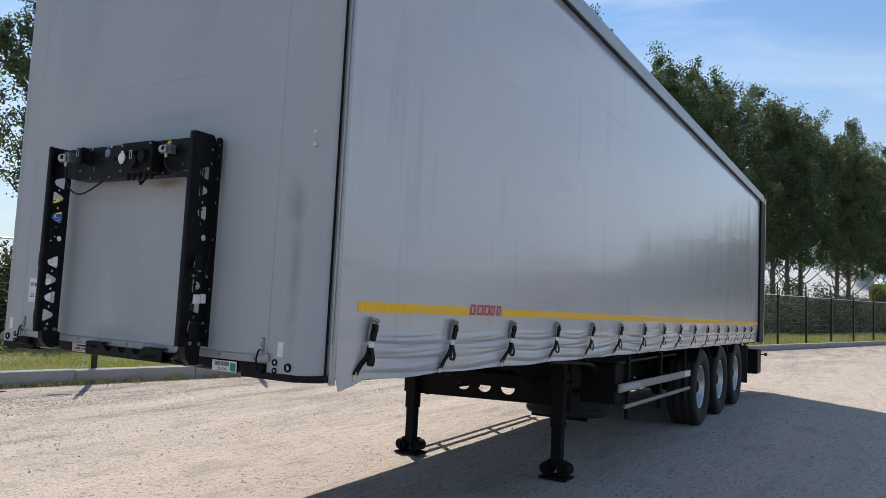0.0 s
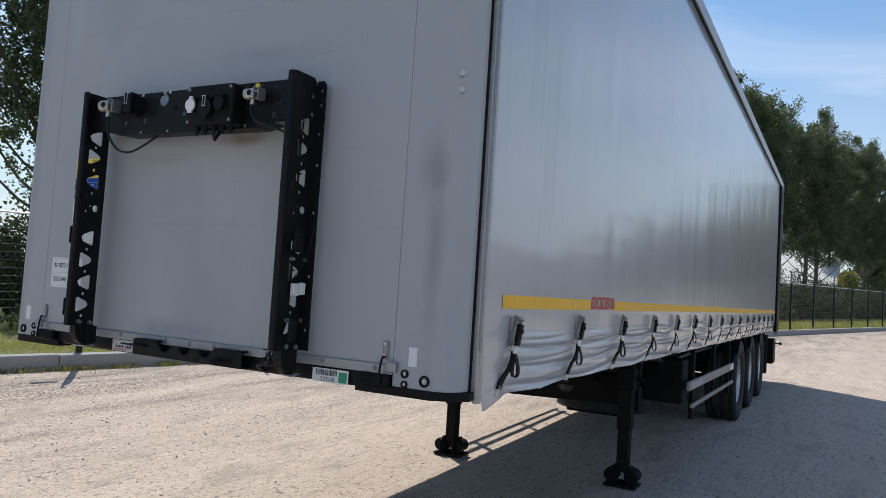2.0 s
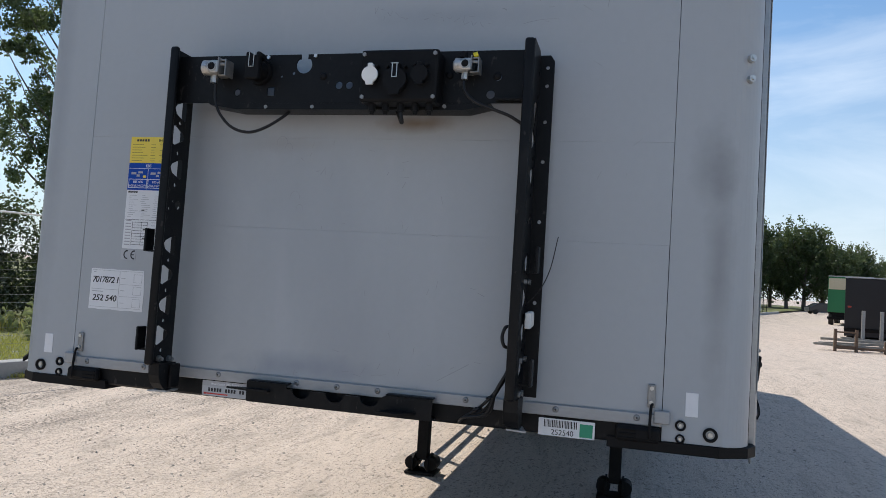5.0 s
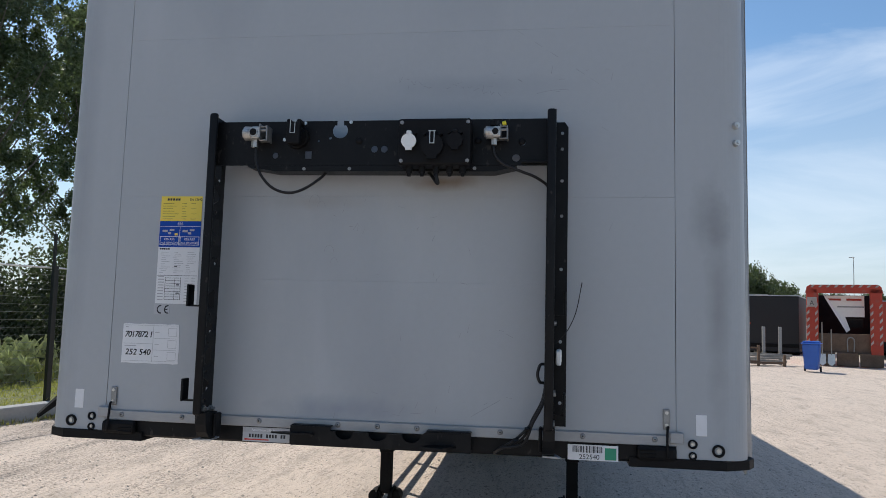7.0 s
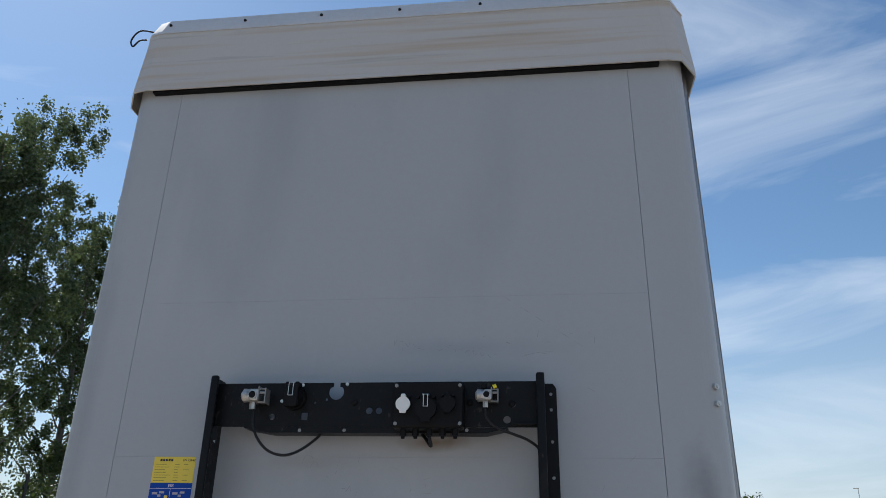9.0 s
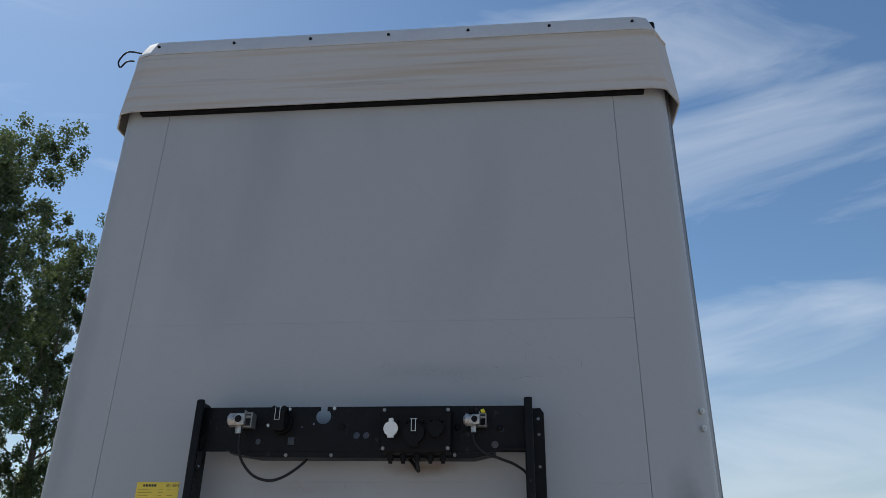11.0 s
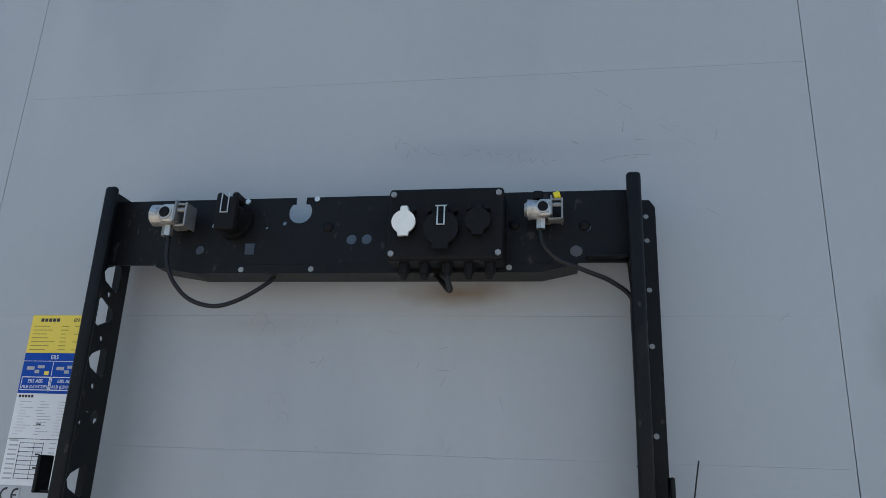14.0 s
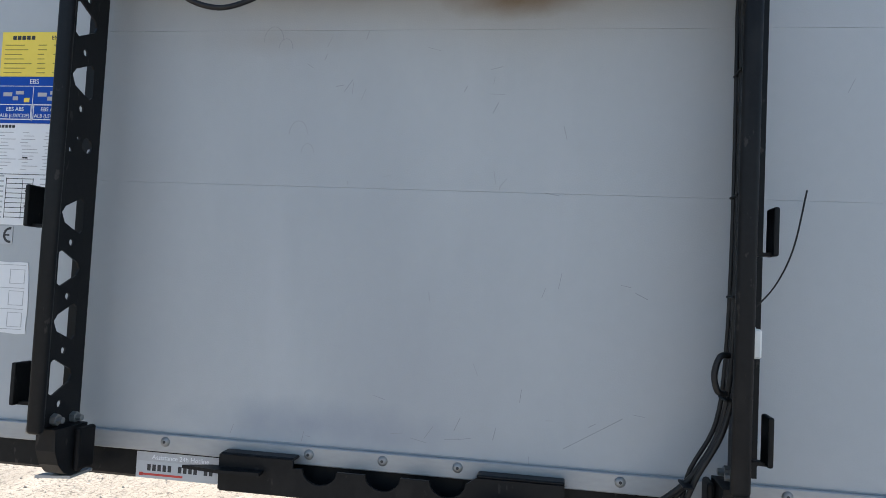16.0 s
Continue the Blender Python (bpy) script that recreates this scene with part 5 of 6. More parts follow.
part("wire_clip", hose(bmesh.new(), [(-0.282, -0.198, 2.278), (-0.2825, -0.1985, 2.255), (-0.2825, -0.1985, 2.2345), (-0.282, -0.1985, 2.2335), (-0.267, -0.1985, 2.2335), (-0.2665, -0.1985, 2.2345), (-0.2665, -0.1985, 2.255), (-0.266, -0.198, 2.278)], 0.0013, 6, 3), ZINC, pod)


def air_coupling(x, z, seal, label, size):
    """An air coupling head: round body with a rubber ring, a guide claw and an elbow below for the hose."""
    bm = rod(bmesh.new(), (x - 0.044, -0.178, z), (x - 0.004, -0.178, z), 0.026, 0.024, 20)
    rod(bm, (x - 0.052, -0.178, z), (x - 0.044, -0.178, z), 0.016, 0.022, 16)
    rod(bm, (x - 0.006, -0.152, z), (x - 0.006, -0.204, z), 0.019, 0.016, 18)
    box(bm, x - 0.016, x + 0.014, -0.20, -0.124, z - 0.022, z + 0.022, 0.005, 2)
    head = part("air_coupling", bm, BRASS, frame_root, label, False)
    bm = box(bmesh.new(), x + 0.006, x + 0.044, -0.180, -0.146, z - 0.026, z - 0.020, 0.002)
    box(bm, x + 0.038, x + 0.043, -0.196, -0.146, z - 0.030, z + 0.026, 0.002, 2)
    box(bm, x + 0.012, x + 0.017, -0.198, -0.150, z - 0.018, z + 0.032, 0.002, 2)
    rod(bm, (x + 0.012, -0.186, z + 0.010), (x + 0.042, -0.186, z + 0.010), 0.006, seg=10)
    box(bm, x + 0.012, x + 0.043, -0.192, -0.176, z + 0.020, z + 0.025, 0.001)
    part("guide_claw", bm, ZINC_DARK, head)
    part("rubber_seal", revolve(bmesh.new(), [(0.0, 0.0), (0.006, -0.003), (0.010, -0.003), (0.013, 0.0)], 18, Matrix.Translation((x - 0.006, -0.2045, z)) @ Matrix.Rotation(radians(90), 4, "Z")), seal, head, smooth=True)
    bm = rod(bmesh.new(), (x - 0.012, -0.170, z - 0.018), (x - 0.012, -0.170, z - 0.048), 0.012, seg=6)
    part("elbow", bm, BRASS, head)
    centre = Matrix.Translation((x - 0.004, -0.15, z + 0.004))
    for ob in (head, *head.children):
        ob.data.transform(centre @ Matrix.Scale(size, 4) @ centre.inverted())
    return head


ghl = air_coupling(-0.405, 2.236, PLASTIC, "worn metal air coupling head", 0.95)
ghr = air_coupling(0.412, 2.232, PLASTIC, "worn metal air coupling head with yellow cap", 0.82)
part("yellow_cap", rod(bmesh.new(), (0.428, -0.178, 2.260), (0.440, -0.178, 2.264), 0.0075, seg=12), GLOSS_YELLOW, ghr)
part("black_cap", rod(bmesh.new(), (0.396, -0.17, 2.256), (0.396, -0.17, 2.272), 0.011, seg=12), PLASTIC, ghr)
part("air_hose", hose(bmesh.new(), [(-0.410, -0.170, 2.19), (-0.406, -0.172, 2.14), (-0.386, -0.172, 2.092), (-0.345, -0.165, 2.050), (-0.290, -0.155, 2.036), (-0.240, -0.14, 2.055), (-0.195, -0.11, 2.098), (-0.180, -0.09, 2.125)], 0.0048, 8), CABLE, frame_root, smooth=True)
part("air_hose", hose(bmesh.new(), [(0.400, -0.170, 2.19), (0.406, -0.172, 2.158), (0.436, -0.168, 2.128), (0.490, -0.155, 2.108), (0.545, -0.135, 2.088), (0.583, -0.12, 2.05), (0.590, -0.11, 1.94)], 0.0048, 8), CABLE, frame_root, smooth=True)
# cable bundle down the right-hand upright
for k, (dx, dy, r) in enumerate(((0.0, 0.0, 0.0050), (0.003, 0.013, 0.0045), (0.003, -0.012, 0.0045), (-0.003, 0.024, 0.0038))):
    w = 0.004 * math.sin(k * 2.2)
    pts = [(0.578 + 0.004 * k, -0.112 + dy, 2.14), (0.584 + dx * 0.5, -0.110 + dy, 2.06), (0.586 + dx, -0.110 + dy, 1.95), (0.586 + dx + w, -0.110 + dy, 1.70), (0.585 + dx - w, -0.108 + dy, 1.50),
           (0.572 + dx, -0.105 + dy, 1.38), (0.535 + dx, -0.10 + dy, 1.30), (0.485 + dx + 0.01 * k, -0.08 + dy, 1.245 - 0.006 * k), (0.440, -0.06 + dy, 1.212), (0.41, 0.0, 1.185)]
    part("cable", hose(bmesh.new(), pts, r, 8), CABLE, frame_root, smooth=True)
part("cable_loop", hose(bmesh.new(), [(0.575, -0.13, 1.49), (0.560, -0.138, 1.487), (0.552, -0.140, 1.46), (0.558, -0.138, 1.435), (0.572, -0.13, 1.43)], 0.005, 8), CABLE, frame_root, smooth=True)
for x, z in ((0.586, 1.94), (0.586, 1.74), (0.585, 1.58), (0.578, 1.42), (0.520, 1.282), (0.482, 1.245)):
    part("cable_tie", box(bmesh.new(), x - 0.007, x + 0.010, -0.129, -0.079, z - 0.002, z + 0.002, 0.001), PLASTIC, frame_root)
part("loose_wire", hose(bmesh.new(), [(0.606, -0.10, 1.552), (0.645, -0.102, 1.598), (0.672, -0.103, 1.66), (0.690, -0.104, 1.753)], 0.0014, 6), CABLE, frame_root, smooth=True)
bm = box(bmesh.new(), 0.609, 0.626, -0.118, -0.084, 1.486, 1.532, 0.003)
box(bm, 0.609, 0.628, -0.080, -0.050, 1.490, 1.536, 0.006, 2)
part("white_connector", bm, WHITE, frame_root, "white plastic plug connector")

# ---- labels on the front wall ----
def label_plate(name, x0, x1, z0, z1, material, label, parent=trailer, y=0.0, turn=0.0):
    return part(name, box(bmesh.new(), x0, x1, y - 0.0014, y - 0.0004, z0, z1), material, parent, label)


def bars(name, rows, material, parent, y=-0.0014):
    """Unreadable print as plain bars: x, z, width, height."""
    bm = bmesh.new()
    for x, z, w, h in rows:
        box(bm, x, x + w, y - 0.0005, y - 0.0001, z, z + h)
    return part(name, bm, material, parent)


rnd = random.Random(3)
yellow = label_plate("yellow_label", -0.836, -0.676, 1.958, 2.050, YELLOW, "yellow load certificate sticker")
bars("maker_name", [(-0.812 + 0.0105 * k, 2.034, 0.008, 0.008) for k in range(5)], INK, yellow)
lettering("printed_text", "EN 12642", 0.012, INK, yellow, front(-0.700, -0.0018, 2.034))
bars("print", [(-0.828 + (0.0 if c == 0 else 0.075 + 0.035 * (c - 1)), 2.022 - 0.0095 * r, (0.062 if c == 0 else 0.022) * rnd.uniform(0.6, 1.0), 0.0016) for r in range(7) for c in range(3) if r % 2 == 0 or c < 2], OCHRE_INK, yellow)
blue = label_plate("blue_label", -0.836, -0.676, 1.862, 1.9575, BLUE, "blue brake system sticker")
lettering("printed_text", "EBS", 0.014, PAPER, blue, front(-0.756, -0.0018, 1.943))
for k, x in enumerate((-0.832, -0.754)):
    bm = box(bmesh.new(), x, x + 0.074, -0.0019, -0.0015, 1.869, 1.871)
    box(bm, x, x + 0.074, -0.0019, -0.0015, 1.899, 1.901)
    box(bm, x, x + 0.0016, -0.0019, -0.0015, 1.871, 1.899)
    box(bm, x + 0.0724, x + 0.074, -0.0019, -0.0015, 1.871, 1.899)
    part("printed_frame", bm, PAPER, blue)
    lettering("printed_text", "EBS ABS", 0.0115, PAPER, blue, front(x + 0.037, -0.0018, 1.887))
    lettering("printed_text", "ALB (LSV/CDF)", 0.0105, PAPER, blue, front(x + 0.037, -0.0018, 1.874))
    bars("pictogram", [(x + 0.008, 1.917, 0.02, 0.008), (x + 0.036, 1.921, 0.018, 0.007), (x + 0.03, 1.909, 0.012, 0.008)], FAINT, blue)
bars("pictogram", [(-0.776, 1.905, 0.012, 0.009)], YELLOW, blue)
bars("divider", [(-0.757, 1.866, 0.0012, 0.07), (-0.836, 1.9375, 0.16, 0.0012)], PAPER, blue)
white = label_plate("brake_data_label", -0.836, -0.676, 1.655, 1.8615, PAPER, "white brake data table sticker")
bars("maker_name", [(-0.830 + 0.008 * k, 1.852, 0.006, 0.006) for k in range(5)], INK, white)
rows = [(-0.829 + 0.05 * c + rnd.uniform(0, 0.01), 1.842 - 0.0068 * r, rnd.uniform(0.012, 0.036), 0.0014) for r in range(12) for c in range(3)]
rows += [(-0.829, 1.752 - 0.0105 * r, 0.022, 0.0035) for r in range(9)] + [(-0.726 + 0.024 * c, 1.748 - 0.0105 * r, 0.016, 0.002) for r in range(9) for c in range(2)]
bars("print", rows, FAINT, white)
rows = [(-0.802, 1.748 - 0.0098 * r, 0.060, 0.0012) for r in range(9)] + [(-0.802, 1.668, 0.0012, 0.082), (-0.742, 1.668, 0.0012, 0.082), (-0.765, 1.668, 0.0008, 0.082), (-0.77, 1.79, 0.012, 0.003)]
rows += [(-0.834, 1.757, 0.155, 0.0012), (-0.758, 1.712 + 0.0098 * 1, 0.012, 0.004), (-0.758, 1.692, 0.012, 0.004)]
bars("table_lines", rows, INK, white)
ce = label_plate("conformity_label", -0.838, -0.778, 1.616, 1.652, FAINT_PAPER, "small pale conformity sticker")
bm = bmesh.new()
for cx, mid in ((-0.812, False), (-0.784, True)):
    ring = [(cx + 0.0150 * math.cos(a), 1.634 + 0.0160 * math.sin(a)) for a in (math.radians(80 + 200 * k / 12) for k in range(13))]
    ring += [(cx + 0.0105 * math.cos(a), 1.634 + 0.0112 * math.sin(a)) for a in (math.radians(280 - 200 * k / 12) for k in range(13))]
    prism(bm, ring, Matrix.Translation((0, -0.0015, 0)) @ UPRIGHT, 0.0004)
    if mid:
        box(bm, cx - 0.012, cx - 0.001, -0.0019, -0.0015, 1.6325, 1.6358)
part("printed_text", bm, INK, ce)
bm = bmesh.new()
edge_pts = [(-0.952 + 0.022 * k, 1.438 + 0.0012 * math.sin(k * 1.9)) for k in range(11)] + [(-0.734 + 0.002 * math.sin(k), 1.452 + 0.027 * k) for k in range(5)] + [(-0.738 - 0.0214 * k, 1.580 + 0.001 * math.sin(k * 2.3)) for k in range(11)]
prism(bm, edge_pts, Matrix.Translation((0, -0.0006, 0)) @ UPRIGHT, 0.001)
paper = part("paper_sheet", bm, PAPER, trailer, "white paper form with handwritten stock numbers")
rows = [(-0.834, 1.445, 0.0012, 0.128), (-0.947, 1.508, 0.112, 0.0012), (-0.830, 1.528, 0.088, 0.0012), (-0.830, 1.486, 0.088, 0.0012), (-0.947, 1.446, 0.205, 0.0010), (-0.947, 1.574, 0.205, 0.0010)]
for k in range(3):
    z = 1.451 + 0.043 * k
    rows += [(-0.776, z, 0.032, 0.001), (-0.776, z + 0.028, 0.032, 0.001), (-0.776, z, 0.001, 0.028), (-0.744, z, 0.001, 0.029), (-0.826, z + 0.012, 0.016, 0.002)]
rows += [(-0.942, 1.567, 0.010, 0.0025), (-0.942, 1.499, 0.045, 0.0025)]
bars("form_lines", rows, FAINT, paper, -0.0016)
lettering("handwriting", "7017872 1", 0.030, INK, paper, front(-0.890, -0.0019, 1.532), wide=0.85, heavy=0.0004)
lettering("handwriting", "252 540", 0.030, INK, paper, front(-0.890, -0.0019, 1.468), wide=1.0, heavy=0.0004)
stock = label_plate("barcode_label", 0.652, 0.815, 1.176, 1.226, PAPER, "white barcode stock label with green square", y=-0.004)
bm = bmesh.new()
x = 0.668
while x < 0.762:
    w = rnd.choice((0.0012, 0.002, 0.003))
    box(bm, x, x + w, -0.0060, -0.0054, 1.201, 1.222)
    x += w + rnd.choice((0.0012, 0.002, 0.0026))
part("barcode", bm, INK, stock)
lettering("printed_text", "252540", 0.022, INK, stock, front(0.722, -0.0058, 1.180))
bars("green_square", [(0.772, 1.180, 0.037, 0.038)], GREEN_INK, stock, -0.0054)
hot = label_plate("hotline_label", -0.473, -0.302, 1.182, 1.231, FAINT_PAPER, "pale grey hotline sticker with white heading and red arrow", y=-0.002)
bars("heading_band", [(-0.473, 1.214, 0.171, 0.017)], FAINT, hot, -0.0034)
lettering("printed_text", "Assistance 24h Hotline", 0.0125, PAPER, hot, front(-0.383, -0.0042, 1.218))
bars("number_bars", [(-0.450 + 0.0105 * k, 1.196, 0.007, 0.012) for k in range(13) if k not in (5, 10)], INK, hot, -0.0034)
bars("red_arrow", [(-0.462, 1.187, 0.085, 0.004), (-0.466, 1.186, 0.008, 0.006)], RED, hot, -0.0034)

# scuffs on the boards
bm = bmesh.new()
rnd = random.Random(8)


def stroke(points, w):
    for a, b in zip(points, points[1:]):
        d = Vector((b[0] - a[0], b[1] - a[1]))
        q = Vector((-d.y, d.x)).normalized() * w / 2
        vs = [bm.verts.new((p[0] + s * q.x, -0.0006, p[1] + s * q.y)) for p, s in ((a, 1), (a, -1), (b, -1), (b, 1))]
        bm.faces.new(vs)


for cx, cz, n, spread_x, spread_z in ((0.30, 2.44, 9, 0.22, 0.02), (0.62, 2.46, 4, 0.18, 0.04), (0.10, 1.30, 11, 0.26, 0.02), (-0.12, 1.98, 9, 0.06, 0.05), (0.02, 1.76, 6, 0.15, 0.01), (0.22, 1.93, 7, 0.10, 0.05), (0.20, 1.62, 5, 0.16, 0.06), (0.2, 1.36, 6, 0.2, 0.03), (0.85, 1.95, 4, 0.1, 0.2)):
    for _ in range(n):
        x, z = cx + rnd.gauss(0, spread_x), cz + rnd.gauss(0, spread_z)
        a = rnd.choice((rnd.gauss(0, 0.3), rnd.gauss(1.4, 0.3)))
        l = rnd.uniform(0.006, 0.03)
        stroke([(x, z), (x + l * math.cos(a), z + l * math.sin(a))], rnd.uniform(0.0006, 0.0015))
for x0, z0, x1, z1, n in ((0.043, 2.482, 0.165, 2.444, 16), (0.239, 2.452, 0.429, 2.418, 22)):
    # jittery rub marks over the beam
    pts = [(x0 + (x1 - x0) * k / n + rnd.gauss(0, 0.003), z0 + (z1 - z0) * k / n + rnd.gauss(0, 0.006)) for k in range(n + 1)]
    for k in range(0, n, 3):
        stroke(pts[k:k + 3], 0.0012)
stroke([(0.534 + 0.111 * t, 2.416 + 0.011 * t + 0.006 * math.sin(3 * t)) for t in (k / 8 for k in range(9))], 0.0013)
for u in (0.0, 0.22, 0.4, 0.7, 0.86):
    # a broken diagonal scratch
    stroke([(0.458 + 0.30 * (u + v), 2.65 - 0.21 * (u + v)) for v in (0.0, 0.05, 0.10)], 0.0010)
for cx, cz, r in ((-0.25, 2.03, 0.020), (-0.225, 2.015, 0.014), (-0.19, 1.85, 0.018), (-0.17, 1.815, 0.012)):
    # curled rub marks
    stroke([(cx + r * math.cos(a), cz + r * 1.4 * math.sin(a)) for a in (0.4 * k for k in range(9))], 0.0010)
stroke([(0.468, 2.468), (0.474, 2.466), (0.482, 2.461)], 0.0028)
stroke([(0.33 + 0.10 * t, 1.30 + 0.06 * t) for t in (k / 4 for k in range(5))], 0.0014)
tagged(part("scuff_mark", bm, SCUFF, trailer, "faint dark scuffs and scratches"), kind="stuff")

# ---- chassis, landing legs, axles ----
for x in (-0.55, 0.55):
    bm = bmesh.new()
    prism(bm, [(0.9, 1.168), (0.9, 1.140), (3.25, 1.10), (4.35, 0.74), (LENGTH - 0.5, 0.70), (LENGTH - 0.05, 0.95), (LENGTH - 0.05, 1.168)], Matrix.Translation((x - 0.006, 0, 0)) @ SIDEWAYS, 0.012)
    girder = part("main_beam", bm, CHASSIS, trailer)
    part("lower_flange", box(bmesh.new(), x - 0.07, x + 0.07, 4.35, LENGTH - 0.5, 0.688, 0.70), CHASSIS, girder)
part("kingpin_plate", box(bmesh.new(), -0.55, 0.55, 0.9, 2.4, 1.130, 1.140), CHASSIS, trailer)
cross_mesh = mesh_of("cross_member", box(bmesh.new(), -1.2, 1.2, -0.04, 0.04, 1.125, 1.168, 0.004), CHASSIS)
for k in range(16):
    again("cross_member", cross_mesh, trailer, Matrix.Translation((0, 1.3 + 0.8 * k, 0)))


def landing_leg(side):
    x = side * 0.81
    leg = part("landing_leg", box(bmesh.new(), x - 0.058, x + 0.058, 4.00, 4.12, 0.47, 1.168, 0.008, 2), CHASSIS, trailer, "black telescopic landing leg with rocker foot")
    part("inner_tube", box(bmesh.new(), x - 0.048, x + 0.048, 4.01, 4.11, 0.12, 0.50, 0.006), CHASSIS, leg)
    part("gearbox", box(bmesh.new(), x - 0.075, x + 0.075, 3.985, 4.135, 0.80, 0.98, 0.015, 2), CHASSIS, leg)
    for q in (-0.075, 0.06):
        bm = bmesh.new()
        prism(bm, [(-0.10, 0.035), (0.10, 0.035), (0.115, 0.085), (0.10, 0.14), (0.05, 0.17), (-0.05, 0.17), (-0.10, 0.14), (-0.115, 0.085)], Matrix.Translation((x + q, 4.06, 0)) @ SIDEWAYS, 0.015)
        part("rocker", bm, CHASSIS, leg)
    for q in (-0.085, 0.085):
        part("rocker_cheek", rod(bmesh.new(), (x + q, 3.985, 0.095), (x + q, 4.135, 0.095), 0.056, seg=18), CHASSIS, leg)
    part("foot", box(bmesh.new(), x - 0.135, x + 0.135, 3.95, 4.17, 0.003, 0.028, 0.008), CHASSIS, leg)
    part("pivot_pin", rod(bmesh.new(), (x - 0.09, 4.06, 0.12), (x + 0.09, 4.06, 0.12), 0.014, seg=10), ZINC_DARK, leg)
    part("brace", rod(bmesh.new(), (x, 4.12, 0.72), (side * 0.6, 4.75, 1.12), 0.028, seg=8), CHASSIS, leg)
    return leg


legs = [landing_leg(s) for s in (-1, 1)]
part("mounting_plate", box(bmesh.new(), -0.97, -0.80, 4.12, 4.14, 0.62, 1.05, 0.004), CHASSIS, legs[0])
part("mounting_plate", box(bmesh.new(), 0.80, 0.90, 4.12, 4.14, 0.62, 1.05, 0.004), CHASSIS, legs[1])
bm = bmesh.new()
cuts = [[(cx + 0.075 * math.cos(a), 0.775 - 0.065 * math.sin(a)) for a in (math.pi * k / 12 for k in range(13))] for cx in (-0.24, 0.0, 0.26)]
plate(bm, [(-0.77, 0.62), (0.77, 0.66), (0.77, 0.93), (-0.77, 0.88)], cuts, 0.008, Matrix.Translation((0, 4.10, 0)) @ UPRIGHT)
part("leg_crossplate", bm, CHASSIS, trailer, "black cross plate with three half-round cut-outs")
part("drive_shaft", rod(bmesh.new(), (-0.8, 4.05, 0.90), (0.95, 4.05, 0.90), 0.016, seg=10), CHASSIS, trailer)

# wheels
bm = revolve(bmesh.new(), [(0.29, 0.10), (0.34, 0.175), (0.43, 0.19), (0.50, 0.185), (0.524, 0.165), (0.530, 0.12), (0.522, 0.115), (0.522, 0.10), (0.530, 0.095), (0.531, 0.02), (0.523, 0.015), (0.523, -0.015), (0.531, -0.02),
                               (0.530, -0.095), (0.522, -0.10), (0.522, -0.115), (0.530, -0.12), (0.524, -0.165), (0.50, -0.185), (0.43, -0.19), (0.34, -0.175), (0.29, -0.10)], 48)
tyre_mesh = mesh_of("tyre", bm, RUBBER, True)
bm = revolve(bmesh.new(), [(0.292, -0.14), (0.292, 0.14), (0.300, 0.152), (0.288, 0.155), (0.275, 0.14), (0.262, 0.05), (0.235, 0.03), (0.15, 0.05), (0.138, 0.06), (0.13, 0.045)], 40)
rim_mesh = mesh_of("rim", bm, RIM, True)
bm = rod(bmesh.new(), (-0.05, 0, 0), (0.085, 0, 0), 0.125, 0.115, 24)
rod(bm, (0.085, 0, 0), (0.125, 0, 0), 0.085, 0.07, 20)
hub_mesh = mesh_of("hub", bm, CHASSIS)
nut_mesh = mesh_of("wheel_nut", rod(bmesh.new(), (0.04, 0, 0), (0.085, 0, 0), 0.017, 0.014, 6), ZINC_DARK)
AXLES = (8.32, 9.71, 11.10)
for y in AXLES:
    part("axle", rod(bmesh.new(), (-1.0, y, 0.50 + 0.0175 * (y - 4)), (1.0, y, 0.50 + 0.0175 * (y - 4)), 0.065, seg=14), CHASSIS, trailer)
    for side in (-1, 1):
        z = 0.522 + 0.0175 * (y - 4)
        w = again("wheel", tyre_mesh, trailer, Matrix.Translation((side * 1.045, y, z)) @ Matrix.Rotation(0 if side > 0 else math.pi, 4, "Z"))
        again("rim", rim_mesh, w, Matrix())
        again("hub", hub_mesh, w, Matrix())
        if side > 0:
            for k in range(10):
                a = 2 * math.pi * k / 10
                again("wheel_nut", nut_mesh, w, Matrix.Translation((0.0, 0.165 * math.cos(a), 0.165 * math.sin(a))))
        bm = bmesh.new()
        prism(bm, [(y - 0.55, 0.86), (y - 0.40, 0.80), (y + 0.02, z - 0.16), (y + 0.10, z - 0.08), (y - 0.30, 0.92), (y - 0.55, 0.95)], Matrix.Translation((side * 0.58 - 0.05, 0, 0)) @ SIDEWAYS, 0.10)
        part("trailing_arm", bm, CHASSIS, trailer)
        part("air_bag", rod(bmesh.new(), (side * 0.58, y + 0.32, 0.74), (side * 0.58, y + 0.32, 1.06), 0.15, 0.13, 20), RUBBER, trailer)
        bm = bmesh.new()
        arc = [(y + 0.60 * math.cos(a), z + 0.60 * math.sin(a)) for a in (math.radians(38 + 104 * k / 10) for k in range(11))]
        arc += [(y + 0.588 * math.cos(a), z + 0.588 * math.sin(a)) for a in (math.radians(142 - 104 * k / 10) for k in range(11))]
        prism(bm, arc, Matrix.Translation((side * 1.045 - 0.2, 0, 0)) @ SIDEWAYS, 0.4)
        part("mudguard", bm, PLASTIC, trailer)

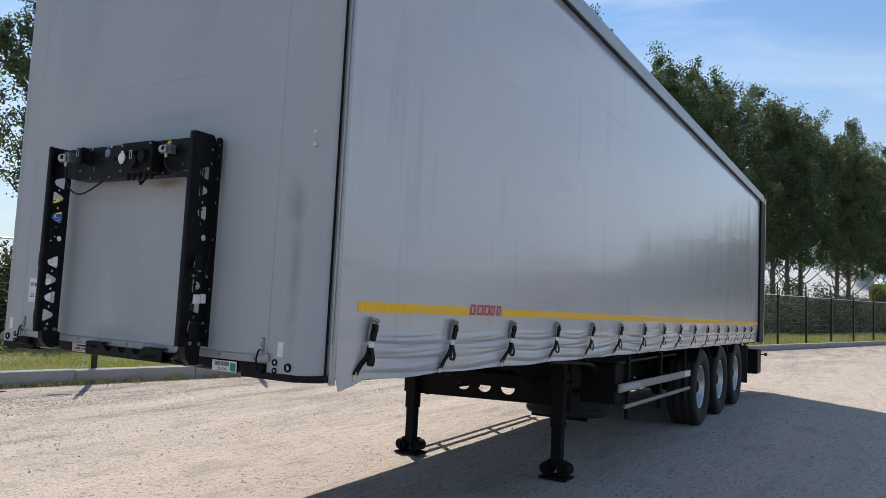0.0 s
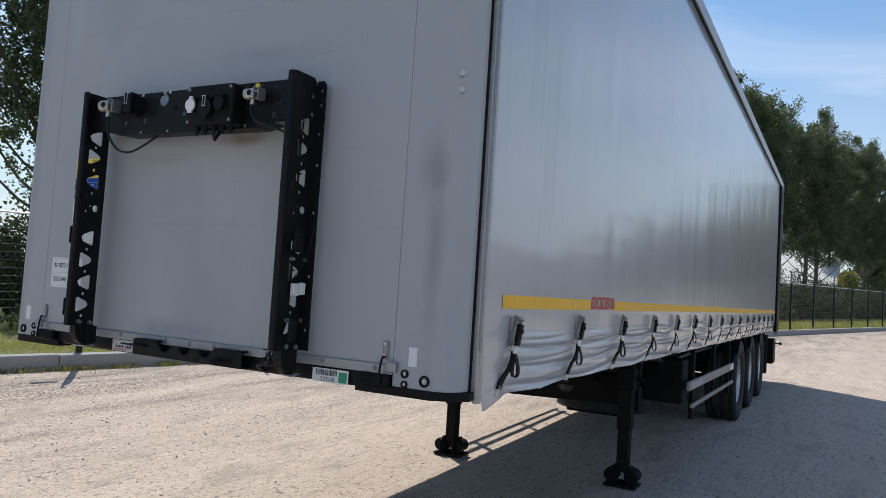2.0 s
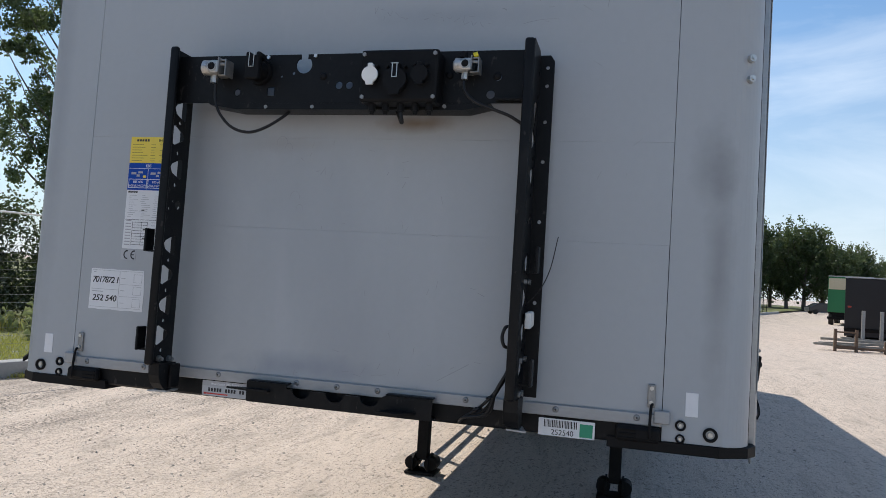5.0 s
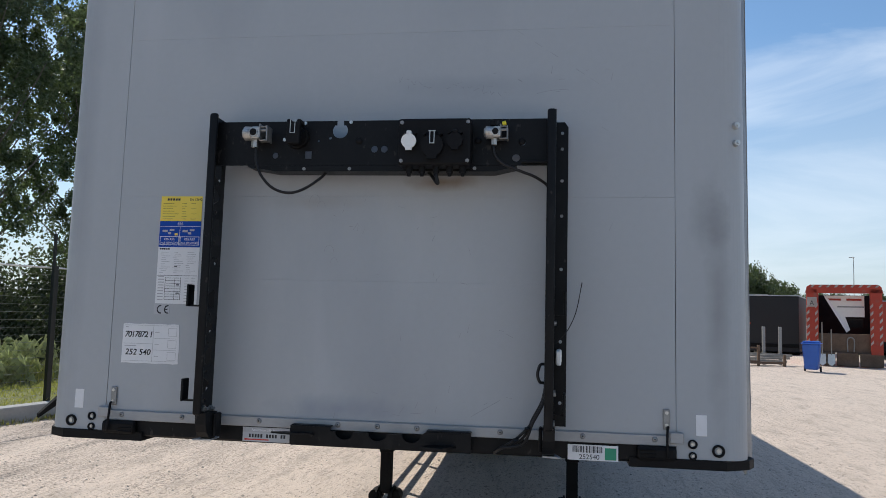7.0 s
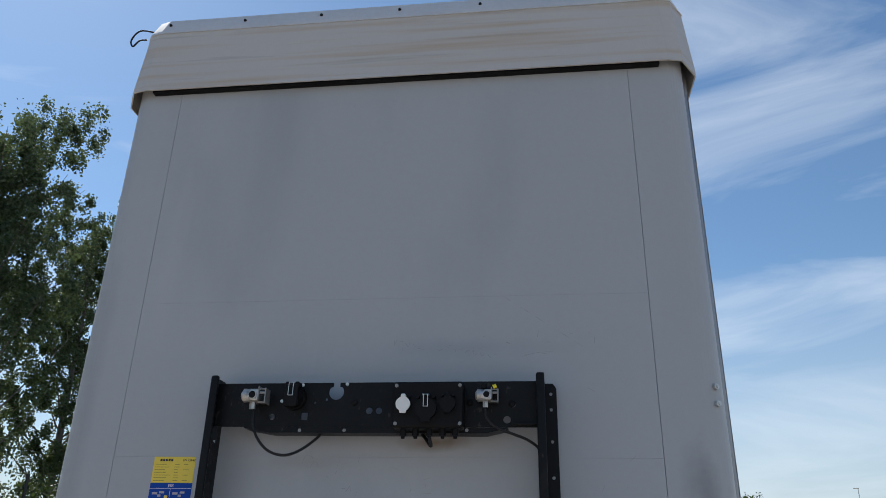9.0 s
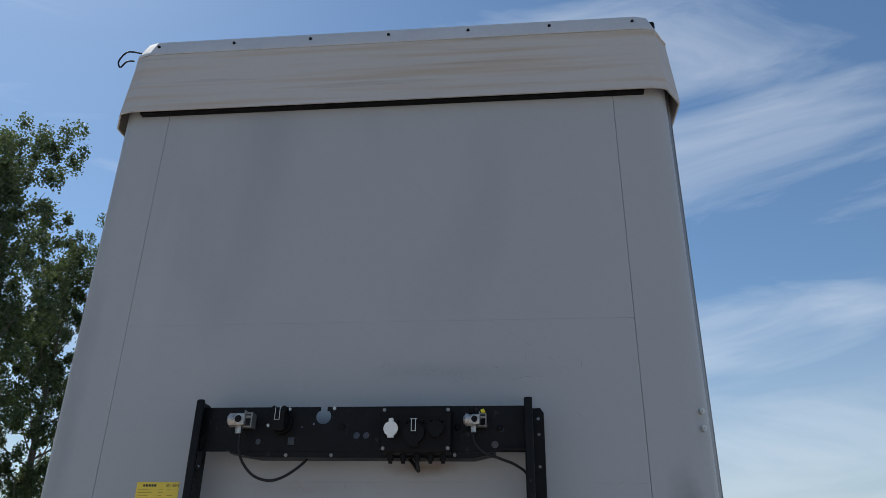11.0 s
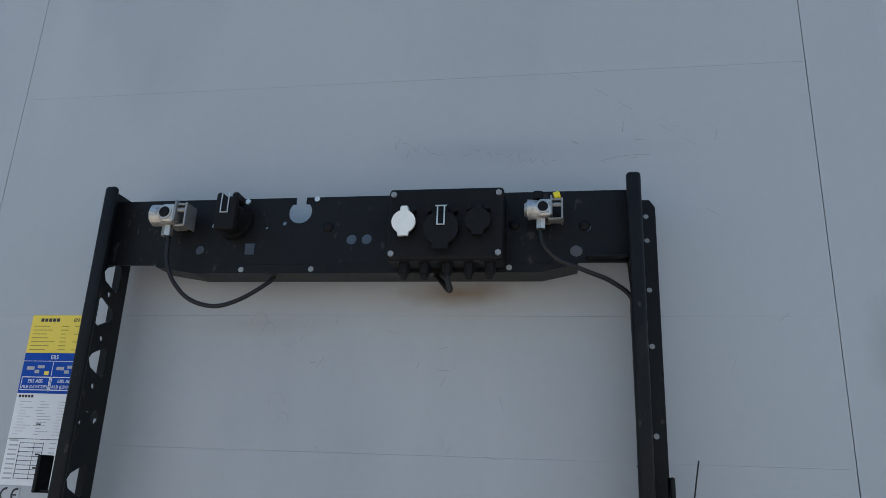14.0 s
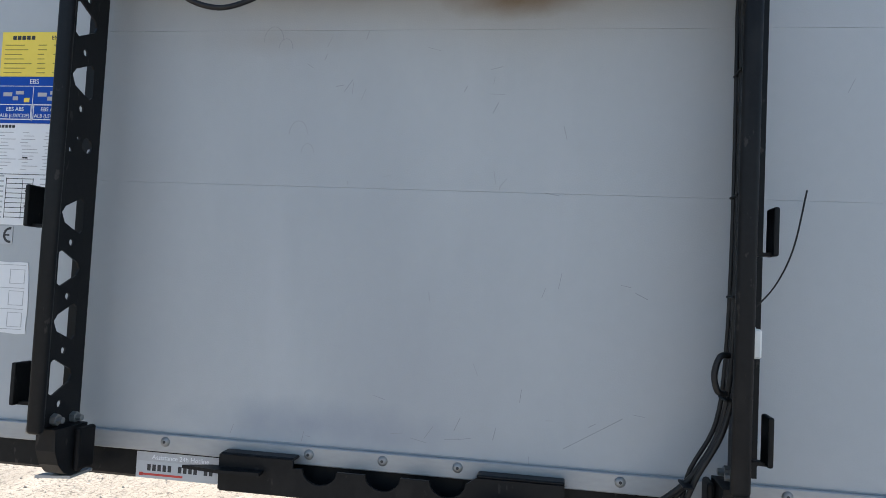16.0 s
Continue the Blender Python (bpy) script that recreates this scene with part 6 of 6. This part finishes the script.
# side guard, tool box, spare wheels, rear lamps
guard = part("side_guard", box(bmesh.new(), 1.205, 1.235, 4.55, 7.55, 0.79, 0.872, 0.006), ZINC_DARK, trailer, "dull grey side guard rails on dark posts")
part("guard_rail", box(bmesh.new(), 1.205, 1.235, 4.75, 7.55, 0.62, 0.66, 0.006), ZINC_DARK, guard)
for y in (4.95, 6.2, 7.4):
    part("guard_post", box(bmesh.new(), 1.165, 1.203, y - 0.03, y + 0.03, 0.50, 1.14, 0.004), CHASSIS, guard)
part("marker_plate", box(bmesh.new(), 1.2355, 1.2375, 4.62, 5.25, 0.805, 0.86), FAINT, guard)
part("marker_plate", box(bmesh.new(), 1.2355, 1.2375, 7.22, 7.50, 0.80, 0.865), PAPER, guard)
guard = part("side_guard", box(bmesh.new(), -1.235, -1.205, 4.55, 7.55, 0.79, 0.872, 0.006), ZINC_DARK, trailer)
part("guard_rail", box(bmesh.new(), -1.235, -1.205, 4.55, 7.55, 0.55, 0.62, 0.006), ZINC_DARK, guard)
for y in (4.95, 6.2, 7.4):
    part("guard_post", box(bmesh.new(), -1.203, -1.165, y - 0.03, y + 0.03, 0.50, 1.14, 0.004), CHASSIS, guard)
part("battery_box", box(bmesh.new(), 0.80, 1.16, 4.62, 4.90, 0.66, 1.05, 0.02, 2), CHASSIS, trailer)
carrier = part("spare_wheel_carrier", box(bmesh.new(), -0.45, 0.28, 6.3, 6.36, 0.215, 0.25), CHASSIS, trailer)
part("carrier_bar", box(bmesh.new(), -0.45, 0.28, 6.9, 6.96, 0.215, 0.25), CHASSIS, carrier)
for x in (-0.3, 0.2):
    part("carrier_hanger", box(bmesh.new(), x - 0.02, x + 0.02, 6.3, 6.96, 0.25, 0.258), CHASSIS, carrier)
part("carrier_hanger", box(bmesh.new(), -0.10, -0.06, 6.60, 6.66, 0.22, 1.13), CHASSIS, carrier)
spare = again("spare_wheel", tyre_mesh, trailer, Matrix.Translation((-0.08, 6.60, 0.45)) @ Matrix.Rotation(radians(90), 4, "Y"))
again("rim", rim_mesh, spare, Matrix())
bm = rod(bmesh.new(), (0.30, 5.3, 0.95), (0.30, 7.3, 0.95), 0.14, seg=24)
part("air_tank", bm, CHASSIS, trailer)
part("air_line", hose(bmesh.new(), [(0.9, 3.2, 1.12), (1.0, 4.3, 1.06), (0.98, 4.6, 0.98), (1.02, 5.2, 1.04), (1.0, 6.5, 1.05), (1.02, 7.6, 1.06)], 0.02, 8), CABLE, trailer, smooth=True)
lamps = part("rear_bar", box(bmesh.new(), -1.2, 1.2, LENGTH - 0.06, LENGTH + 0.06, 0.60, 0.74, 0.015), CHASSIS, trailer)
for side in (-1, 1):
    part("mud_flap", box(bmesh.new(), side * 1.04 - 0.2, side * 1.04 + 0.2, 12.15, 12.17, 0.42, 1.1, 0.004), RUBBER, trailer)
    part("lamp_cluster", box(bmesh.new(), side * 1.04 - 0.22, side * 1.04 + 0.22, LENGTH - 0.40, LENGTH + 0.05, 0.52, 1.0, 0.03, 2), PLASTIC, lamps)
    part("marker_arm", rod(bmesh.new(), (side * 1.22, LENGTH, 0.90), (side * 1.34, LENGTH + 0.05, 0.90), 0.014, seg=8), RUBBER, lamps)
    part("marker_lamp", box(bmesh.new(), side * 1.34 - 0.02, side * 1.34 + 0.03, LENGTH + 0.02, LENGTH + 0.09, 0.87, 0.93, 0.01), RUBBER, lamps)
    part("bump_stop", rod(bmesh.new(), (side * 1.1, LENGTH + 0.05, 0.92), (side * 1.1, LENGTH + 0.16, 0.92), 0.06, seg=14), RUBBER, lamps)


# ---- the far side of the yard ----
RED_PAINT = surface("worn_red_paint", (0.32, 0.030, 0.013), (0.46, 0.048, 0.020), 0.55, 0.0, 2, 20)
layer(RED_PAINT, (0.18, 0.11, 0.08), 3, 0.58, 0.15, (1, 1, 1), 0.7)
BIN_BLUE = surface("blue_bin_plastic", (0.02, 0.10, 0.42), (0.03, 0.13, 0.50), 0.4, 0.0, 5, 40)
TARP_BLACK = surface("black_tarpaulin", (0.005, 0.0055, 0.007), (0.010, 0.011, 0.013), 0.6, 0.0, 1, 12, 0.1, 20)
GREEN_PAINT = surface("green_truck_paint", (0.010, 0.13, 0.045), (0.014, 0.17, 0.06), 0.5, 0.0, 1, 12)
CREAM = surface("cream_panel", (0.48, 0.42, 0.28), (0.56, 0.50, 0.36), 0.6, 0.0, 1, 12)
FADED = surface("faded_white_paint", (0.28, 0.22, 0.19), (0.50, 0.46, 0.42), 0.7, 0.0, 6, 30)
WOOD = surface("weathered_timber", (0.22, 0.20, 0.17), (0.38, 0.35, 0.30), 0.85, 0.0, 3, 30, axis=(1, 0.3, 1))
RUST = surface("dirty_steel", (0.075, 0.045, 0.028), (0.18, 0.12, 0.08), 0.8, 0.0, 3, 20)


def wheelie_bin(m):
    b = root("wheelie_bin", m, "blue plastic wheelie bin with closed lid on the gravel", "bin")
    bm = bmesh.new()
    lower, upper = (0.22, 0.26), (0.29, 0.36)
    ring = [[bm.verts.new((x * w, y * d, z)) for x, y in ((-1, -1), (1, -1), (1, 1), (-1, 1))] for z, (w, d) in ((0.09, lower), (1.0, upper))]
    bm.faces.new(ring[0][::-1]), bm.faces.new(ring[1])
    for k in range(4):
        bm.faces.new((ring[0][k], ring[0][(k + 1) % 4], ring[1][(k + 1) % 4], ring[1][k]))
    bmesh.ops.bevel(bm, geom=bm.edges[:], offset=0.03, segments=2, affect="EDGES")
    part("body", bm, BIN_BLUE, b)
    bm = box(bmesh.new(), -0.325, 0.325, -0.40, 0.40, 1.0, 1.045, 0.02, 2)
    box(bm, -0.27, 0.27, -0.33, 0.30, 1.04, 1.11, 0.03, 2)
    part("lid", bm, BIN_BLUE, b)
    part("handle", rod(bmesh.new(), (-0.28, 0.43, 1.03), (0.28, 0.43, 1.03), 0.018), BIN_BLUE, b)
    for x in (-0.26, 0.26):
        part("wheel", rod(bmesh.new(), (x - 0.03, 0.26, 0.10), (x + 0.03, 0.26, 0.10), 0.10, seg=20), RUBBER, b)
    return b


# these things stand on rays from the front of the trailer, in the middle distance
MIDDLE = Matrix.Translation((0.65, -2.45, 0)) @ Matrix.Scale(0.86, 4) @ Matrix.Translation((-0.65, 2.45, 0))
wheelie_bin(MIDDLE @ pose(10.87, 28.4, 0, 0, 0, -24) @ Matrix.Scale(1.08, 4))

# a red steel portal body with a white hopper inside
portal = root("skip_body", MIDDLE @ pose(13.68, 32.7, 0, 0, 0, -21) @ Matrix.Scale(0.88, 4, (1, 0, 0)), "worn red steel skip body with striped posts and a white hopper", "skip")
for x in (-1.42, 1.42):
    part("post", box(bmesh.new(), x - 0.27, x + 0.27, -0.25, 0.35, 0.55, 3.45, 0.03), RED_PAINT, portal)
    bm = bmesh.new()
    for k in range(6):
        z = 0.95 + 0.32 * k
        for a, b in ((x - 0.26, x - 0.13), (x + 0.13, x + 0.26)):
            prism(bm, [(a, z), (b, z + 0.13), (b, z + 0.26), (a, z + 0.13)], Matrix.Translation((0, -0.255, 0)) @ UPRIGHT, 0.004)
    tagged(part("warning_stripe", bm, FADED, portal, "faded white diagonal stripes"), kind="stuff")
bm = bmesh.new()
prism(bm, [(-1.74, 3.25), (1.74, 3.25), (1.66, 3.52), (1.5, 3.62), (-1.5, 3.62), (-1.66, 3.52)], Matrix.Translation((0, 0.3, 0)) @ UPRIGHT, 0.55)
part("header_beam", bm, RED_PAINT, portal)
sign = part("sign_plate", box(bmesh.new(), -1.66, -1.20, -0.262, -0.254, 2.62, 3.06, 0.004), FADED, portal, "white plate with a black letter")
lettering("printed_letter", "A", 0.30, INK, sign, front(-1.43, -0.266, 2.70))
bm = bmesh.new()
for k in range(9):
    x = -1.5 + 0.36 * k
    prism(bm, [(x, 3.50), (x + 0.12, 3.50), (x + 0.22, 3.60), (x + 0.10, 3.60)], Matrix.Translation((0, -0.255, 0)) @ UPRIGHT, 0.004)
tagged(part("warning_stripe", bm, FADED, portal, "faded white diagonal stripes"), kind="stuff")
bm = bmesh.new()
prism(bm, [(-0.87, 3.15), (0.92, 3.15), (0.92, 2.20), (0.05, 2.20), (0.26, 1.64), (0.10, 1.52)], Matrix.Translation((0, 0.5, 0)) @ UPRIGHT, 0.05)
hopper = part("hopper", bm, WHITE, portal, "white sheet-metal hopper with a diagonal chute")
bm = bmesh.new()
prism(bm, [(-0.92, 3.15), (-0.80, 3.15), (0.26, 1.62), (0.10, 1.50)], Matrix.Translation((0, 0.42, 0)) @ UPRIGHT, 0.05)
part("chute_edge", bm, PAPER, hopper)
part("seam", box(bmesh.new(), -0.30, 0.90, 0.44, 0.45, 2.62, 2.68), ZINC_DARK, hopper)
for x0, x1 in ((-0.78, -0.12), (0.12, 0.80)):
    part("printed_bar", box(bmesh.new(), x0, x1, 0.44, 0.45, 2.93, 3.02), RED_PAINT, hopper)
part("ram", box(bmesh.new(), -0.05, 0.86, 0.60, 1.10, 1.72, 2.12, 0.02), CHASSIS, portal)
part("side", box(bmesh.new(), -1.44, -1.36, 0.35, 5.0, 0.5, 3.3, 0.01), RED_PAINT, portal)
part("side", box(bmesh.new(), 1.36, 1.44, 0.35, 5.0, 0.5, 3.3, 0.01), RED_PAINT, portal)
part("back_wall", box(bmesh.new(), -1.42, 1.42, 4.9, 5.0, 0.5, 3.3, 0.01), CHASSIS, portal)
part("tailgate", box(bmesh.new(), -1.25, 1.25, -0.05, 0.1, 0.60, 1.45, 0.02), RUST, portal)
for x0, x1 in ((-1.68, -0.42), (-0.36, 0.62), (0.68, 1.70)):
    part("base_block", box(bmesh.new(), x0, x1, -0.24, 0.1, 0.02, 0.62, 0.05, 2), RUST, portal)
part("brace_tube", hose(bmesh.new(), [(0.15, -0.07, 0.66), (0.15, -0.09, 1.22), (0.42, -0.09, 1.22), (0.42, -0.07, 0.66)], 0.03, 8, 4), ZINC_DARK, portal)
for k, x in enumerate((-0.62, -0.28)):
    tool = root("shovel", MIDDLE @ pose(13.30 + x, 32.3 - 0.35 * x, 0.0, -7, 0, -21), "long-handled shovel leaning against the red skip body", "shovel", "shovels by the skip")
    part("handle", rod(bmesh.new(), (0, 0, 0.5), (0, 0, 1.95 - 0.3 * k), 0.022, seg=8), WOOD, tool)
    bm = bmesh.new()
    prism(bm, [(-0.13, 0.55), (0.13, 0.55), (0.15, 0.15), (0.0, 0.0), (-0.15, 0.15)], UPRIGHT, 0.012)
    part("blade", bm, ZINC, tool)


def box_trailer(m, w, h, l, skin, label, cream=False, low=0.95):
    b = root("box_trailer", m, label, "trailer")
    part("body", box(bmesh.new(), -w / 2, w / 2, 0, l, low, h, 0.04, 2), skin, b)
    part("roof", box(bmesh.new(), -w / 2 - 0.02, w / 2 + 0.02, -0.02, l + 0.02, h, h + 0.06, 0.01), ALU, b)
    part("chassis", box(bmesh.new(), -w / 2 + 0.3, w / 2 - 0.3, 0.1, l - 0.1, 0.55, 0.95), CHASSIS, b)
    part("bumper", box(bmesh.new(), -w / 2, w / 2, -0.06, 0.06, 0.42, 0.62, 0.02), CHASSIS, b)
    if cream:
        part("upper_panel", box(bmesh.new(), -w / 2 + 0.03, w / 2 - 0.03, -0.02, 0.0, h - 0.95, h - 0.12, 0.004), CREAM, b, "cream upper panel")
    for x in (-w / 2 + 0.2, w / 2 - 0.2):
        for y in (1.0, l - 2.2, l - 1.0):
            wheel = part("wheel", rod(bmesh.new(), (x - 0.16, y, 0.5), (x + 0.16, y, 0.5), 0.5, seg=20), RUBBER, b)
            part("rim", rod(bmesh.new(), (x - 0.17, y, 0.5), (x + 0.17, y, 0.5), 0.27, seg=16), RIM, wheel)
    return b


dark_trailer = box_trailer(MIDDLE @ pose(13.50, 42.85, 0, 0, 0, -21.8), 2.90, 3.36, 6.0, TARP_BLACK, "parked trailer with a plain black tarpaulin front", low=0.15)
part("lamp", box(bmesh.new(), -1.30, -1.12, -0.03, 0.0, 1.72, 1.82, 0.01), RED_PAINT, dark_trailer, "small red lamp")
box_trailer(pose(16.05, 58, 0, 0, 0, -17), 2.9, 3.6, 9.0, GREEN_PAINT, "parked green box trailer with cream upper panel", True)
box_trailer(MIDDLE @ pose(19.6, 40.0, 0, 0, 0, -4), 2.9, 3.1, 8.0, RED_PAINT, "parked red box trailer beside the skip")

# steel stillage with timber
rack = root("stillage", MIDDLE @ pose(9.56, 31.0, 0, 0, 0, 6), "low steel stillage frame stacked with weathered timber", "stillage")
for x, h in ((-0.78, 0.9), (0.02, 0.9), (1.12, 0.5)):
    part("post", box(bmesh.new(), x - 0.05, x + 0.05, -0.06, 0.06, 0, h, 0.008), RUST, rack)
for z in (0.18, 0.75):
    part("rail", box(bmesh.new(), -0.75, 0.0, -0.03, 0.03, z, z + 0.06, 0.005), RUST, rack)
part("base_rail", box(bmesh.new(), -0.8, 1.15, -0.05, 0.05, 0.1, 0.2, 0.005), RUST, rack)
for k, (x0, x1, y, z, t) in enumerate(((-1.5, 1.4, 0.30, 0.22, 2), (-1.2, 1.5, 0.5, 0.30, -3), (-0.6, 1.6, 0.7, 0.42, 1), (-0.3, 1.9, 0.9, 0.50, 4), (-1.0, 0.9, 1.1, 0.44, -2))):
    beam = tagged(part("timber_beam", box(bmesh.new(), x0, x1, -0.05, 0.05, -0.05, 0.05, 0.006), WOOD), "weathered timber beam lying across the stillage", "beam", "timber on the stillage")
    beam.matrix_world = MIDDLE @ pose(9.5, 31.0 + y, z, 0, t * 0.6, 6 + t * 2)
for x in (9.90, 10.60):
    p = tagged(part("stanchion", box(bmesh.new(), -0.06, 0.06, -0.06, 0.06, 0, 1.68, 0.01), ZINC_DARK), "upright galvanised steel stanchion on the gravel", "stanchion", "stanchions by the stillage")
    p.matrix_world = MIDDLE @ pose(x + 0.25, 32.3, 0, 0, 0, 6)
mast = root("lamp_mast", pose(52.4, 132, 0), "thin grey lamp mast far across the yard", "lamp mast")
part("pole", rod(bmesh.new(), (0, 0, 0), (0, 0, 12.6), 0.10, 0.06, 10), ZINC, mast)
part("lamp_head", box(bmesh.new(), -0.7, 0.15, -0.12, 0.12, 12.55, 12.7, 0.03), ZINC, mast)


def parked_car(m, paint, label):
    c = root("parked_car", m, label, "car", "cars far across the yard")
    bm = bmesh.new()
    prism(bm, [(-2.1, 0.35), (2.1, 0.35), (2.15, 0.75), (1.95, 0.95), (1.0, 1.0), (0.45, 1.42), (-1.0, 1.45), (-1.75, 1.0), (-2.1, 0.9)], Matrix.Translation((0, 0.85, 0)) @ UPRIGHT, 1.7)
    bmesh.ops.bevel(bm, geom=bm.edges[:], offset=0.04, segments=1, affect="EDGES")
    part("body", bm, paint, c)
    bm = bmesh.new()
    prism(bm, [(0.85, 1.02), (0.38, 1.36), (-0.95, 1.38), (-1.5, 1.02)], Matrix.Translation((0, 0.87, 0)) @ UPRIGHT, 1.74)
    part("windows", bm, GLASS_DARK, c)
    for x in (-1.3, 1.3):
        for y in (-0.8, 0.8):
            part("wheel", rod(bmesh.new(), (x, y - 0.1, 0.33), (x, y + 0.1, 0.33), 0.33, seg=16), RUBBER, c)


parked_car(pose(30.5, 128, 0, 0, 0, 20), TARP_BLACK, "dark parked car far across the yard")
parked_car(pose(24.5, 104, 0, 0, 0, 10), GLASS_DARK, "dark blue parked car far across the yard")

# a distant belt of trees that closes the yard
BELT = leafy("belt_leaf", (0.038, 0.066, 0.030), (0.095, 0.135, 0.060), (0.14, 0.18, 0.06))
near_belt = [poplar_meshes(70 + k, 11.0, 3.0, 10500, 0.33, 0.8, 0.56, green=BELT) for k in range(2)]
far_belt = [poplar_meshes(75 + k, 11.0, 2.9, 1600, 0.8, 0.8, 0.62, green=BELT) for k in range(2)]
for i in range(84):
    a = radians(3 + 92 * i / 83)
    r = 136 + 8 * math.sin(i * 2.3)
    x, y = r * math.sin(a), r * math.cos(a)
    size = (1.20 - 0.66 * min(1.0, max(0.0, (a - radians(11.5)) / radians(7.5)))) * (0.9 + 0.2 * ((i * 5) % 7) / 7)
    m = pose(x, y, -0.3, 0, 0, (i * 97) % 360) @ Matrix.Scale(size, 4)
    kinds = near_belt if i < 38 else far_belt
    plant("distant_tree", kinds[i % 2], ("trunk", "crown"), m, "broad green tree in the belt beyond the yard", "tree", "tree belt beyond the yard")
# unseen trees behind the camera, added to close the surroundings for reflections
for i in range(30):
    a = radians(95 + 170 * i / 29)
    m = pose(150 * math.sin(a), 150 * math.cos(a), -0.3, 0, 0, (i * 97) % 360)
    plant("distant_tree", far_belt[i % 2], ("trunk", "crown"), m, "broad green tree in the belt beyond the yard", "tree", "tree belt beyond the yard")
